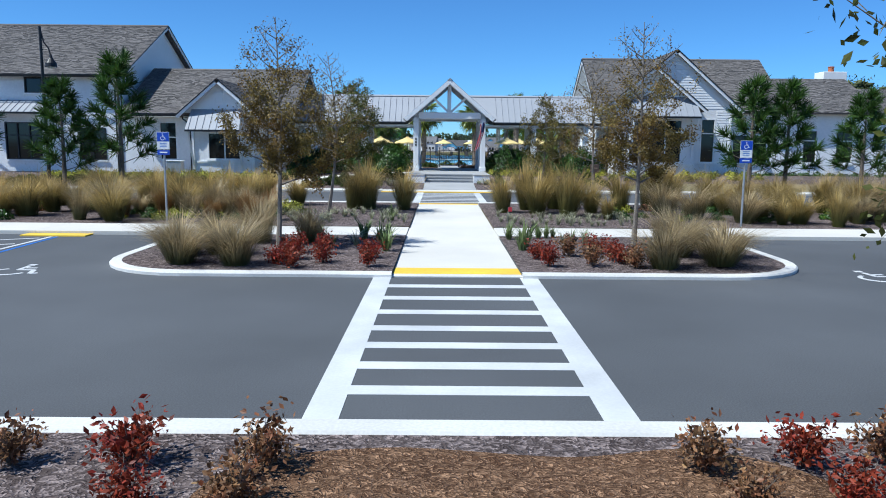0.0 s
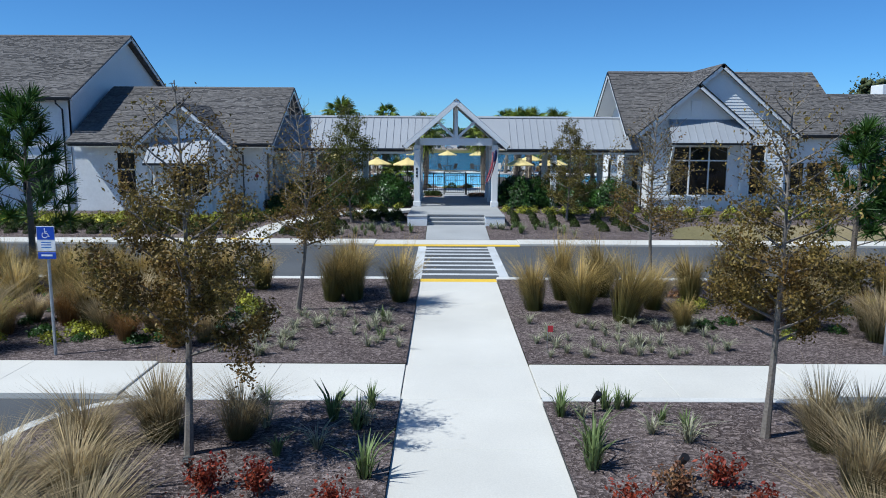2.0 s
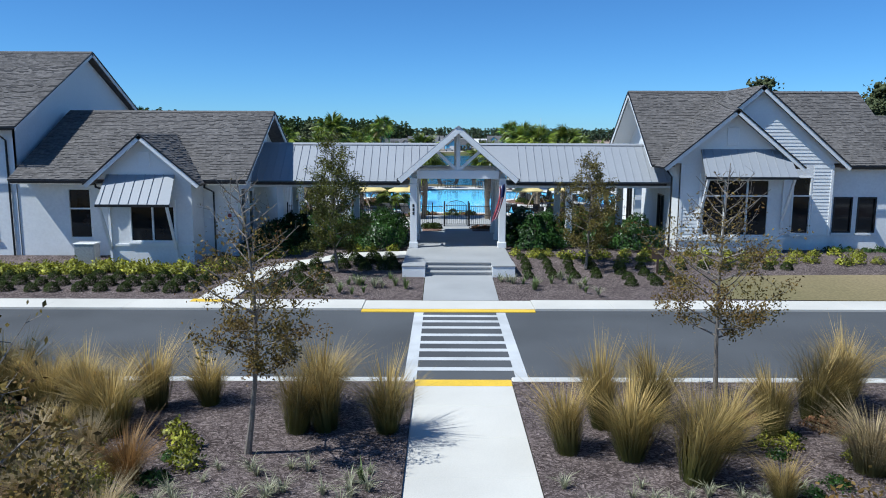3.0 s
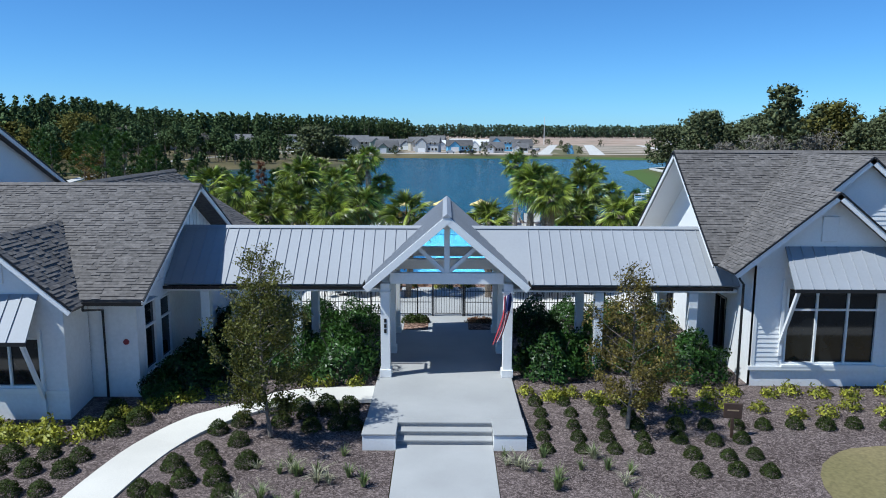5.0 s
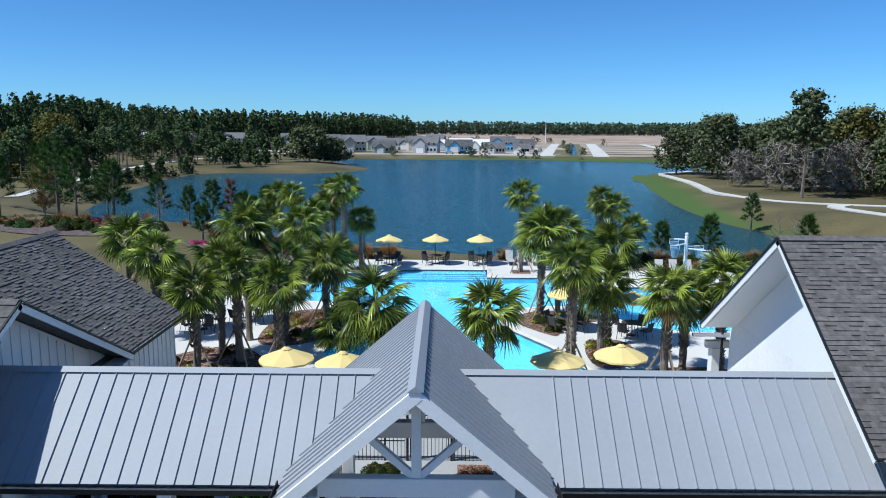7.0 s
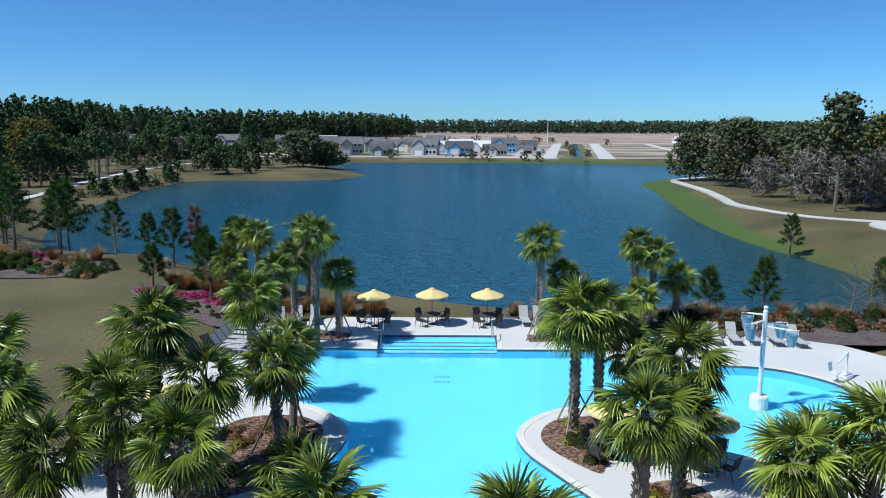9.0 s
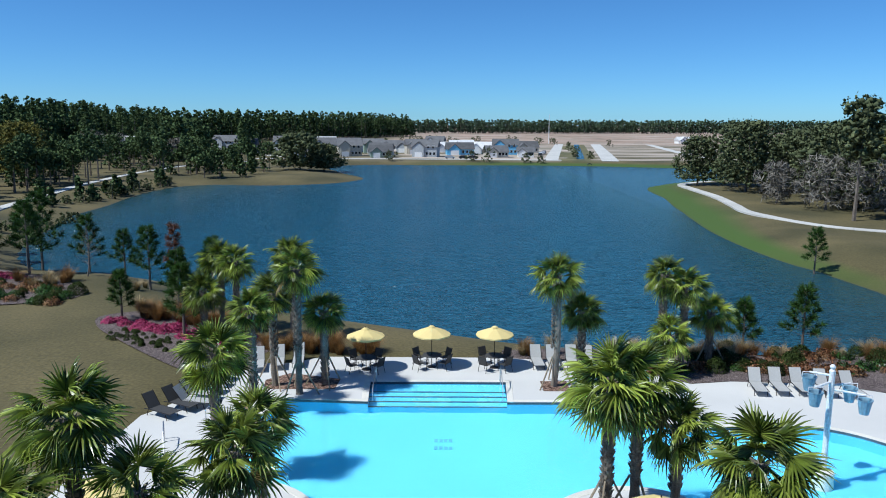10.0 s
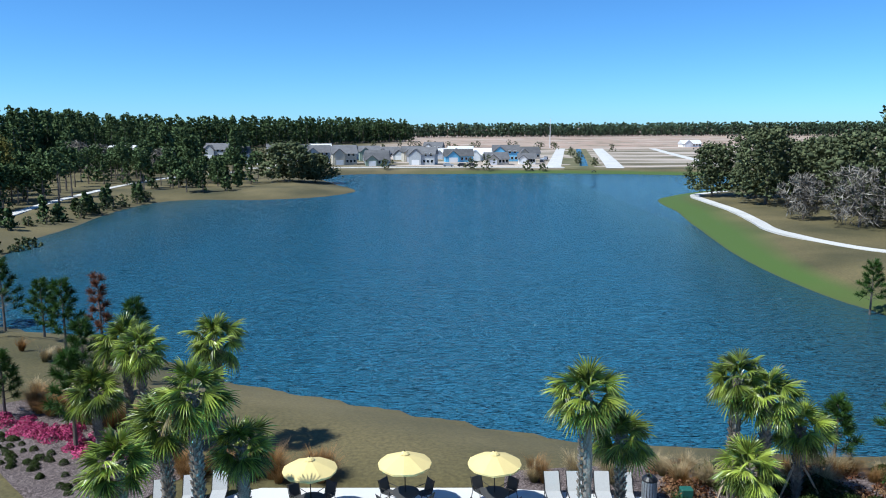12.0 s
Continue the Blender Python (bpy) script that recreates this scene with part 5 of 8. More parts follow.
def palm(at, zc, k, braces=True, scale=1.0):
    rng = np.random.default_rng(500 + k)
    x, y = at
    z0 = DECK_Z - 0.05 if y < 94 else gz(x, y)
    H = zc - z0
    t = thing("palm_tree", "cabbage palm with fan leaves and rough grey-brown trunk", "palm tree", "palms by the pool", (x, y, z0))
    tb = MB()
    lean = rng.normal(size=2) * 0.05
    n = max(4, int(H / 0.22))
    tb.tube([(lean[0] * z * (1 - z / H), lean[1] * z * (1 - z / H), z) for z in np.linspace(0, H, n)], [0.17 * (1.15 if i == 0 else 1) + 0.012 * math.sin(i * 2.1) for i in range(n)], 9)
    z = 0.35 * H if k % 3 else 0.1
    while z < H - 0.05:                           # leaf boots
        for j in range(5):
            az = j * 1.2566 + z * 4.1 + rng.uniform(-0.15, 0.15)
            d = Vector((math.cos(az), math.sin(az), 0))
            s = Vector((-d.y, d.x, 0)) * 0.055
            o = d * 0.16 + Vector((0, 0, z))
            tip = o + d * 0.11 + Vector((0, 0, 0.2))
            tb.add([o - s, o + s, tip + s * 0.7, tip - s * 0.7, o + Vector((0, 0, 0.14)) - s, o + Vector((0, 0, 0.14)) + s], [(0, 1, 2, 3), (4, 3, 2, 5), (0, 3, 4), (1, 5, 2)])
        z += 0.15
    part("trunk", tb, M_PTRUNK, t)
    cm, om = PALM_CROWNS[k % 4]
    for nm, me in (("crown", cm), ("old_leaves", om)):
        ob = part(nm, me, None, t, "hanging yellowed leaves" if nm == "old_leaves" else "")
        ob.matrix_basis = pose(0, 0, H - 0.08, 0, 0, k * 77.0) @ Matrix.Diagonal((scale, scale, scale * rng.uniform(0.9, 1.05), 1))
    if braces:
        for j in range(3):
            az = j * 2.094 + k
            part("brace", MB().beam((math.cos(az) * 0.18, math.sin(az) * 0.18, min(1.7, H * 0.5)), (math.cos(az) * 1.05, math.sin(az) * 1.05, 0.02), 0.05, 0.07), M_STAKE, t, "timber brace")
    return t


PALMS = [(-8.2, 86.9, 5.5, 1), (-7.8, 89.7, 5.6, 1), (-6.3, 88.5, 7.1, 1), (-5.2, 89.9, 4.6, 1), (-13.6, 100.0, 5.5, 0), (-13.9, 97.3, 3.9, 0), (-12.0, 97.9, 5.7, 0), (-8.6, 98.3, 6.0, 0),
         (6.85, 89.8, 6.5, 1), (8.5, 91.3, 4.3, 0), (13.3, 92.9, 6.0, 1), (14.4, 92.6, 5.4, 0), (16.3, 93.7, 3.6, 1), (13.4, 91.6, 2.9, 0),
         (-5.4, 74.2, 4.2, 1), (-7.9, 80.3, 5.4, 0), (-5.2, 76.1, 4.4, 1), (-8.85, 71.2, 6.5, 0), (-6.9, 70.6, 4.8, 0), (-9.6, 69.0, 5.2, 0), (-8.3, 67.3, 4.9, 1),
         (6.65, 76.3, 5.7, 1), (7.7, 76.6, 5.6, 1), (9.0, 76.3, 4.2, 0), (9.3, 70.7, 5.6, 0), (8.5, 68.2, 4.3, 0), (10.5, 64.9, 4.7, 1), (13.2, 66.0, 5.1, 0), (11.8, 66.6, 4.1, 0),
         (-9.75, 65.7, 4.5, 1), (-11.8, 67.0, 5.8, 0), (-14.6, 71.0, 5.9, 0), (-4.0, 70.6, 1.5, 0), (-6.05, 65.6, 4.75, 1), (-1.5, 61.6, 5.0, 0), (2.8, 61.6, 4.7, 0), (6.6, 65.7, 5.7, 1)]
for k, (x, y, zc, br) in enumerate(PALMS):
    palm((x, y), zc, k, br, (1.03 if y < 85 else 0.93) + 0.18 * ((k * 37) % 10) / 10 + (0.16 if (x, y) in ((6.65, 76.3), (7.7, 76.6)) else 0))

# trees of the front
young_tree("young_tree", (-3.75, 17.3, BZ), 5.35, 1.45, 1.6, 23000, M_LF_OAK, 0.028, 1, "young tree with sparse olive-brown leaves in an island", low=2.2)
young_tree("young_tree", (4.72, 18.0, BZ), 5.4, 1.45, 1.6, 18500, M_LF_OAK, 0.028, 2, "young tree with sparse olive-brown leaves in an island", low=2.3)
young_tree("young_tree", (-3.93, 26.2, BZ), 5.6, 1.7, 1.6, 6800, M_LF_OAK, 0.032, 3, "nearly bare young tree with a few brown leaves", low=2.8)
young_tree("young_tree", (5.85, 28.3, BZ), 5.7, 1.7, 1.75, 6800, M_LF_OAK, 0.032, 4, "nearly bare young tree with a few brown leaves", low=2.2)
young_tree("holly_tree", (-4.75, 44.3, 0.3), 6.1, 0.6, 1.95, 17000, M_LF_HOLLY, 0.045, 5, "olive-green holly tree before the breezeway", low=0.9)
young_tree("holly_tree", (6.15, 44.9, 0.35), 5.3, 0.5, 1.75, 12000, M_LF_BRONZE, 0.045, 6, "bronze-green holly tree before the breezeway", low=0.9)
young_tree("oak_tree", (5.35, 5.4, BZ), 6.8, 0.9, 2.9, 9000, M_LF_HOLLY, 0.045, 7, "oak with dark twigs and olive leaves", "round", trunk_r=0.1)
for k, (x, y, h) in enumerate([(-19.0, 32.9 - 3.2, 5.7), (-14.4, 28.6, 4.4), (-12.5, 29.3, 5.4), (13.5, 29.2, 4.6), (12.0, 29.0, 4.7), (16.6, 29.4, 4.3), (-23, 28.5, 5.0), (20.5, 28.6, 4.9), (-15.5, 42.5, 3.4)]):
    if k < 8:
        pine((x, y, BZ), h, 30 + k)
for k, (x, y, h) in enumerate([(-24, 114, 5.2), (-28.5, 119.5, 4.2), (-18.3, 105, 4.4), (-15.7, 98.6, 4.6), (-21.4, 102.5, 3.4), (19.6, 97.0, 3.4), (24.6, 99.6, 4.5), (43.0, 135.0, 5.2), (-33, 122, 5.5), (-40, 124, 6.5), (-17, 109, 5.0), (33, 99, 4.2), (-39.6, 115.6, 8), (-44, 120, 9), (-36.5, 118, 6.5), (-42.5, 131, 8.5), (-50, 131.5, 9.5), (-47, 126, 8), (-55, 137, 9.5), (-58, 143, 8), (-62, 138, 9), (-52, 122, 7.5)]):
    pine((x, y, gz(x, y)), h, 50 + k, radius=h * 0.27)
pine((-22.7, 116.5, gz(-22.7, 116.5)), 6.0, 70, M_LF_BROWN, "young pine with dead rust-brown needles", 0.6, radius=0.8)
for k, (x, y) in enumerate([(29.0, 96.0), (31.2, 97.5), (-31, 117.5)]):
    young_tree("bare_tree", (x, y, gz(x, y)), 4.6, 0.8, 1.3, 60, M_LF_OAK, 0.05, 80 + k, "small leafless grey tree near the lake")

young_tree("maple_tree", (-47.1, 123.0, gz(-47.1, 123.0)), 5.6, 0.7, 2.4, 5200, M_LF_AMBER, 0.09, 91, "small amber-leaved tree near the lake bank", "round")

# grasses
GRASS = [blades(MB(), 1100, np.random.default_rng(k), 1.0, sp, 0.0042, 0.19, 0.9).mesh("grass", None) for k, sp in ((1, 0.8), (2, 0.62), (3, 0.95))]
GRASS_BY = {}


def grass(x, y, h, material, label, k, z=None, wide=1.0):
    key = (material.name, k % 3)
    if key not in GRASS_BY:
        me = GRASS[k % 3].copy()
        me.materials.append(material)
        GRASS_BY[key] = me
    ob = tagged(new("grass_clump", GRASS_BY[key]), label, "ornamental grass", "ornamental grasses")
    ob.matrix_basis = pose(x, y, (BZ if y < 40 else gz(x, y)) if z is None else z, 7 * math.sin(k * 2.3), 7 * math.cos(k * 3.1), k * 53.0) @ Matrix.Diagonal((h * wide * (1 + 0.12 * math.sin(k * 1.7)), h * wide, h * (1 + 0.1 * math.cos(k * 1.3)), 1))
    return ob


for k, (x, y, h, w) in enumerate([(-5.15, 14.7, 1.05, 1.25), (-4.0, 14.6, 1.05, 1.2), (-4.7, 16.0, 1.15, 1.1), (-5.3, 17.4, 1.1, 1.1), (-4.3, 17.9, 1.2, 1.0), (-3.2, 17.9, 1.0, 0.9), (-5.6, 15.8, 1.0, 1.2),
                               (4.45, 14.55, 1.15, 1.2), (5.65, 14.8, 1.1, 1.2), (5.2, 16.2, 1.15, 1.1), (5.4, 17.6, 1.15, 1.0), (6.2, 16.0, 1.0, 1.1), (6.1, 17.8, 1.0, 1.0)]):
    grass(x, y, h * 0.82, M_GR_TAN, "dry tan ornamental grass clump in an island", k, wide=w * 1.3)
for k, (x, y, h) in enumerate([(-6.6, 28.6, 1.3), (-5.45, 28.8, 1.2), (-3.2, 27.3, 1.45), (-2.6, 27.4, 1.4), (-2.9, 28.3, 1.4), (-1.32, 27.3, 1.35), (2.25, 26.3, 1.4), (3.4, 26.0, 1.45), (4.3, 25.1, 1.5), (3.2, 27.6, 1.5), (4.3, 28.0, 1.5), (5.4, 26.5, 1.2),
                            (6.6, 27.1, 1.35), (7.8, 28.0, 1.4), (9.0, 29.0, 1.4), (5.5, 24.2, 0.75), (-8.9, 28.3, 1.4), (-7.9, 28.1, 1.4), (8.4, 28.2, 1.4), (10.2, 28.4, 1.3), (-10.3, 28.9, 1.3)]):
    grass(x, y, h * 1.12, M_GR_GOLD, "golden-green ornamental grass clump on mulch", k + 1, wide=0.85)
rnd = random.Random(5)
k = 0
for side in (-1, 1):
    for i in range(100):
        x = side * rnd.uniform(7.2, 30) + 0.3
        y = rnd.choice((rnd.uniform(22.2, 25.5), rnd.uniform(26, 30)))
        if abs(x) < 9.5 and y < 25 and rnd.random() < 0.6:
            continue
        k += 1
        grass(x, y, rnd.uniform(0.85, 1.45), M_GR_TAN if y < 26 and rnd.random() < 0.5 else M_GR_GOLD, "dry tan ornamental grass clump on mulch", k, wide=rnd.uniform(0.85, 1.2))
for i in range(16):
    grass(rnd.uniform(-10.5, -5.2), rnd.uniform(22.6, 26.0), rnd.uniform(0.6, 0.95), M_GR_TAN if i % 3 else M_GR_RUST, "dry tan ornamental grass clump on mulch", i, wide=1.1)
for i in range(26):          # rust-coloured grasses behind the deck
    grass(rnd.uniform(-10, -3.0), rnd.uniform(95.0, 96.3), rnd.uniform(0.8, 1.2), M_GR_RUST, "rust-brown grass clump behind the deck", i)
for i in range(60):
    x = 5.3 + 34 * rnd.random()
    grass(x, rnd.uniform(94.6, 96.6) if x > 11 else rnd.uniform(94.9, 96), rnd.uniform(0.7, 1.15), M_GR_RUST if rnd.random() < 0.35 else M_GR_TAN, "tan grass clump behind the deck", i)
for i in range(34):
    x = rnd.uniform(-46, -18)
    y = 112 - 0.22 * (x + 18) + rnd.uniform(-3.5, 1.0) - (4 if x > -24 else 0)
    grass(x, y, rnd.uniform(0.8, 1.4), M_GR_RUST if rnd.random() < 0.5 else M_GR_TAN, "tan grass clump above the lake bank", i)


# shrubs
def shrub_mesh(seed, n, leaf, size, flat=0.75, hollow=0.35, up=0.0, lumps=1.0):
    """A rounded shrub of unit radius with loose leaves."""
    rng = np.random.default_rng(seed)
    d = rng.normal(size=(n, 3))
    d[:, 2] = np.abs(d[:, 2])
    d /= np.linalg.norm(d, axis=1)[:, None]
    lump = 1 + lumps * 0.22 * np.sin(d[:, 0] * 5 + seed) * np.cos(d[:, 1] * 4.3 + seed) + lumps * 0.12 * np.sin(d[:, 2] * 9 + d[:, 0] * 7)
    r = (hollow + (1 - hollow) * rng.uniform(0, 1, n) ** 0.45) * lump
    c = d * r[:, None] * [1, 1, flat]
    return soft_leaves(leaves(MB(), c, size, rng, up=up), d * [1, 1, 0.8] + [0, 0, 0.35] + rng.normal(size=(n, 3)) * 0.35, "shrub", leaf)


def twig_shrub(seed, leaf, n=260):
    rng = np.random.default_rng(seed)
    mb = MB()
    st = []
    for i in range(22):
        az, sp = rng.uniform(0, 6.283), rng.uniform(0.1, 0.9)
        e = np.array([math.cos(az) * sp, math.sin(az) * sp, rng.uniform(0.6, 1.25)])
        st.append(e)
    for i in range(n):
        e = st[rng.integers(0, len(st))]
        f = rng.uniform(0.35, 1.05)
        leaves(mb, e * f + rng.normal(size=3) * 0.15, 0.09, rng)
    return mb.mesh("shrub", leaf), [tuple(e) for e in st]


SH = {}


def shrub(kind, x, y, r, z, label, k, category="shrub", group="shrubs"):
    key = (kind, k % 3)
    if key not in SH:
        m, n, size, flat = {"box": (M_LF_BOX, 1500, 0.075, 1.25), "lime": (M_LF_LIME, 300, 0.135, 1.05), "hedge": (M_LF_HEDGE, 5200, 0.05, 1.15), "pink": (M_LF_PINK, 420, 0.11, 0.6), "green": (M_LF_HEDGE, 420, 0.11, 0.7), "dark": (M_LF_RUST, 420, 0.11, 0.75)}[kind]
        SH[key] = shrub_mesh(900 + k % 3 * 7 + len(SH), n, m, size, flat, {"hedge": 0.55, "box": 0.6, "lime": 0.12}.get(kind, 0.3), lumps=0.25 if kind == "box" else 1.0)
    if kind == "hedge":                 # stems under a dense crown
        t = thing("viburnum_bush", label, category, group, pose(x, y, z, 0, 0, k * 61.0) @ Matrix.Diagonal((r, r, r, 1)))
        if "stems" not in SH:
            tb = MB()
            for j in range(9):
                a = j * 2.4
                tb.tube([(0.08 * math.cos(a), 0.08 * math.sin(a), -0.25), (0.25 * math.cos(a), 0.25 * math.sin(a), 0.3), (0.55 * math.cos(a), 0.55 * math.sin(a), 0.75 + 0.1 * (j % 3))], [0.035, 0.025, 0.01], 5, False)
            SH["stems"] = tb.mesh("stem", M_TRUNK)
        part("stem", SH["stems"], None, t)
        part("crown", SH[key], None, t)
        return t
    ob = tagged(new({"pink": "azalea", "hedge": "viburnum_bush", "box": "boxwood", "lime": "lime_shrub", "dark": "red_leaf_shrub"}.get(kind, "shrub"), SH[key]), label, category, group)
    ob.matrix_basis = pose(x, y, z, 0, 0, k * 61.0) @ Matrix.Diagonal((r, r, r, 1))
    return ob


TW = {}


def red_shrub(x, y, h, k, rust=False):
    key = (rust, k % 3)
    if key not in TW:
        TW[key] = twig_shrub(300 + k % 3 + 10 * rust, M_LF_RUST if rust else M_LF_RED, 620 if rust else 620)
        tb = MB()
        for e in TW[key][1]:
            tb.tube([(0, 0, 0), (e[0] * 0.4, e[1] * 0.4, e[2] * 0.55), e], [0.02, 0.014, 0.006], 4, False)
        TW[key] = (TW[key][0], tb.mesh("stems", M_TRUNK))
    t = thing("red_shrub", "low shrub with rust-brown and red winter leaves" if rust else "low shrub with bright red leaves on mulch", "shrub", "red shrubs", pose(x, y, BZ, 0, 0, k * 47.0) @ Matrix.Diagonal((h, h, h, 1)))
    part("stems", TW[key][1], None, t)
    part("leaves", TW[key][0], None, t)
    return t


for k, (x, y) in enumerate([(-3.2, 14.65), (-2.35, 14.9), (-1.42, 14.45), (-1.45, 15.6), (-3.15, 16.2), (-2.45, 16.1), (-3.0, 15.3), (-2.9, 14.25), (2.15, 14.65), (2.07, 15.6), (3.45, 16.4), (3.6, 15.4), (3.7, 15.05)]):
    red_shrub(x, y, 0.33, k)
for k, (x, y) in enumerate([(2.8, 16.0), (3.05, 14.75), (3.88, 14.55)]):
    red_shrub(x, y, 0.36, k, True)
for k, (x, y, h) in enumerate([(-2.28, 5.45, 0.4), (-1.26, 5.4, 0.36), (-1.3, 4.75, 0.36), (-2.02, 4.75, 0.3), (-3.15, 5.4, 0.33), (1.98, 5.4, 0.36), (2.76, 5.5, 0.36), (3.42, 5.55, 0.36), (2.1, 4.8, 0.28), (2.8, 4.8, 0.34), (3.3, 4.7, 0.4), (-3.9, 5.0, 0.36)]):
    red_shrub(x, y, h * 0.86, k, k % 3 > 0)

# tufts of striped and strap leaves
LIRI = [blades(MB(), 55, np.random.default_rng(40 + k), 1.0, 1.1, 0.022, 0.15, 1.1).mesh("tuft", M_LF_LIRI) for k in range(3)]
STRAP = [blades(MB(), 48, np.random.default_rng(60 + k), 1.0, 0.7, 0.03, 0.15, 0.8).mesh("tuft", M_LF_STRAP) for k in range(3)]


def tuft(x, y, h, k, strap=False, z=BZ):
    ob = tagged(new("leaf_tuft", (STRAP if strap else LIRI)[k % 3]), "green strap-leaved tuft on mulch" if strap else "pale striped liriope tuft on mulch", "ground cover", "leaf tufts")
    ob.matrix_basis = pose(x, y, z, 0, 0, k * 71.0) @ Matrix.Diagonal((h, h, h, 1))


rnd = random.Random(8)
for i in range(46):
    tuft(rnd.uniform(-5.2, -1.1), rnd.uniform(22.0, 25.6), rnd.uniform(0.2, 0.34), i)
    tuft(rnd.uniform(1.8, 6.0), rnd.uniform(22.0, 24.9), rnd.uniform(0.2, 0.34), i + 1)
for i in range(9):
    tuft(rnd.uniform(-3.4, -1.1), rnd.uniform(17.2, 19.3), rnd.uniform(0.3, 0.5), i, i % 2 == 0)
    tuft(rnd.uniform(1.8, 3.6), rnd.uniform(17.0, 19.3), rnd.uniform(0.3, 0.5), i, i % 3 != 0)
for x, y, h in ((-1.2, 16.6, 0.62), (1.9, 16.9, 0.62), (2.05, 17.6, 0.6), (-1.9, 18.6, 0.6), (1.75, 18.8, 0.5), (-1.5, 23.3, 0.4), (-1.6, 25.0, 0.4)):
    tuft(x, y, h, int(x * 10), True)
for i in range(34):
    x = rnd.uniform(-4.8, -1.1) if i % 2 else rnd.uniform(2.2, 5.8)
    tuft(x, rnd.uniform(40.2, 43.2), rnd.uniform(0.3, 0.5), i, i % 3 != 0, gz(x, 41.5) + 0.05)

# ---- garden beds before the clubhouse ----
def draped(name, loop, material, label, lift=0.03, step=1.2):
    """A bed that follows the ground."""
    me = fill([loop], 0, name, material)
    bm = bmesh.new()
    bm.from_mesh(me)
    for _ in range(4):
        long = [e for e in bm.edges if e.calc_length() > step * 1.6]
        if long:
            bmesh.ops.subdivide_edges(bm, edges=long, cuts=1)
            bmesh.ops.triangulate(bm, faces=[f for f in bm.faces if len(f.verts) > 3])
    v = np.array([w.co[:2] for w in bm.verts])
    z = land(v[:, 0], v[:, 1])
    for w, h in zip(bm.verts, z):
        w.co.z = h + lift
    bm.to_mesh(me)
    bm.free()
    return tagged(part(name, me, None), label, "planting bed", kind="structure")


PATHL = smooth_loop([(-8.7, 39.7), (-8.55, 41.2), (-7.9, 44.0), (-6.4, 45.9), (-4.5, 46.9), (-1.9, 47.05)], False, 6)
draped("mulch_bed", [(-45, 39.76), (-0.95, 39.76), (-0.95, 43.5), (-1.92, 43.5), (-1.92, 49.4), (-9.7, 49.4), (-9.7, 46.9), (-45, 46.9)], M_MULCH, "brown bark mulch before the clubhouse", 0.03)
lawn_e = smooth_loop([(10.5, 41.0), (11.6, 43.2), (15, 44.0), (30, 44.2), (45, 44.2), (45, 40.0), (30, 39.9), (12, 39.9)], True, 4)
draped("mulch_bed", [(1.95, 39.76), (45, 39.76), (45, 49.5), (11.1, 49.4), (2.92, 49.4), (2.92, 43.5), (1.95, 43.5)], M_MULCH, "brown bark mulch before the clubhouse", 0.03)
draped("lawn", lawn_e[::-1], M_LAWN, "dormant straw-coloured lawn beside the drive", 0.06)
strip = MB()
for i in range(len(PATHL) - 1):
    a, c = Vector(PATHL[i]), Vector(PATHL[i + 1])
    d0 = (Vector(PATHL[min(i + 1, len(PATHL) - 1)]) - Vector(PATHL[max(i - 1, 0)])).normalized()
    d1 = (Vector(PATHL[min(i + 2, len(PATHL) - 1)]) - Vector(PATHL[i])).normalized()
    s0, s1 = Vector((-d0.y, d0.x)) * 0.65, Vector((-d1.y, d1.x)) * 0.65
    za, zc = gz(*a) + 0.07 + 0.12 * max(0, (i - 20) / 10), gz(*c) + 0.07 + 0.12 * max(0, (i - 19) / 10)
    q = [(*(a - s0), za), (*(c - s1), zc), (*(c + s1), zc), (*(a + s0), za)]
    strip.prism(q, (0, 0, -0.12))
solid("path", strip, M_CONC, "curved pale concrete path to the entrance platform", "path", "structure")
solid("warning_strip", MB().box(-9.5, 39.3, 0.0, -8.0, 39.74, 0.095), M_YELL, "yellow tactile warning strip at the path", "warning strip", "structure")

rnd = random.Random(21)
k = 0
# rows of clipped shrubs along the path and before the walls
for x, y in [(-6.4, 43.3), (-6.45, 41.6), (-7.0, 42.4), (-5.6, 43.9), (-6.0, 42.6), (-5.0, 42.6), (-5.6, 41.7), (-4.6, 45.1), (-3.9, 45.6), (-3.2, 45.8), (-2.5, 45.7), (-3.6, 44.8), (-2.8, 44.9), (-2.3, 44.9), (-6.8, 40.8), (-5.2, 40.9), (-7.4, 41.1)]:
    k += 1
    shrub("box", x, y, rnd.uniform(0.30, 0.37), gz(x, y) + 0.02, "small rounded dark green shrub on mulch", k)
for x, y in [(-9.45, 44.5), (-9.1, 45.25), (-9.9, 45.2), (-10.4, 44.6), (-10.1, 45.9), (-6.43, 44.63), (-5.82, 45.12), (-4.96, 46.0), (-4.18, 46.19), (-3.36, 46.2), (-2.62, 46.21)]:
    k += 1
    shrub("box", x, y, rnd.uniform(0.32, 0.4), gz(x, y) + 0.02, "small rounded dark green shrub on mulch", k)
for x, y in [(-9.63, 45.5), (-9.0, 45.9), (-8.76, 46.1), (-7.92, 46.8), (-8.3, 46.6), (-7.2, 47.3), (-4.3, 48.0), (-3.6, 47.9), (-2.6, 47.9)]:
    k += 1
    shrub("lime", x, y, rnd.uniform(0.32, 0.42), gz(x, y) + 0.05, "yellow-green shrub before a white wall", k)
for r in range(3):
    for i in range(16):
        x, y = -9.9 - i * 0.92 + rnd.uniform(-0.1, 0.1), 41.0 + r * 1.0 + rnd.uniform(-0.1, 0.1)
        k += 1
        shrub("box", x, y, rnd.uniform(0.28, 0.35), gz(x, y) + 0.02, "small rounded dark green shrub on mulch", k)
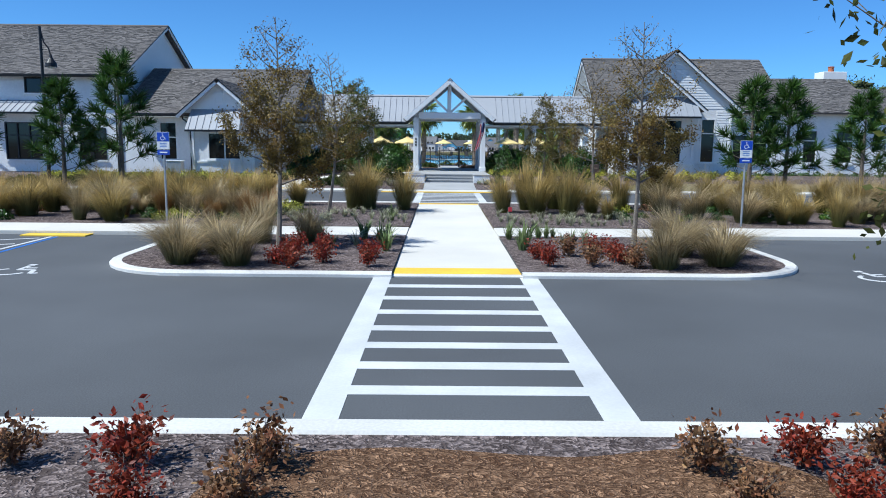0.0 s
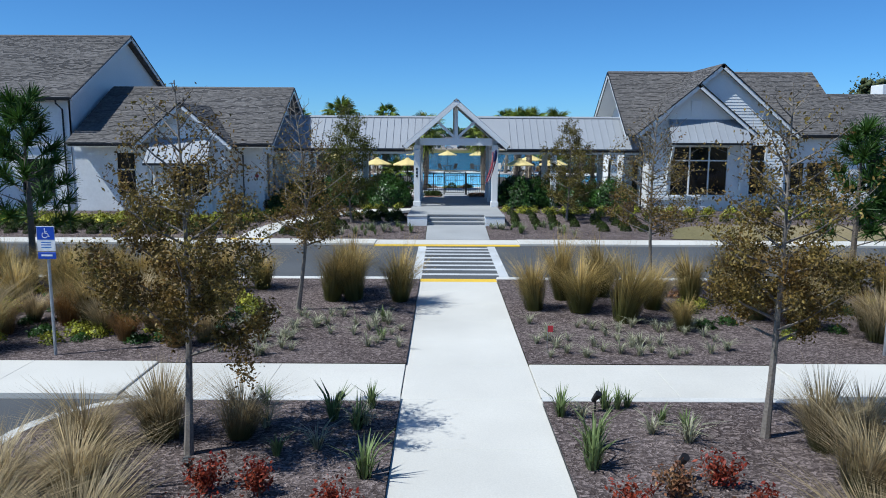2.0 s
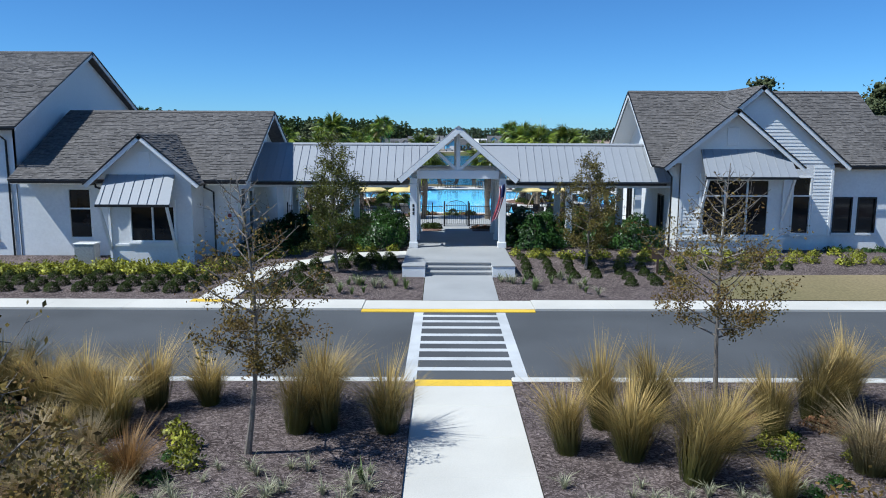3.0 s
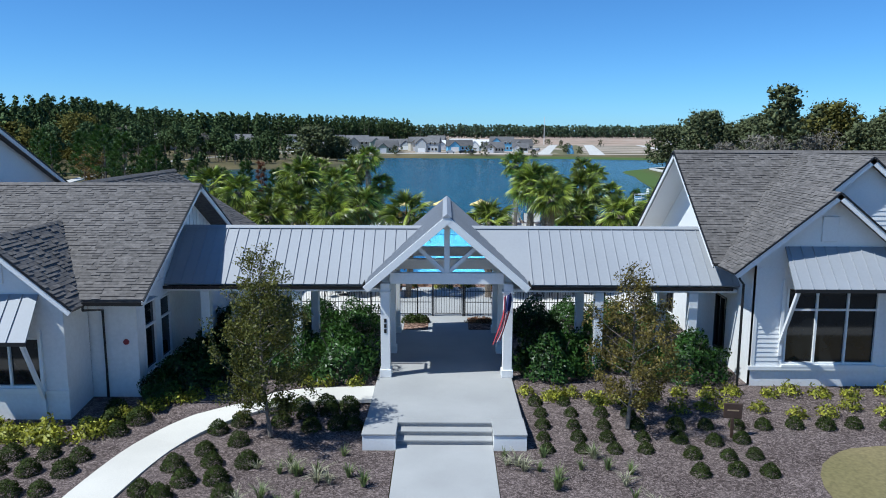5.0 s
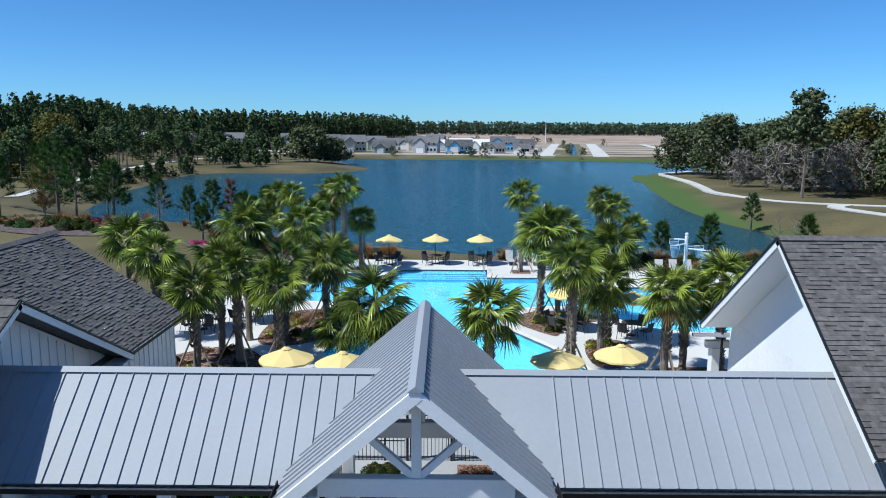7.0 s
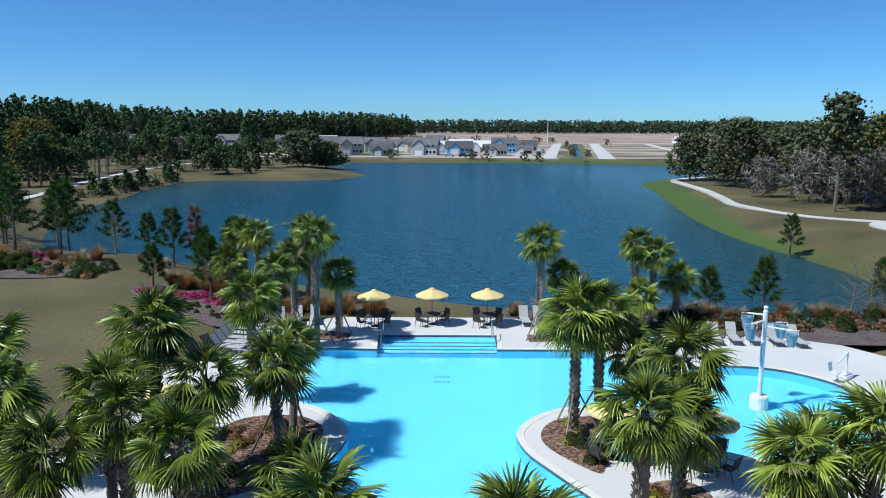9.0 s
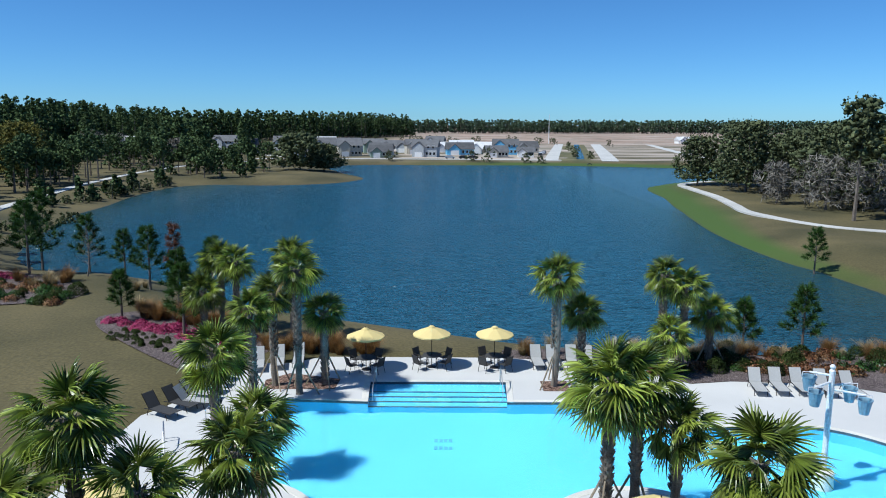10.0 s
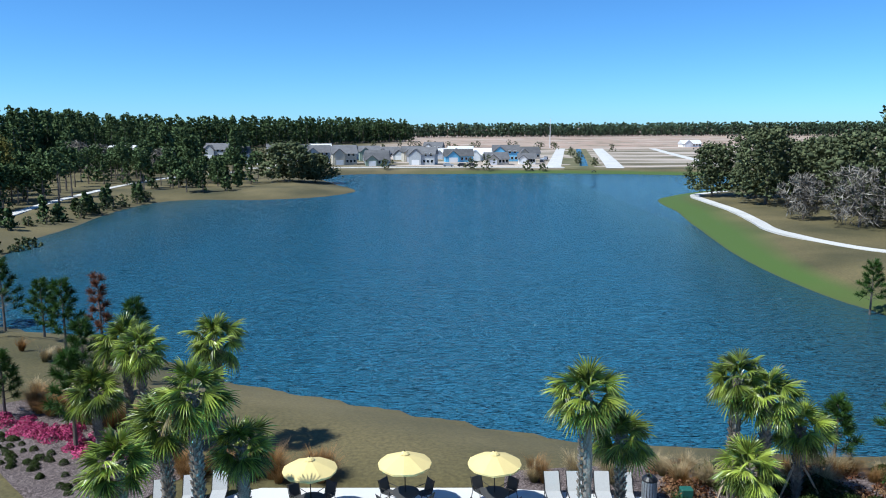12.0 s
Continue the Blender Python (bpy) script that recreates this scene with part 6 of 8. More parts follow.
for i in range(52):
    x, y = -9.8 - i * 0.26 - rnd.uniform(0, 0.3), 44.1 + rnd.uniform(-0.35, 0.5)
    if x < -10.9 or i < 2:
        k += 1
        shrub("lime", x, y, rnd.uniform(0.38, 0.52), gz(x, y) + 0.05, "yellow-green shrub before a white wall", k)
for c in range(4):
    for r in range(5):
        x, y = 3.55 + c * 0.95, 43.5 + r * 0.76
        k += 1
        shrub("box", x + rnd.uniform(-0.08, 0.08), y, rnd.uniform(0.22, 0.26), gz(x, y) + 0.02, "small rounded dark green shrub on mulch", k)
for c in range(9):
    for r in range(4):
        x, y = 7.6 + c * 0.95 + rnd.uniform(-0.1, 0.1), 42.2 + r * 0.95 + rnd.uniform(-0.1, 0.1)
        if not (x > 10.3 and y < 44.3):
            k += 1
            shrub("box", x, y, rnd.uniform(0.25, 0.30), gz(x, y) + 0.02, "small rounded dark green shrub on mulch", k)
for i in range(34):
    x = 3.4 + i * 0.5 + rnd.uniform(-0.2, 0.2)
    y = 46.9 + rnd.uniform(-0.3, 0.5) + (0.0 if x < 8 else (-0.9 if i % 2 else 0.3))
    k += 1
    shrub("lime", x, y, rnd.uniform(0.3, 0.42), gz(x, y) + 0.05, "yellow-green shrub before the breezeway", k)
for i in range(14):
    x = 19 + i * 0.8
    k += 1
    shrub("green", x, 48.5 + rnd.uniform(-0.2, 0.2), rnd.uniform(0.4, 0.6), 0.5, "dark green shrub before a white wall", k)
for x, y, r in ((-3.2, 49.2, 1.35), (-4.9, 49.6, 1.2), (-6.3, 49.4, 1.25), (-7.8, 49.3, 1.2), (-8.5, 48.0, 1.05), (-8.3, 50.6, 1.1), (-7.0, 50.6, 1.2), (-9.0, 46.9, 0.7), (4.4, 49.2, 1.35), (5.7, 50.1, 1.15), (9.3, 49.0, 1.3), (7.6, 49.6, 1.0)):
    k += 1
    shrub("hedge", x, y, r, gz(x, y) + 0.15, "large glossy dark green viburnum beside the breezeway", k)
for x, y, r in ((-3.4, 55.2, 1.1), (-5.2, 55.6, 1.1), (-7.0, 55.8, 1.2), (-8.8, 55.6, 1.0), (4.3, 55.2, 1.2), (6.0, 55.7, 1.1), (7.8, 55.6, 1.1), (9.8, 55.7, 1.0)):
    k += 1
    shrub("hedge", x, y, r, 0.6, "large dark green shrub behind the breezeway", k)
# low shrubs in the beds of the drive
for i in range(70):
    x = rnd.choice((-1, 1)) * rnd.uniform(6.0, 24) + 0.3
    y = rnd.uniform(22.6, 29.5)
    k += 1
    shrub(rnd.choice(("green", "lime", "green", "dark")), x, y, rnd.uniform(0.25, 0.42), BZ, "low green shrub among grasses", k)
for i in range(50):
    x, y = (-4.3 - rnd.random() * 6, 22.8 + rnd.random() * 4.2) if i % 3 else (6.0 + rnd.random() * 6, 23.5 + rnd.random() * 4)
    k += 1
    shrub(rnd.choice(("lime", "green", "green")), x, y, rnd.uniform(0.18, 0.3), BZ, "low green shrub on mulch", k)
for x, y in ((-5.2, 26.4), (-5.6, 27.0), (-6.2, 25.3), (-7.0, 26.2), (-4.9, 25.6), (-7.6, 25.0), (-6.0, 24.4), (-8.3, 26.2)):
    k += 1
    shrub("lime", x, y, 0.34, BZ, "yellow-green shrub on mulch", k)

# azalea bed at the lawn
AZ = smooth_loop([(-23.4, 103.4), (-22.2, 100.6), (-19.6, 97.8), (-15.6, 93.9), (-13.2, 92.0), (-11.4, 92.4), (-10.2, 94.2), (-9.6, 96.6), (-13, 99.5), (-17.6, 103.6), (-21, 105)], True, 4)
draped("mulch_bed", AZ, M_MULCH, "brown mulch bed with azaleas beside the lawn", 0.06)
for i in range(44):
    u = rnd.random()
    x, y = -22.6 + 11.5 * u + rnd.uniform(-0.5, 0.5), 102.4 - 5.2 * u + rnd.uniform(-0.8, 0.9)
    k += 1
    shrub("pink", x, y, rnd.uniform(0.4, 0.62), gz(x, y) + 0.05, "azalea bush covered in bright pink flowers", k, "azalea", "azaleas")
for i in range(60):
    u = rnd.random()
    x, y = -20.6 + 9.0 * u + rnd.uniform(-0.4, 0.4), 99.4 - 5.8 * u + rnd.uniform(-1.0, 0.9)
    k += 1
    shrub("box", x, y, rnd.uniform(0.15, 0.22), gz(x, y) + 0.05, "small rounded dark green shrub on mulch", k)
for i in range(26):
    u = rnd.random()
    x, y = -22 + 11 * u + rnd.uniform(-0.5, 0.5), 104.2 - 4.6 * u + rnd.uniform(-0.6, 0.9)
    grass(x, y, rnd.uniform(0.9, 1.4), M_GR_RUST, "brown grass clump behind the azaleas", i)
draped("mulch_bed", smooth_loop([(-50, 118), (-47, 112), (-42, 108), (-34, 106.5), (-28, 109), (-30, 113.5), (-37, 118.5), (-44, 121)], True, 4), M_MULCH, "brown mulch bed above the lake bank", 0.06)
for i in range(20):
    x = rnd.uniform(-43, -36.5)
    y = 116.4 + rnd.uniform(-1.0, 1.2) - 0.1 * (x + 40)
    k += 1
    shrub("pink", x, y, rnd.uniform(0.45, 0.65), gz(x, y) + 0.05, "azalea bush covered in bright pink flowers", k, "azalea", "azaleas")
for i in range(90):
    u = rnd.random()
    x, y = -49 + 21 * u + rnd.uniform(-0.6, 0.6), 116 - 7.5 * u + rnd.uniform(-2.4, 2.4)
    k += 1
    shrub(rnd.choice(("dark", "green", "box", "green", "box")), x, y, rnd.uniform(0.4, 0.85), gz(x, y) + 0.05, "brown-green scrub bush above the lake bank", k)

# planted islands of the pool
def island(loop, label):
    tagged(part("chip_bed", fill([loop], DECK_Z + 0.015, "chip_bed", M_CHIP), None), label, "planting bed", kind="structure")


BEDS = [smooth_loop([(-7.9, 77.0), (-5.6, 77.7), (-4.1, 76.6), (-3.9, 74.6), (-4.7, 72.2), (-6.3, 70.4), (-8.2, 70.6), (-8.6, 73.5)][::-1]),
        smooth_loop([(5.3, 74.6), (5.4, 76.4), (6.6, 77.6), (8.6, 77.5), (9.9, 76.6), (9.8, 75.4), (8.0, 74.6), (7.3, 72.8), (6.8, 72.4)][::-1]),
        smooth_loop([(8.0, 69.4), (8.6, 71.5), (10.1, 71.6), (10.5, 70.0), (9.4, 67.4), (8.2, 67.3)][::-1]),
        [(-8.9, 86.2), (-7.6, 86.25), (-7.6, 87.7), (-8.9, 87.7)], [(-8.3, 89.1), (-4.6, 89.2), (-4.5, 90.7), (-7.4, 91.6), (-8.5, 90.5)], [(6.2, 89.0), (7.6, 89.0), (7.6, 90.5), (6.2, 90.5)],
        smooth_loop([(-10.9, 64.4), (-8.6, 64.6), (-7.2, 67.4), (-8.9, 70.0), (-10.6, 69.6), (-12.6, 67.2)][::-1]), smooth_loop([(-3.4, 63.2), (3.6, 63.2), (3.4, 65.2), (-3.2, 65.4)][::-1]),
        smooth_loop([(9.4, 63.6), (14.0, 64.0), (14.2, 67.0), (11.2, 67.2), (9.3, 65.6)][::-1])]
for lp in BEDS:
    island(lp, "reddish bark chips round the palms on the pool deck")
for i in range(150):
    lp = BEDS[rnd.choice((0, 0, 0, 1, 1, 2, 6, 7, 8))]
    a, c = rnd.choice(lp), (sum(p[0] for p in lp) / len(lp), sum(p[1] for p in lp) / len(lp))
    f = rnd.uniform(0.25, 0.85)
    k += 1
    shrub(rnd.choice(("box", "dark", "lime")), a[0] * f + c[0] * (1 - f), a[1] * f + c[1] * (1 - f), rnd.uniform(0.2, 0.36), DECK_Z + 0.02, "low shrub on bark chips under palms", k)
# plants behind the loungers
draped("mulch_bed", [(4.4, 94.45), (10.7, 93.6), (12.7, 91.5), (14.2, 90.3), (16.5, 90.65), (21.5, 90.3), (24.6, 88.7), (40, 88), (40, 97), (12, 97), (4.6, 96)], M_MULCH, "brown mulch behind the pool deck", 0.05)
for i in range(150):
    x = rnd.uniform(11, 36)
    y = rnd.uniform(91.8, 96.4)
    k += 1
    shrub(rnd.choice(("dark", "green", "dark", "box")), x, y, rnd.uniform(0.4, 0.75), gz(x, y) + 0.05, "low dark reddish shrub behind the pool deck", k)

# ---- pool furniture ----
M_CANOPY = mat("canopy_fabric", (0.74, 0.58, 0.24), 0.85, var=0.06, scale=1, fine=40, bump=0.1, fine_var=0.05)
M_SLING = mat("sling_fabric", (0.42, 0.41, 0.39), 0.85, var=0.06, scale=1, fine=60, bump=0.1)
M_DARKSL = mat("dark_sling", (0.05, 0.048, 0.047), 0.8, var=0.1, fine=60, bump=0.1)
M_FRAME = mat("bronze_frame", (0.035, 0.03, 0.028), 0.45, 0.6, fine=20, bump=0)
M_ALU = mat("steel", (0.6, 0.6, 0.6), 0.3, 0.9, fine=20, bump=0)
M_GALV = mat("galvanised", (0.42, 0.43, 0.44), 0.5, 0.7, fine=14, bump=0.05)
M_WPLA = mat("white_plastic", (0.78, 0.78, 0.78), 0.35, fine=10, bump=0)
M_BUCK = mat("blue_bucket", (0.20, 0.33, 0.42), 0.4, fine=8, bump=0)
M_BROWN = mat("brown_sign", (0.06, 0.035, 0.025), 0.6, fine=10)
M_REDC = mat("red_cloth", (0.45, 0.03, 0.04), 0.8, fine=30)
M_NAVY = mat("navy_cloth", (0.02, 0.03, 0.12), 0.8, fine=30)


def umbrella(x, y, turn, rim=2.62):
    t = thing("patio_umbrella", "pale yellow octagonal patio umbrella over a round table", "umbrella", "yellow umbrellas", pose(x, y, DECK_Z, 0, 0, turn))
    part("pole", MB().tube([(0, 0, 0), (0, 0, 2.36)], 0.022, 8), M_FRAME, t)
    part("base", MB().lathe([(0.0, 0.09), (0.05, 0.09), (0.24, 0.05), (0.26, 0.0)], 14), M_FRAME, t)
    z1, z0, R = 2.38, 1.96, 1.06
    mb = MB()
    n = 8
    for i in range(n):
        a0, a1 = 2 * math.pi * i / n, 2 * math.pi * (i + 1) / n
        am = (a0 + a1) / 2
        rows = []
        for f in (0.12, 0.45, 0.75, 1.0):
            z = z1 + (z0 - z1) * f ** 1.1
            rows.append([(R * f * math.cos(a), R * f * math.sin(a), z - s) for a, s in ((a0, 0), (am, 0.03 * f), (a1, 0))])
        for j in range(3):
            for q in range(2):
                r = [rows[j][q], rows[j][q + 1], rows[j + 1][q + 1], rows[j + 1][q]]
                mb.quad(*r)
        p, m_, q = rows[3]
        mb.quad(p, m_, (m_[0], m_[1], m_[2] - 0.07), (p[0], p[1], p[2] - 0.07))
        mb.quad(m_, q, (q[0], q[1], q[2] - 0.07), (m_[0], m_[1], m_[2] - 0.07))
    can = part("canopy", mb, M_CANOPY, t)
    part("vent", MB().lathe([(0.2, z1 - 0.04), (0.1, z1 + 0.03), (0.0, z1 + 0.05)], 8), M_CANOPY, can)
    part("finial", MB().lathe([(0.018, z1 + 0.03), (0.025, z1 + 0.08), (0.0, z1 + 0.13)], 8), M_FRAME, can)
    for i in range(8):
        a = 2 * math.pi * i / 8
        part("rib", MB().beam((0.02, 0, z1 - 0.03), (R * 0.98 * math.cos(a), R * 0.98 * math.sin(a), z0 - 0.015), 0.012, 0.014), M_FRAME, can)
    return t


def patio_table(x, y):
    t = thing("round_table", "dark round metal patio table", "table", "patio tables", (x, y, DECK_Z))
    part("tabletop", MB().lathe([(0.0, 0.72), (0.54, 0.72), (0.55, 0.70), (0.53, 0.685), (0.0, 0.685)], 20), M_DARKSL, t)
    for i in range(4):
        a = math.pi / 4 + i * math.pi / 2
        part("leg", MB().tube([(0.42 * math.cos(a), 0.42 * math.sin(a), 0.0), (0.3 * math.cos(a), 0.3 * math.sin(a), 0.35), (0.4 * math.cos(a), 0.4 * math.sin(a), 0.69)], 0.018, 6), M_FRAME, t)


def chair_proto():
    t = thing("patio_chair", "dark sling patio chair beside a round table", "chair", "patio chairs")
    part("seat", MB().beam((0, -0.24, 0.43), (0, 0.22, 0.40), 0.46, 0.025), M_DARKSL, t)
    part("backrest", MB().beam((0, 0.22, 0.42), (0, 0.36, 0.92), 0.46, 0.025, (0, 1, 0)), M_DARKSL, t)
    for sx in (-0.26, 0.26):
        part("arm_frame", MB().tube([(sx, -0.28, 0.0), (sx, -0.25, 0.62), (sx, 0.22, 0.64), (sx, 0.30, 0.6)], 0.016, 6), M_FRAME, t)
        part("leg", MB().tube([(sx, 0.34, 0.0), (sx, 0.22, 0.42), (sx, 0.38, 0.95)], 0.016, 6), M_FRAME, t)
    return t


CHAIR = None
for k, (x, y, full) in enumerate([(0.36, 92.8, 1), (3.9, 92.75, 1), (-3.3, 92.3, 1), (-11.9, 73.2, 1), (-9.9, 74.9, 1), (7.7, 73.6, 1), (11.0, 72.6, 1), (-5.0, 62.2, 1), (-2.75, 61.7, 0), (5.5, 62.2, 1), (8.1, 62.9, 1)]):
    umbrella(x, y, 17 * k)
    if full:
        patio_table(x + 0.02, y)
        for j in range(4):
            a = 0.6 + j * math.pi / 2 + 0.1 * ((k * 7 + j * 3) % 5)
            m = pose(x + 0.86 * math.cos(a), y + 0.86 * math.sin(a), DECK_Z, 0, 0, math.degrees(a) - 90)
            if CHAIR is None:
                CHAIR = chair_proto()
                CHAIR.matrix_basis = m
            else:
                copy_thing(CHAIR, m)


def lounger_proto(sling, label):
    t = thing("sun_lounger", label, "sun lounger", "sun loungers")
    part("seat", MB().beam((0, -1.15, 0.33), (0, 0.25, 0.33), 0.6, 0.03), sling, t)
    part("backrest", MB().beam((0, 0.25, 0.34), (0, 0.72, 0.98), 0.6, 0.03, (0, 1, 0)), sling, t)
    for sx in (-0.32, 0.32):
        part("side_rail", MB().tube([(sx, -1.2, 0.33), (sx, 0.3, 0.33), (sx, 0.6, 0.30)], 0.02, 6), M_FRAME, t)
        part("back_rail", MB().tube([(sx, 0.25, 0.34), (sx, 0.74, 1.0)], 0.018, 6), M_FRAME, t)
        part("leg", MB().tube([(sx, -0.85, 0.33), (sx, -0.95, 0.0)], 0.018, 6), M_FRAME, t)
        part("leg", MB().tube([(sx, 0.3, 0.33), (sx, 0.42, 0.0)], 0.018, 6), M_FRAME, t)
    return t


LNG = lounger_proto(M_SLING, "pale grey sling sun lounger on the pool deck")
spots = [(17.3, 89.4, -8), (18.4, 89.45, -6), (19.5, 89.4, -4), (20.7, 89.2, -2), (21.9, 88.9, 0), (6.35, 93.3, 2), (7.25, 93.3, 0), (8.35, 93.3, -3), (9.25, 93.2, -4), (-9.4, 92.7, 12), (-8.35, 93.1, 10), (-7.3, 93.5, 8), (-3.7, 63.6, 150), (-2.6, 63.4, 160), (4.0, 63.6, 200)]
spots += [(-11.3, 85.9 + i * 0.95, 78) for i in range(1, 7)]
LNG.matrix_basis = pose(*spots[0][:2], DECK_Z, 0, 0, spots[0][2])
for x, y, a in spots[1:]:
    copy_thing(LNG, pose(x, y, DECK_Z, 0, 0, a))
DLN = lounger_proto(M_DARKSL, "dark sling sun lounger beside the lawn")
DLN.matrix_basis = pose(-12.4, 85.7, DECK_Z, 0, 0, 60)
copy_thing(DLN, pose(-11.8, 86.6, DECK_Z, 0, 0, 62))

# play feature with tipping buckets
sp = thing("bucket_play_feature", "white pole with arms and blue tipping buckets in the pool", "water feature", at=(16.15, 80.2, 0))
part("base", MB().lathe([(0.0, 0.72), (0.38, 0.72), (0.42, 0.66), (0.42, -0.75)], 18), M_COPE, sp)
part("pole", MB().tube([(0, 0, 0.7), (0, 0, 4.85)], 0.11, 12), M_WPLA, sp)
part("finial", MB().lathe([(0.12, 4.83), (0.07, 4.9), (0.11, 5.0), (0.07, 5.08), (0.0, 5.1)], 12), M_WPLA, sp)
for ax, ay, z in ((-0.85, -0.5, 4.35), (-0.6, 0.55, 4.6), (0.95, 0.35, 4.2), (1.05, -0.55, 4.05)):
    arm = part("arm", MB().tube([(0, 0, z + 0.05), (ax, ay, z)], 0.045, 8), M_WPLA, sp)
    bk = part("bucket", MB().lathe([(0.0, z - 0.75), (0.17, z - 0.75), (0.27, z - 0.2), (0.29, z - 0.2), (0.29, z - 0.16), (0.25, z - 0.18), (0.16, z - 0.7)], 14, (ax, ay, 0)), M_BUCK, sp, "blue-grey bucket")
    part("hoop", MB().tube([(ax - 0.28, ay, z - 0.3), (ax - 0.28, ay, z), (ax + 0.28, ay, z), (ax + 0.28, ay, z - 0.3)], 0.02, 6), M_WPLA, bk)
# pool lift
pl = thing("pool_lift", "white pool lift chair beside the water", "pool lift", at=pose(21.6, 82.9, DECK_Z, 0, 0, 40))
part("base", MB().box(-0.45, -0.3, 0, 0.45, 0.3, 0.22, 0.03), M_WPLA, pl)
part("mast", MB().tube([(0.2, 0, 0.2), (0.2, 0, 1.35)], 0.06, 8), M_WPLA, pl)
part("arm", MB().tube([(0.2, 0, 1.3), (-0.9, 0, 1.0)], 0.05, 8), M_WPLA, pl)
st_ = part("seat", MB().beam((-1.1, -0.2, 0.55), (-1.1, 0.25, 0.55), 0.45, 0.05), M_WPLA, pl)
part("backrest", MB().beam((-1.1, 0.25, 0.55), (-1.1, 0.33, 1.0), 0.45, 0.05, (0, 1, 0)), M_WPLA, st_)
# handrails
for x, y, a in ((-2.55, 88.9, 0), (4.05, 88.9, 0), (-8.3, 84.6, 90), (-10.6, 81.6, 20)):
    hr = thing("handrail", "polished steel pool handrail", "handrail", "pool handrails", pose(x, y, 0, 0, 0, a))
    part("rail", MB().tube([(0, 1.5, 0.6), (0, 1.5, 1.35), (0, 1.35, 1.5), (0, 0.4, 1.42), (0, -0.6, 0.85), (0, -0.7, 0.1)], 0.025, 8), M_ALU, hr)
    part("rail", MB().tube([(0, 1.2, 0.6), (0, 1.2, 1.5)], 0.02, 8), M_ALU, hr)
# litter bin and small box
tb_ = thing("litter_bin", "grey slatted litter bin with black lid", "litter bin", at=(10.25, 93.5, DECK_Z))
for i in range(16):
    a = 2 * math.pi * i / 16
    part("slat", MB().beam((0.29 * math.cos(a), 0.29 * math.sin(a), 0.05), (0.29 * math.cos(a), 0.29 * math.sin(a), 0.85), 0.09, 0.02, (math.cos(a), math.sin(a), 0)), M_GALV, tb_)
part("liner", MB().lathe([(0.0, 0.04), (0.27, 0.04), (0.27, 0.84)], 14), M_BLACK, tb_)
part("lid", MB().lathe([(0.32, 0.84), (0.32, 0.9), (0.2, 1.02), (0.12, 1.02), (0.1, 0.9)], 16), M_BLACK, tb_)
solid("utility_box", MB().box(11.55, 93.4, gz(11.8, 93.6), 12.05, 93.8, gz(11.8, 93.6) + 0.5, 0.04), mat("green_box", (0.02, 0.11, 0.08), 0.5, fine=10), "dark green utility box on mulch", "utility box")
# drain grilles on the pool floor
M_DRAIN = mat("drain_plastic", (0.10, 0.34, 0.46), 0.6, fine=10)
for dy in (0.0, 0.75):
    dg = thing("drain_grille", "blue-grey square drain grille on the pool floor", "drain", "pool drains", (1.06, 83.6 + dy, -0.74))
    for i in range(4):
        part("bar", MB().box(-0.42 + i * 0.22, -0.16, 0, -0.26 + i * 0.22, 0.16, 0.02), M_DRAIN, dg)

# ---- fence and gate behind the porch ----
FENCE = MB().box(-0.009, -0.009, 0.0, 0.009, 0.009, 1.36).mesh("picket", M_BLACK)


def fence(x0, x1, y, z):
    f = thing("metal_fence", "black metal picket fence behind the breezeway", "fence", "pool fence")
    for zz in (0.15, 0.72, 1.25):
        part("rail", MB().box(x0, y - 0.014, z + zz, x1, y + 0.014, z + zz + 0.03), M_BLACK, f)
    n = int((x1 - x0) / 0.125)
    for i in range(n + 1):
        ob = part("picket", FENCE, None, f)
        ob.location = (x0 + (x1 - x0) * i / n, y, z)
    for i in range(int((x1 - x0) / 2.2) + 1):
        x = min(x1, x0 + i * 2.2)
        part("post", MB().box(x - 0.03, y - 0.03, z - 0.2, x + 0.03, y + 0.03, z + 1.5), M_BLACK, f)


fence(-9.6, -0.15, 57.4, 0.66)
fence(1.45, 11.1, 57.4, 0.66)
g = thing("metal_gate", "black metal gate with arched top", "gate", at=(0.65, 57.4, PZ))
for sx in (-0.72, 0.72):
    part("post", MB().box(sx - 0.04, -0.04, 0, sx + 0.04, 0.04, 1.55), M_BLACK, g)
part("gate_frame", MB().tube([(-0.62, 0, 0.1), (-0.62, 0, 1.3), (-0.35, 0, 1.5), (0, 0, 1.57), (0.35, 0, 1.5), (0.62, 0, 1.3), (0.62, 0, 0.1)], 0.022, 6), M_BLACK, g)
for zz in (0.12, 0.95, 1.25):
    part("rail", MB().box(-0.62, -0.014, zz, 0.62, 0.014, zz + 0.03), M_BLACK, g)
for i in range(10):
    x = -0.55 + i * 0.1222
    part("bar", MB().box(x - 0.009, -0.009, 0.12, x + 0.009, 0.009, 1.5 - 0.5 * (x / 0.62) ** 2 * 0.5), M_BLACK, g)
# planting beside the gate
for sx in (-1, 1):
    lp = [(0.65 + sx * 0.9, 54.9), (0.65 + sx * 2.0, 54.9), (0.65 + sx * 2.0, 57.1), (0.65 + sx * 0.9, 57.1)]
    tagged(part("chip_bed", fill([lp if sx > 0 else lp[::-1]], PZ + 0.012, "chip_bed", M_CHIP), None), "reddish bark chips beside the gate", "planting bed", kind="structure")
    for i in range(5):
        shrub("box" if sx < 0 else "dark", 0.65 + sx * (1.1 + 0.2 * i), 56.2 + 0.3 * (i % 2), 0.28, PZ, "low shrub beside the gate", i)

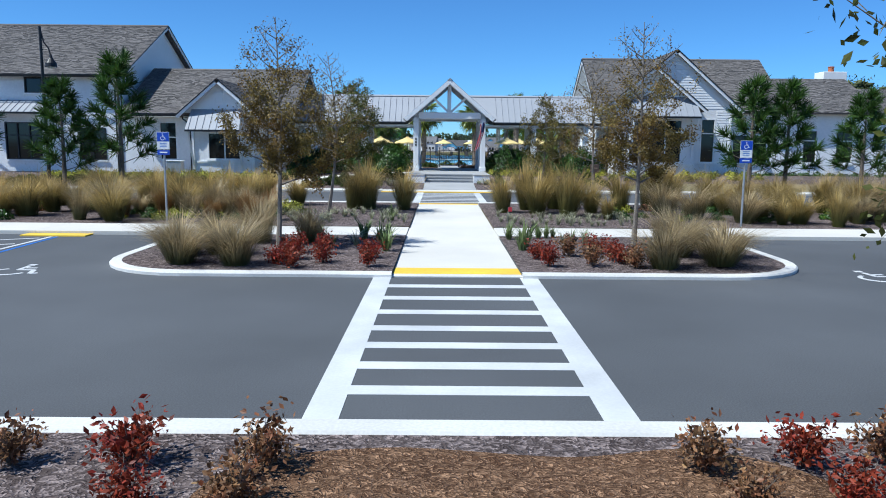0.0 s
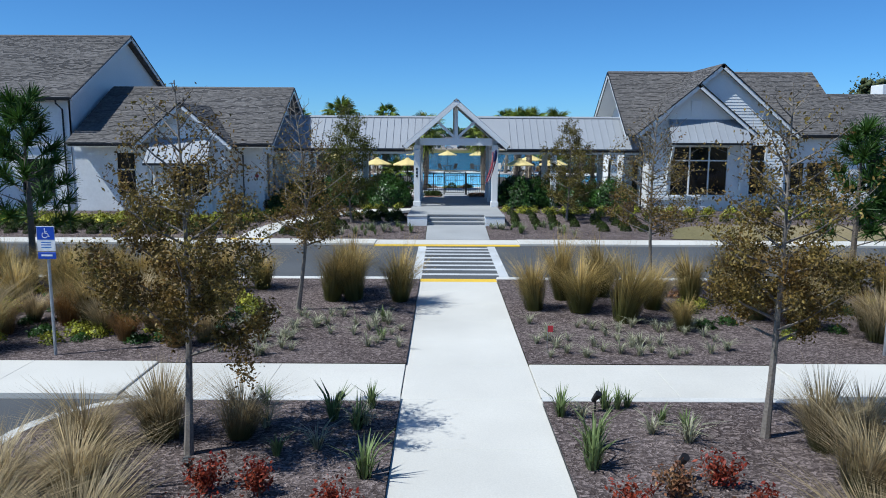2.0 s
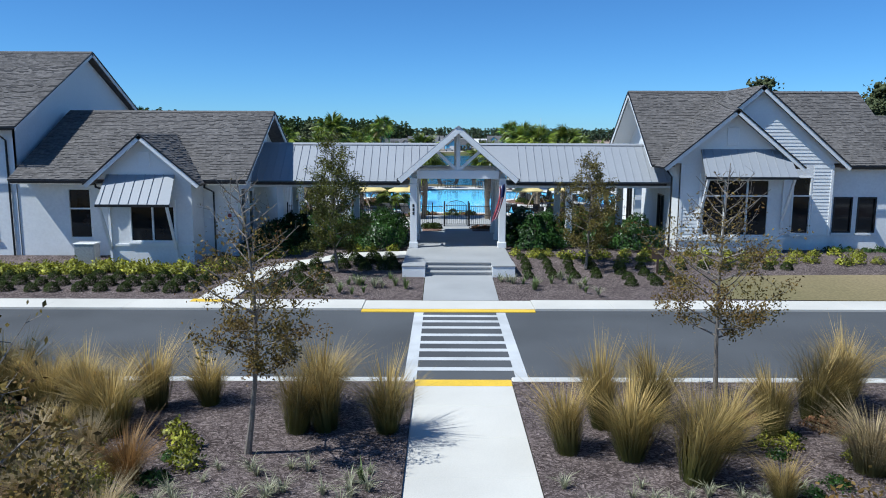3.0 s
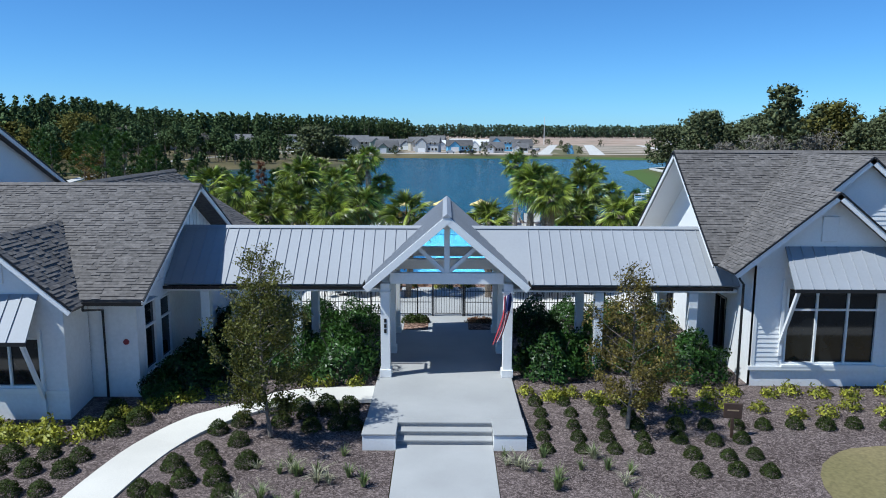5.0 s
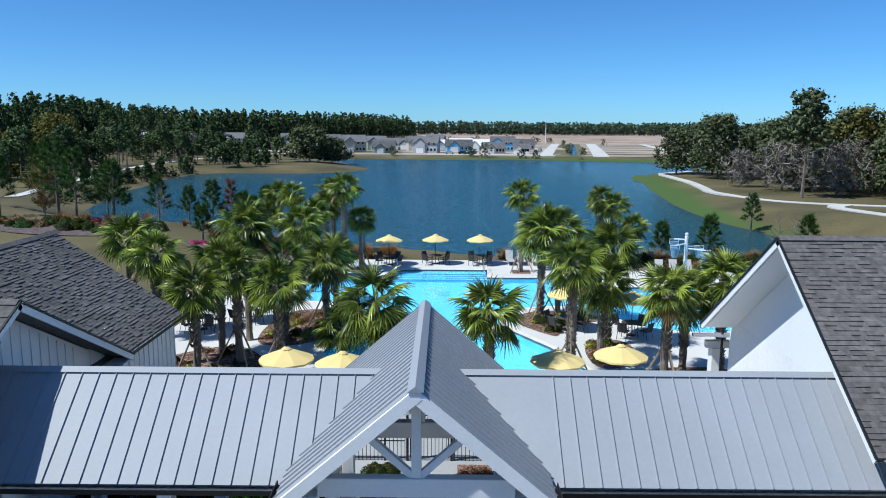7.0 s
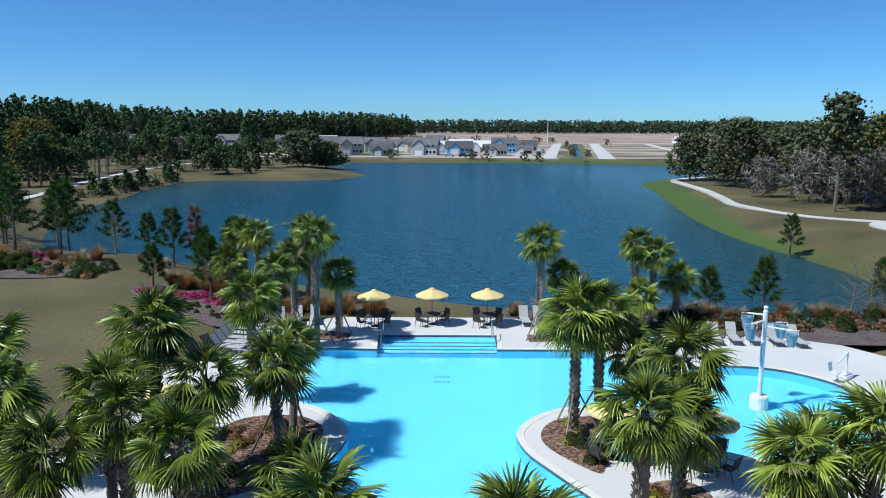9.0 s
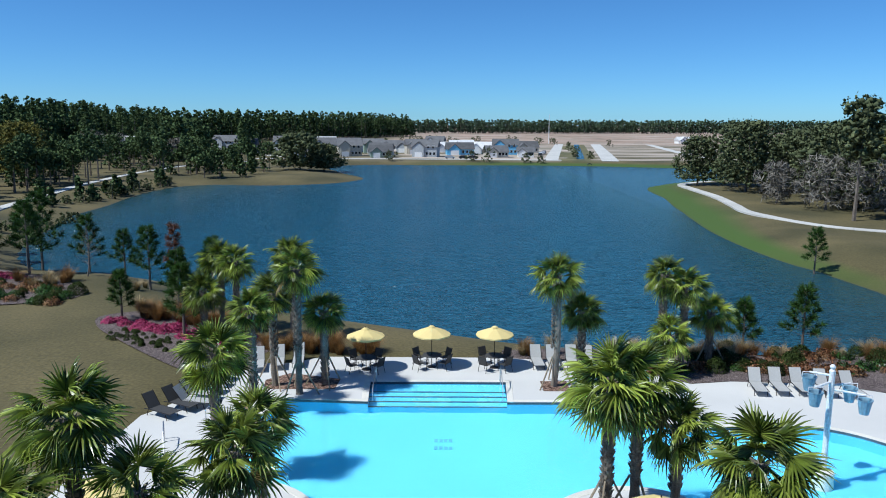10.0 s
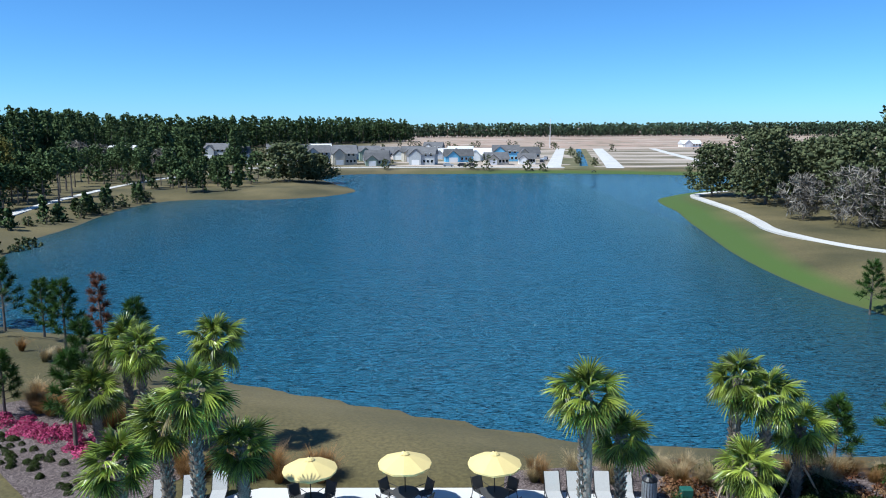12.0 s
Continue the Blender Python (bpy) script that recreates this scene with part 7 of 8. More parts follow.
# ---- signs, lamp, small things of the front ----
M_SIGNB = mat("sign_blue", (0.01, 0.06, 0.42), 0.45, fine=10, bump=0)
M_SIGNW = mat("sign_white", (0.78, 0.78, 0.78), 0.45, fine=10, bump=0)


def wheelchair(mb, s, lift=0.0):
    """The outline of a wheelchair sign, flat in x and z."""
    def line(pts, w):
        for a, c in zip(pts[:-1], pts[1:]):
            mb.beam((a[0] * s, lift, a[1] * s), (c[0] * s, lift, c[1] * s), 0.004, w * s, (0, 1, 0)) if False else mb.prism([Vector((a[0] * s, lift, a[1] * s)) + Vector((-(c[1] - a[1]), 0, c[0] - a[0])).normalized() * (w * s / 2) * k for k in (1, -1)] + [Vector((c[0] * s, lift, c[1] * s)) + Vector((-(c[1] - a[1]), 0, c[0] - a[0])).normalized() * (w * s / 2) * k for k in (-1, 1)], (0, -0.004, 0))
    line([(-0.05, 0.55), (-0.02, 0.1), (0.3, 0.1), (0.42, -0.3), (0.55, -0.25)], 0.1)
    line([(-0.04, 0.32), (0.24, 0.32)], 0.09)
    line([(-0.08 + 0.36 * math.cos(radians(a)), -0.12 + 0.36 * math.sin(radians(a))) for a in range(120, 350, 20)], 0.09)
    line([(-0.06, 0.62), (-0.06, 0.78)], 0.16)
    return mb


def ada_sign(x, y, top):
    t = thing("parking_sign", "blue and white accessible parking sign on a steel post", "sign", "parking signs", (x, y, 0.05))
    part("post", MB().tube([(0, 0, 0), (0, 0, top - 0.1)], 0.032, 8), M_GALV, t)
    p = part("plate", MB().box(-0.18, -0.05, top - 0.53, 0.18, -0.036, top - 0.03, 0.004), M_SIGNW, t)
    part("blue_field", MB().box(-0.172, -0.054, top - 0.30, 0.172, -0.05, top - 0.038), M_SIGNB, p)
    sym = part("symbol", wheelchair(MB(), 0.15, 0), M_SIGNW, p)
    sym.matrix_basis = pose(0, -0.0545, top - 0.19)
    for i in range(3):
        part("text_bar", MB().box(-0.10, -0.052, top - 0.365 - i * 0.05, 0.10, -0.05, top - 0.345 - i * 0.05), M_BLUE, p)
    q = part("small_plate", MB().box(-0.18, -0.05, top - 0.69, 0.18, -0.036, top - 0.55, 0.004), M_SIGNB, t)
    part("text_bar", MB().box(-0.11, -0.053, top - 0.635, 0.11, -0.05, top - 0.6), M_SIGNW, q)


ada_sign(-8.1, 22.05, 2.72)
ada_sign(9.07, 22.3, 2.62)
for x, tl in ((-8.05, 0), (8.45, 0)):
    ob = solid("stall_symbol", wheelchair(MB(), 0.95), M_PAINT, "white painted wheelchair symbol on asphalt", "road marking", "structure")
    ob.matrix_basis = pose(x, 14.1, 0.001, -90 + 0, 0, 0) @ Matrix.Diagonal((1, 1, 1, 1))
solid("stall_line", MB().beam((-9.75, 16.2, 0), (-9.9, 19.2, 0), 0.1, 0.008), M_BLUE, "blue painted stall line", "road marking", "structure")
solid("stall_line", MB().beam((-10.0, 15.2, 0), (-10.05, 19.2, 0), 0.1, 0.008), M_PAINT, "white painted stall line", "road marking", "structure")
for i in range(3):
    solid("stall_line", MB().beam((-10.2, 18.9 - i * 1.1, 0), (-12.6, 17.6 - i * 1.1, 0), 0.1, 0.008), M_PAINT, "white painted hatch line", "road marking", "structure")
solid("stall_line", MB().beam((7.2, 8.3, 0), (7.9, 8.3, 0), 0.1, 0.008), M_BLUE, "blue painted mark on asphalt", "road marking", "structure")
sl = thing("street_lamp", "black street lamp with curved arm and bell shade", "street lamp", at=(-15.65, 29.9, BZ))
part("pole", MB().tube([(0, 0, 0), (0, 0, 0.5), (0, 0, 6.8)], [0.11, 0.075, 0.05], 10), M_BLACK, sl)
arm = part("arm", MB().tube([(0, 0, 6.75), (0.12, 0, 6.2), (0.3, 0, 5.95), (0.36, 0, 5.7)], 0.028, 8), M_BLACK, sl)
part("bracket", MB().tube([(0, 0, 5.9), (0.3, 0, 5.95)], 0.022, 6), M_BLACK, sl)
sh = part("shade", MB().lathe([(0.03, 5.75), (0.07, 5.6), (0.2, 5.4), (0.22, 5.25), (0.2, 5.25), (0.18, 5.38), (0.03, 5.6)], 16, (0.36, 0, 0)), M_BLACK, sl)
part("lens", MB().lathe([(0.18, 5.28), (0.12, 5.2), (0.0, 5.17)], 14, (0.36, 0, 0)), M_SIGNW, sh)
for x, y, a in ((-3.45, 16.45, 0), (2.35, 19.0, 40), (3.0, 16.6, 20), (-2.85, 4.25, 10), (-1.85, 18.9, 70)):
    pl_ = thing("garden_spotlight", "small black garden spotlight on a stake", "spotlight", "garden spotlights", pose(x, y, BZ, 0, 0, a))
    part("stake", MB().tube([(0, 0, 0), (0, 0, 0.2)], 0.018, 6), M_BLACK, pl_)
    part("head", MB().tube([(0, 0.05, 0.18), (0, -0.02, 0.27), (0, -0.07, 0.34)], [0.035, 0.055, 0.06], 10), M_BLACK, pl_)
fm = thing("marker_flag", "small pink marker flag on a wire", "marker flag", at=(2.08, 22.7, BZ))
part("wire", MB().tube([(0, 0, 0), (0, 0, 0.5)], 0.005, 4), M_GALV, fm)
part("cloth", MB().box(0.0, -0.003, 0.36, 0.12, 0.003, 0.5), M_REDC, fm)
ts = thing("garden_sign", "brown garden sign board on a single post", "sign", at=pose(9.2, 44.45, gz(9.2, 44.45), 0, 0, -8))
part("board", MB().box(-0.27, -0.03, 0.62, 0.27, 0.03, 1.1, 0.02), M_BROWN, ts)
part("post", MB().box(-0.045, -0.04, 0, 0.045, 0.04, 0.64, 0.01), M_BROWN, ts)
part("text_bar", MB().box(-0.17, -0.036, 0.86, 0.17, -0.031, 0.9), mat("sign_tan", (0.35, 0.25, 0.15), 0.7), ts)
ub = thing("utility_cabinet", "pale grey utility cabinet before the wall", "cabinet", at=(-16.2, 45.6, 0.35))
part("body", MB().box(-0.45, -0.3, 0, 0.45, 0.3, 0.95, 0.03), M_GALV, ub)
part("lid", MB().box(-0.48, -0.33, 0.95, 0.48, 0.33, 1.0, 0.01), M_WPLA, ub)

# flag on the right porch post
fl = thing("flag", "striped red, white and blue flag hanging from a porch post", "flag", at=(2.98, 48.45, 0))
part("staff", MB().tube([(-0.25, 0.11, 3.2), (-0.17, -0.33, 3.94)], 0.015, 6), M_WPLA, fl)
cl = [MB(), MB()]
for i in range(9):
    for j in range(8):
        def P(u, v):
            return (-0.18 - 0.26 * u - 0.38 * v * v + 0.02 * math.sin(v * 7 + u * 6), -0.30 + 0.07 * math.sin(u * 12) + 0.05 * u, 3.88 - 0.12 * u - 1.7 * v + 0.03 * math.sin(u * 6))
        cl[i % 2].quad(P(i / 9, j / 8), P((i + 1) / 9, j / 8), P((i + 1) / 9, (j + 1) / 8), P(i / 9, (j + 1) / 8))
part("red_stripes", cl[0], M_REDC, fl)
part("white_stripes", cl[1], M_SIGNW, fl)
cn = MB()
for i in range(5):
    for j in range(3):
        def P2(u, v):
            return (-0.18 - 0.26 * u - 0.38 * v * v + 0.02 * math.sin(v * 7 + u * 6), -0.308 + 0.07 * math.sin(u * 12) + 0.05 * u, 3.88 - 0.12 * u - 1.7 * v + 0.03 * math.sin(u * 6))
        cn.quad(P2(i / 9, j / 8), P2((i + 1) / 9, j / 8), P2((i + 1) / 9, (j + 1) / 8), P2(i / 9, (j + 1) / 8))
part("canton", cn, M_NAVY, fl)
# marks on the left porch post
nb = thing("post_plaque", "black metal plaque bars on a white post", "plaque", at=(PX - 2.17, 48.55, 0))
for i in range(3):
    part("bar", MB().box(-0.045, -0.012, 2.72 - i * 0.19, 0.045, 0.004, 2.86 - i * 0.19), M_BLACK, nb)

# ---- the far side: woods, houses, roads ----
M_FAR_PINE = leaf_mat("far_pine", (0.056, 0.095, 0.042), (0.088, 0.125, 0.052), island=0.3, through=0.1, spec=0.02)
M_FAR_OAK = leaf_mat("far_oak", (0.075, 0.096, 0.048), (0.118, 0.132, 0.066), island=0.3, through=0.1, spec=0.02)
M_FAR_MIX = leaf_mat("far_mixed", (0.085, 0.135, 0.082), (0.12, 0.165, 0.098), island=0.3, through=0.1, spec=0.02)
M_FAR_GREY = leaf_mat("bare_twigs", (0.19, 0.172, 0.15), (0.25, 0.23, 0.20), island=0.3, through=0.0, spec=0.02)
M_FAR_GOLD = leaf_mat("far_gold", (0.125, 0.122, 0.032), (0.165, 0.15, 0.044), island=0.4, spec=0.02)


GR = (1 + 5 ** 0.5) / 2
ICO = np.array([(-1, GR, 0), (1, GR, 0), (-1, -GR, 0), (1, -GR, 0), (0, -1, GR), (0, 1, GR), (0, -1, -GR), (0, 1, -GR), (GR, 0, -1), (GR, 0, 1), (-GR, 0, -1), (-GR, 0, 1)]) / math.hypot(1, GR)
ICO_F = np.array([(0, 11, 5), (0, 5, 1), (0, 1, 7), (0, 7, 10), (0, 10, 11), (1, 5, 9), (5, 11, 4), (11, 10, 2), (10, 7, 6), (7, 1, 8), (3, 9, 4), (3, 4, 2), (3, 2, 6), (3, 6, 8), (3, 8, 9), (4, 9, 5), (2, 4, 11), (6, 2, 10), (8, 6, 7), (9, 8, 1)])


def woods(name, spots, leaf, label, n, size, form, seed, core=True):
    """Many far trees as one object: spots of x, y, height, radius. Each crown is made of leafy clumps."""
    rng = np.random.default_rng(seed)
    cs, ns, cv, cf = [], [], [], []
    for x, y, h, r in spots:
        z = gz(x, y) - 0.1
        m = max(5, int(n / 15))
        u = (np.arange(m) + rng.uniform(0, 1, m)) / m
        az = np.arange(m) * 2.4 + rng.uniform(-0.5, 0.5, m)
        if form == "pine":
            zc = h * (0.12 + 0.84 * u)
            rc = r * (0.9 - 0.72 * u ** 1.7) * rng.uniform(0.2, 1, m)
            cr = r * (0.30 - 0.14 * u) * rng.uniform(0.6, 1.4, m)
        elif form == "tall":          # a bare trunk with a flat, broken crown
            zc = h * (0.52 + 0.44 * u)
            rc = r * (1.0 - 0.45 * u) * rng.uniform(0.2, 1, m)
            cr = r * rng.uniform(0.2, 0.36, m)
        else:
            zc = h * (0.12 + 0.76 * u)
            lobe = 1 + 0.3 * np.sin(az * 2.0 + x) * np.cos(u * 7 + y)
            rc = r * np.sqrt(np.clip(1 - ((u - 0.4) / 0.68) ** 2, 0.02, 1)) * rng.uniform(0.25, 1.0, m) * lobe
            cr = r * rng.uniform(0.07, 0.2, m)
        per = int(n / m)
        for k in range(m):
            d = rng.normal(size=(per, 3))
            d /= np.linalg.norm(d, axis=1)[:, None]
            q = cr[k] * rng.uniform(0.3, 1.6, per)[:, None]
            o = np.array([rc[k] * math.cos(az[k]), rc[k] * math.sin(az[k]), zc[k]])
            cs.append(o + [x, y, z] + d * q * [1, 1, 0.75])
            if core:
                kb, w = len(cv), ICO * rng.uniform(0.2, 0.75, (12, 1)) * cr[k] * [1, 1, 0.75] + o + [x, y, z]
                cv.extend(w.tolist())
                cf.extend((ICO_F + kb).tolist())
            ns.append(d + rng.normal(size=(per, 3)) * 0.9 + [0, 0, 0.3] + 0.35 * o / (np.linalg.norm(o) + 1e-6) * [1, 1, 0.2])
    leaf_cloud(name, np.concatenate(cs), np.concatenate(ns), size, rng, leaf, label, 0.65 if core else 0.06)
    if core:
        inner = MB()
        inner.v, inner.f = cv, cf
        tagged(part(name + "_inside", inner, leaf, smooth=True), "dense inner foliage of far trees", "woods", kind="stuff")
    tb = MB()
    for x, y, h, r in spots:
        z = gz(x, y) - 0.2
        tb.tube([(x, y, z), (x + 0.2, y, z + h * 0.75)], [0.10 + h * 0.012, 0.06], 5, False)
    tagged(part(name + "_trunks", tb, M_TRUNK), "grey-brown trunks of far trees", "woods", kind="stuff")


def leaf_cloud(name, centres, normals, size, rng, leaf, label, aspect=0.65):
    me = soft_leaves(leaves(MB(), centres, size, rng, aspect), normals, name, leaf)
    return tagged(part(name, me, None), label, "woods", kind="stuff")


rnd = random.Random(77)


def along(line, rows, gap, depth, h, r, nx, ny):
    out = []
    for (x0, y0), (x1, y1) in zip(line[:-1], line[1:]):
        L = math.hypot(x1 - x0, y1 - y0)
        for i in range(int(L / gap)):
            f = (i + rnd.random()) / (L / gap)
            for j in range(rows):
                d = (j + rnd.random() * 0.7) * depth
                hh = rnd.uniform(*h)
                out.append((x0 + (x1 - x0) * f + nx * d, y0 + (y1 - y0) * f + ny * d, hh, r * hh / h[1] * rnd.uniform(0.8, 1.2)))
    return out


woods("pine_wood", along([(-128, 250), (-148, 325)], 6, 4.2, 7, (12, 20), 4.0, -1, 0.2), M_FAR_PINE, "dark green pine wood behind the left path", 480, 0.5, "pine", 41)
woods("pine_wood", along([(-150, 330), (-178, 430), (-190, 560)], 6, 4.0, 7, (16, 27), 4.4, -1, 0.2), M_FAR_PINE, "dark green pine wood behind the lake", 480, 0.52, "pine", 1)
woods("pine_wood", along([(-205, 560), (-140, 720), (-52, 866), (-30, 900)], 6, 4.5, 8, (16, 28), 5.2, -0.6, 0.8), M_FAR_PINE, "dark green pine wood on the horizon", 230, 0.9, "pine", 2)
woods("far_wood", along([(-140, 1150), (300, 1190), (520, 1150), (1000, 1120)], 3, 3.6, 12, (17, 24), 6.0, 0, 1), M_FAR_MIX, "green tree line on the horizon", 150, 1.4, "oak", 3)
woods("pine_wood", along([(-104, 180), (-112, 230)], 6, 4.2, 6, (9, 15), 3.8, -1, 0.1), M_FAR_PINE, "dark green pine wood left of the lake", 420, 0.6, "pine", 12)
# trees right of the lake
woods("oak_wood", [(70, 222, 18, 7.5), (80, 206, 17, 8), (74, 237, 17.5, 8), (66, 243, 14, 6), (84, 224, 16, 9), (90, 196, 17, 9), (78, 190, 13, 7), (96, 212, 17, 9), (100, 182, 18, 9), (108, 200, 18, 9), (88, 240, 15, 9), (104, 232, 16, 9), (120, 190, 18, 9), (118, 215, 18, 9), (86, 172, 14, 7),
                   (130, 240, 17, 9), (112, 170, 17, 8), (126, 172, 18, 9), (140, 200, 18, 9), (96, 164, 15, 7), (104, 152, 15, 7), (116, 150, 18, 8), (132, 156, 18, 8), (85, 158, 16, 6.5), (93, 152, 17.5, 7), (101, 146, 17, 7)], M_FAR_OAK, "dark green live oaks beside the lake", 5200, 0.25, "oak", 4)
woods("pine_wood", [(67.2, 171.4, 20, 4.6), (92, 168, 19, 5.5), (110, 178, 20, 5), (120, 160, 19, 5), (83, 186, 17, 4.5)], M_FAR_OAK, "tall pines above the oaks", 1700, 0.3, "tall", 5)
woods("bare_wood", [(70, 186, 11, 6), (76, 176, 11, 6), (82, 182, 12, 6), (66, 197, 9, 4)], M_FAR_GREY, "leafless grey trees among oaks", 1700, 0.75, "oak", 6, False)
woods("gold_wood", [(84, 184, 19, 6.5), (95, 176, 19, 6.5), (-104, 235, 17, 7), (-112, 214, 14, 6), (-97, 200, 12, 5), (-112, 250, 17, 6)], M_FAR_GOLD, "olive-gold spring trees in the woods", 4000, 0.25, "oak", 7)
inland = []
while len(inland) < 140:        # the wood behind the left path, open where the houses stand
    x, y = rnd.uniform(-185, -92), rnd.uniform(345, 440)
    lane = (x - 1.1) / (y - 47)
    if -0.46 < lane < -0.385 or -0.315 < lane < -0.275 or x > -96:
        if rnd.random() < 0.8:
            continue
        inland.append((x, y, rnd.uniform(3, 6), 2.2))
    else:
        inland.append((x, y, rnd.uniform(10, 19), rnd.uniform(3.4, 5.4)))
woods("mixed_wood", inland, M_FAR_PINE, "dark green mixed wood behind the left path", 520, 0.55, "pine", 21)
woods("bare_wood", [(-122, 330, 12, 5), (-140, 350, 13, 6), (-105, 345, 10, 5)], M_FAR_GREY, "leafless grey-brown trees in the wood", 3000, 0.8, "oak", 22, False)
# left bank: big oak and loose pines
woods("live_oak", [(-47, 297, 13.5, 9.5), (-40, 303, 10, 6.5)], M_FAR_OAK, "broad dark live oak on the spit", 6000, 0.25, "oak", 8)
woods("bank_pines", [(rnd.uniform(-150, -90), rnd.uniform(190, 345), rnd.uniform(7, 13), 2.3) for _ in range(48)] + [(rnd.uniform(-77, -71), rnd.uniform(180, 250), rnd.uniform(3, 6), 1.3) for _ in range(12)] + [(rnd.uniform(-68, -56), rnd.uniform(262, 300), rnd.uniform(5, 9), 1.8) for _ in range(9)] + [(-66 - rnd.uniform(0, 16), 275 + rnd.uniform(-4, 40), rnd.uniform(6, 10), 2.2) for _ in range(16)], M_FAR_PINE, "loose pines along the lake path", 360, 0.34, "pine", 9)
woods("bank_shrubs", [(-72 + rnd.uniform(-2, 1), 198 + i * 3.6, rnd.uniform(1.5, 3.5), 1.6) for i in range(16)] + [(-61 - rnd.uniform(0, 4), 152 + i * 3.2, rnd.uniform(1, 3.0), 1.6) for i in range(10)], M_FAR_OAK, "low scrub on the left bank", 240, 0.2, "oak", 10)
woods("site_trees", [(18, 358, 7, 4), (12, 360, 5, 3), (-22, 362, 5, 3), (34, 357, 4.5, 2.5), (40, 356, 3.5, 2), (64, 375, 4, 2), (66, 420, 5, 2), (70, 470, 6, 2.5), (60, 392, 4, 2)] + [(rnd.uniform(-120, 120), rnd.uniform(470, 700), rnd.uniform(3, 7), 2.5) for _ in range(40)], M_FAR_OAK, "small trees among the new houses", 320, 0.3, "oak", 11)

woods("bank_pines", [(rnd.uniform(-100, -84), rnd.uniform(172, 250), rnd.uniform(8, 13), rnd.uniform(2.4, 3.4)) for _ in range(16)] + [(rnd.uniform(-86, -60), rnd.uniform(262, 318), rnd.uniform(7, 12), rnd.uniform(2.2, 3.2)) for _ in range(14)] + [(rnd.uniform(-125, -95), rnd.uniform(255, 330), rnd.uniform(9, 15), rnd.uniform(2.6, 3.8)) for _ in range(22)], M_FAR_PINE, "tall open pines along the left bank", 560, 0.3, "tall", 31)
# lake paths
M_PATH = mat("far_path", (0.54, 0.52, 0.48), 0.9, var=0.1, scale=6, fine=6, bump=0.1)


def ribbon(name, pts, width, lift, material, label, category):
    line = smooth_loop(pts, False, 8)
    mb = MB()
    for i in range(len(line) - 1):
        def edge(j):
            a, c = Vector(line[max(j - 1, 0)]), Vector(line[min(j + 1, len(line) - 1)])
            d = (c - a).normalized()
            s, p = Vector((-d.y, d.x)) * width / 2, Vector(line[j])
            z = max(gz(*(p + s)), gz(*(p - s)), gz(*p)) + lift
            return (*(p - s), z), (*(p + s), z)
        (a, b), (c, d) = edge(i), edge(i + 1)
        mb.quad(a, c, d, b)
        mb.quad((a[0], a[1], a[2] - 0.3), (c[0], c[1], c[2] - 0.3), c, a)
        mb.quad(b, d, (d[0], d[1], d[2] - 0.3), (b[0], b[1], b[2] - 0.3))
    solid(name, mb, material, label, category, "structure")


ribbon("lake_path", [(74, 255), (66.5, 251.5), (62.6, 245), (61.2, 231), (60.0, 213.6), (57.3, 196), (55.4, 186), (55.3, 178), (56.6, 170.5), (60.5, 161), (70, 152), (90, 143)], 2.1, 0.12, M_PATH, "pale concrete path winding along the lake bank", "path")
ribbon("lake_path", [(66.4, 154.5), (62.0, 149.5), (60.2, 143), (59.5, 131), (61, 118)], 2.4, 0.13, M_PATH, "pale concrete path branching to the lake", "path")
ribbon("lake_path", [(-73, 160), (-79, 185), (-83.5, 209), (-88, 231), (-91, 255), (-93, 286), (-90, 318), (-76, 350)], 2.2, 0.12, M_PATH, "pale concrete path along the left bank", "path")
ribbon("far_road", [(45, 363), (59.5, 450), (86, 610)], 6.0, 0.1, M_PATH, "pale concrete road between building plots", "road")
ribbon("far_road", [(69, 358), (80, 420), (112, 605)], 7.0, 0.1, M_PATH, "pale concrete road between building plots", "road")
ribbon("far_road", [(-80, 371), (-20, 372), (50, 366)], 5.0, 0.1, M_PATH, "pale road before the far houses", "road")
ribbon("far_road", [(-260, 560), (-150, 470), (-80, 400), (-60, 372)], 6.0, 0.1, M_PATH, "pale road behind the left bank", "road")
M_VERGE = mat("far_verge", (0.085, 0.10, 0.03), 0.95, var=0.3, scale=8, fine=3, bump=0.3, tint=(0.16, 0.13, 0.06))
ribbon("verge", [(57.2, 358), (66.2, 430), (94, 600)], 17.0, 0.03, M_VERGE, "rough green grass verge beside the canal", "grass")
ribbon("canal", [(59.5, 374), (69, 430), (97, 600)], 3.4, 0.06, lm, "narrow blue canal between two roads", "water")
ribbon("far_road", [(117, 380), (131, 480), (151, 603)], 5.0, 0.1, M_PATH, "pale track across bare building land", "road")
solid("culvert", MB().lathe([(1.0, 0), (1.0, 0.6), (0.75, 0.6), (0.75, 0)], 14), M_BLACK, "dark round culvert mouth at the far bank", "culvert").matrix_basis = pose(58.9, 350.6, gz(58.9, 350.2) - 0.25, 90)

# far houses
M_ROOFD = mat("far_shingle", (0.12, 0.118, 0.12), 0.9, var=0.2, scale=2, fine=3, bump=0.3, objrand=0.3)
M_ROOFW = mat("far_pale_roof", (0.62, 0.61, 0.6), 0.8, var=0.1, scale=2, fine=3, bump=0.1)
HW = [mat("far_wall_%s" % c, col, 0.8, var=0.05, scale=3, fine=4, bump=0.1) for c, col in (("white", (0.8, 0.79, 0.76)), ("grey", (0.42, 0.44, 0.45)), ("blue", (0.16, 0.44, 0.66)), ("cream", (0.50, 0.46, 0.38)), ("sage", (0.26, 0.33, 0.27)))]


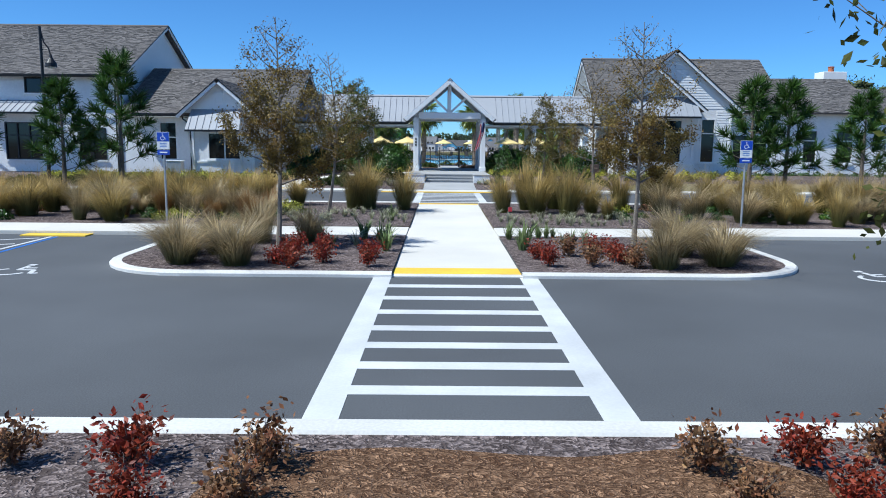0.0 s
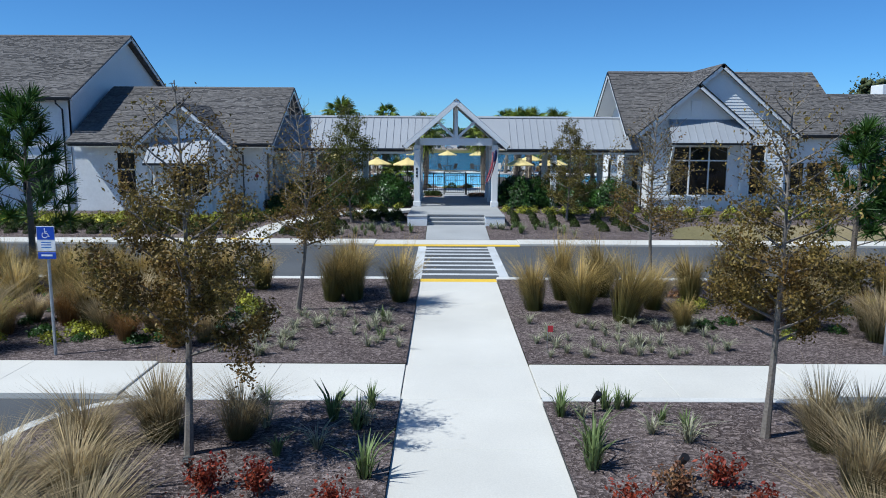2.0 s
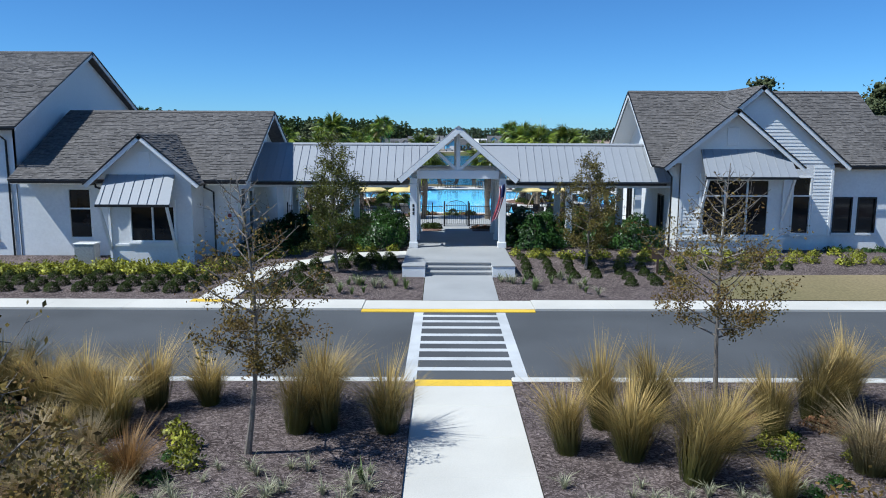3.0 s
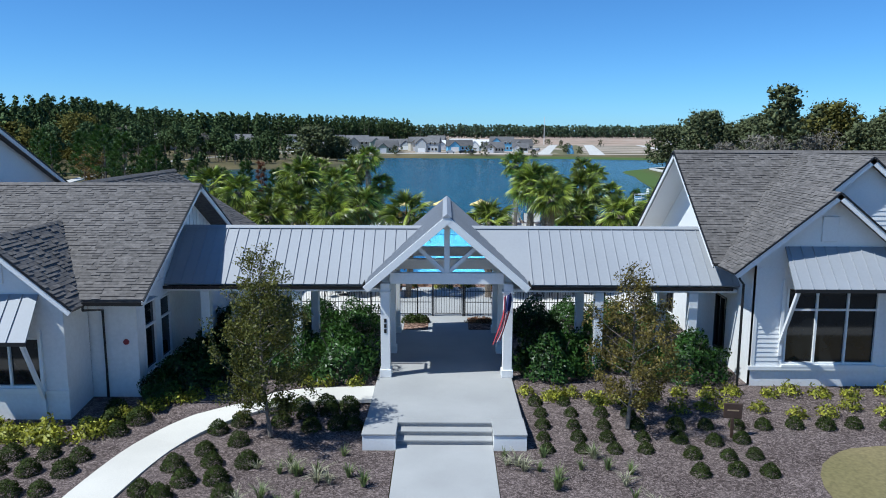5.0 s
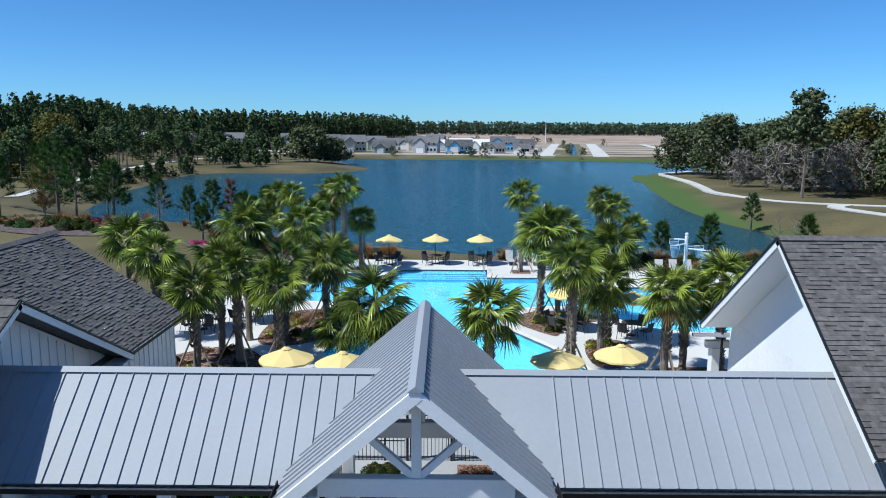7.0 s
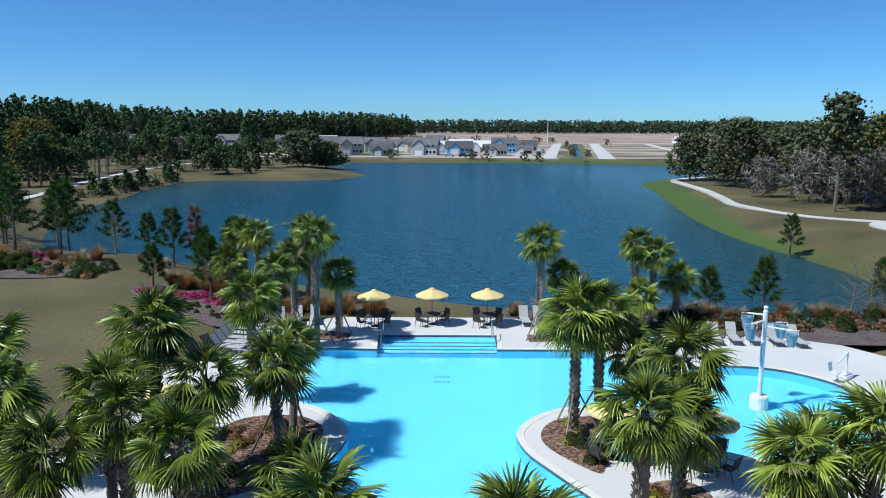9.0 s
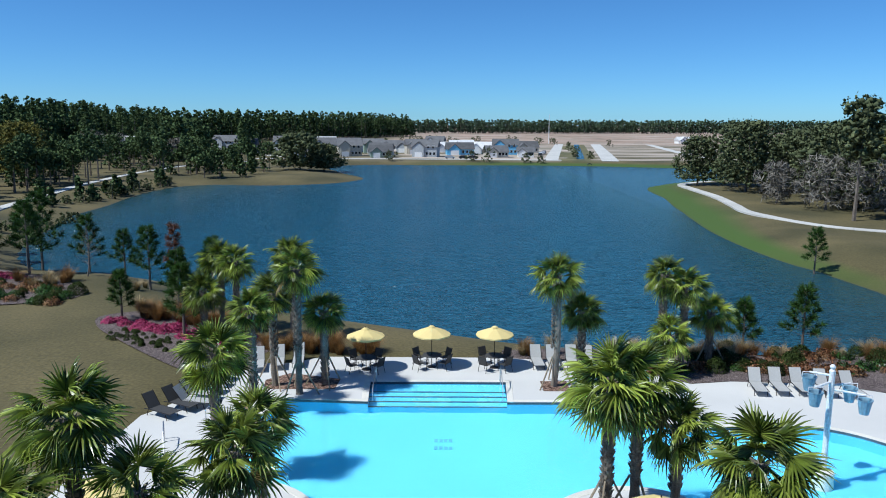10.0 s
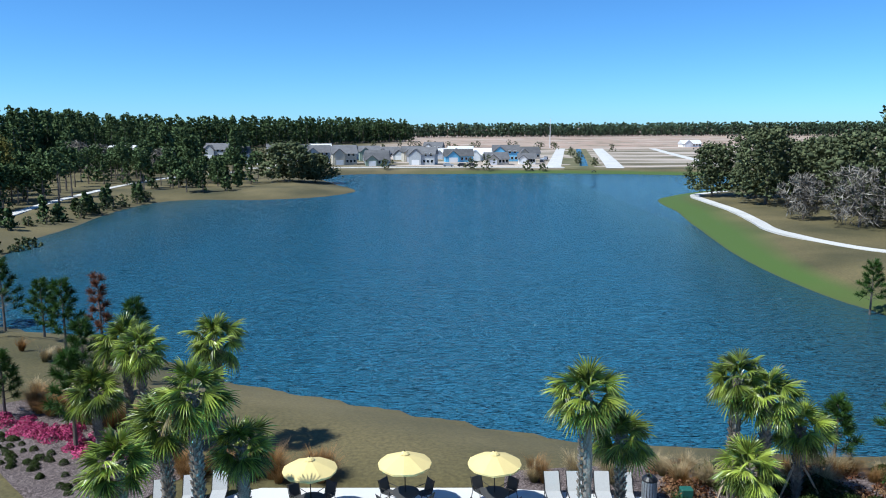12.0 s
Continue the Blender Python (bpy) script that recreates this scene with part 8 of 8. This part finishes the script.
def far_house(x, y, w, d, h, wall_m, roof_m, turn, label, storeys=1, cross=True):
    z = gz(x, y)
    w, d, h = w * 0.82, d * 0.85, h * 0.84
    t = thing("far_house", label, "house", "houses across the lake", pose(x, y, z, 0, 0, turn))
    part("wall", MB().box(-w / 2, -d / 2, -0.5, w / 2, d / 2, h), wall_m, t)
    rr = d * 0.32
    body = MB().prism([(-w / 2 - 0.5, -d / 2 - 0.5, h - 0.1), (-w / 2 - 0.5, 0, h + rr), (-w / 2 - 0.5, d / 2 + 0.5, h - 0.1)], (w + 1.0, 0, 0))
    part("roof", body, roof_m, t)
    if cross:
        g = w * 0.42
        part("gable", MB().prism([(-w * 0.22 - g / 2, -d / 2 - 0.9, h), (-w * 0.22 + g / 2, -d / 2 - 0.9, h), (-w * 0.22, -d / 2 - 0.9, h + g * 0.42)], (0, 0.9 + d / 2 * 0.6, 0)), wall_m, t)
        for s in (-1, 1):
            a, c = Vector((-w * 0.22 + s * (g / 2 + 0.4), -d / 2 - 1.2, h - 0.2)), Vector((-w * 0.22, -d / 2 - 1.2, h + g * 0.42 + 0.12))
            part("roof", MB().prism([a, c, c + Vector((0, 0, 0.2)), a + Vector((0, 0, 0.2))], (0, d * 0.55, 0)), roof_m, t)
        part("porch_wall", MB().box(-w * 0.22 - g / 2, -d / 2 - 0.9, -0.5, -w * 0.22 + g / 2, -d / 2 + 0.01, h), wall_m, t)
        part("garage_door", MB().box(-w * 0.22 - g * 0.36, -d / 2 - 0.96, 0, -w * 0.22 + g * 0.36, -d / 2 - 0.9, 2.2), M_WHITE, t)
    for s in range(storeys):
        for u in ((0.1, 0.25, 0.4) if s == 0 else (-0.3, -0.14, 0.16, 0.36)):
            x0 = u * w
            wn_ = part("window", MB().box(x0 - 0.6, -d / 2 - 0.06, 0.9 + s * 2.9, x0 + 0.6, -d / 2, 2.3 + s * 2.9), M_WHITE, t)
            part("pane", MB().box(x0 - 0.5, -d / 2 - 0.09, 1.0 + s * 2.9, x0 + 0.5, -d / 2 - 0.06, 2.2 + s * 2.9), M_GLASS, wn_)
    return t


k = 0
for x, y, w, d, h, m, rm, st, lab in [
        (-58, 415, 13, 12, 6, 1, 0, 2, "two-storey grey house with dark roof"), (-44, 400, 13, 12, 6, 3, 0, 2, "two-storey cream house with dark gables"), (-30, 412, 13, 12, 3.2, 1, 0, 1, "low grey house with dark roof"),
        (-28, 388, 12, 10, 3.2, 4, 0, 1, "low sage-green house with pale garage"), (-8, 396, 14, 11, 5.6, 1, 0, 2, "two-storey grey house with dark porch"), (8, 420, 16, 12, 3.3, 2, 0, 1, "low pale blue house"), (20, 432, 15, 12, 3.3, 0, 1, 1, "low house with pale unfinished roof"),
        (31, 425, 15, 11, 5.6, 2, 0, 2, "two-storey bright blue house"), (24, 392, 12, 10, 3.2, 3, 0, 1, "low cream house with dark roof"), (44, 450, 14, 12, 3.3, 3, 0, 1, "low cream house with dark roof"), (-70, 430, 13, 12, 6, 0, 0, 2, "two-storey pale house among trees"),
        (-50, 450, 14, 12, 5, 1, 0, 2, "two-storey grey house with dark roof"), (-18, 446, 14, 12, 3.4, 1, 0, 1, "low grey house with dark roof"), (-85, 452, 14, 12, 6, 0, 0, 2, "two-storey pale house among trees"), (10, 470, 16, 12, 3.3, 0, 1, 1, "low house with pale unfinished roof"),
        (34, 480, 14, 12, 3.4, 3, 0, 1, "low cream house with dark roof"), (-152, 420, 16, 13, 6, 0, 1, 2, "pale house with white roof among pines"), (-160, 408, 13, 12, 5, 1, 0, 2, "grey house among pines"), (-122, 470, 15, 12, 6, 1, 0, 2, "grey house with dark roof among pines"),
        (-64, 396, 11, 9, 3, 0, 0, 1, "low pale house by the lake road"), (-14, 425, 12, 10, 5.6, 3, 0, 2, "two-storey cream house with grey roof"), (-36, 434, 12, 10, 5.6, 4, 0, 2, "two-storey sage house with grey roof"), (0, 452, 12, 10, 3.2, 0, 1, 1, "low white house with pale roof"),
        (22, 460, 13, 10, 3.2, 1, 0, 1, "low grey house with grey roof"), (-66, 470, 13, 11, 5.6, 0, 1, 2, "two-storey white house with pale roof"), (-30, 480, 13, 11, 3.2, 0, 0, 1, "low white house with grey roof"), (-5, 500, 13, 11, 5.6, 0, 0, 2, "two-storey white house with grey roof"), (38, 396, 9, 8, 3.0, 0, 0, 1, "small white house by the road"),
        (-100, 430, 13, 12, 5, 0, 0, 2, "pale house among pines"), (190, 640, 18, 10, 3, 0, 1, 1, "low white site building")]:
    k += 1
    far_house(x, y, w, d, h, HW[m], M_ROOFW if rm else M_ROOFD, rnd.uniform(-14, 14), lab, st)
mast = thing("radio_mast", "thin pale radio mast far behind the houses", "mast", at=(79.5, 620, gz(79.5, 620)))
part("pole", MB().tube([(0, 0, 0), (0, 0, 22)], [0.3, 0.15], 6), M_WHITE, mast)
M_CARP = [mat("car_paint_%s" % c, col, 0.3, 0.2, fine=5, bump=0) for c, col in (("dark", (0.03, 0.03, 0.035)), ("white", (0.7, 0.7, 0.7)), ("silver", (0.35, 0.36, 0.38)), ("red", (0.3, 0.03, 0.02)))]


def car(x, y, turn, m, label):
    t = thing("car", label, "car", "cars across the lake", pose(x, y, gz(x, y) + 0.12, 0, 0, turn))
    part("body", MB().prism([(-2.2, -0.85, 0.3), (2.2, -0.85, 0.3), (2.25, -0.85, 0.8), (1.3, -0.85, 0.95), (0.8, -0.85, 1.45), (-1.3, -0.85, 1.45), (-2.1, -0.85, 0.95)], (0, 1.7, 0)), m, t)
    for sx in (-1.35, 1.4):
        for sy in (-0.86, 0.86):
            part("wheel", MB().tube([(sx, sy - 0.1, 0.32), (sx, sy + 0.1, 0.32)], 0.32, 10), M_BLACK, t)


for x, y, r, m in ((3, 374, 0, 2), (9, 374.5, 5, 0), (13, 374, 0, 0), (46, 405, 80, 0), (47, 412, 80, 1), (50, 425, 80, 2), (52, 436, 80, 0), (-150, 452, 30, 3)):
    car(x, y, r, M_CARP[m], {0: "dark parked car across the lake", 1: "white parked car across the lake", 2: "silver parked car across the lake", 3: "red parked car among pines"}[m])
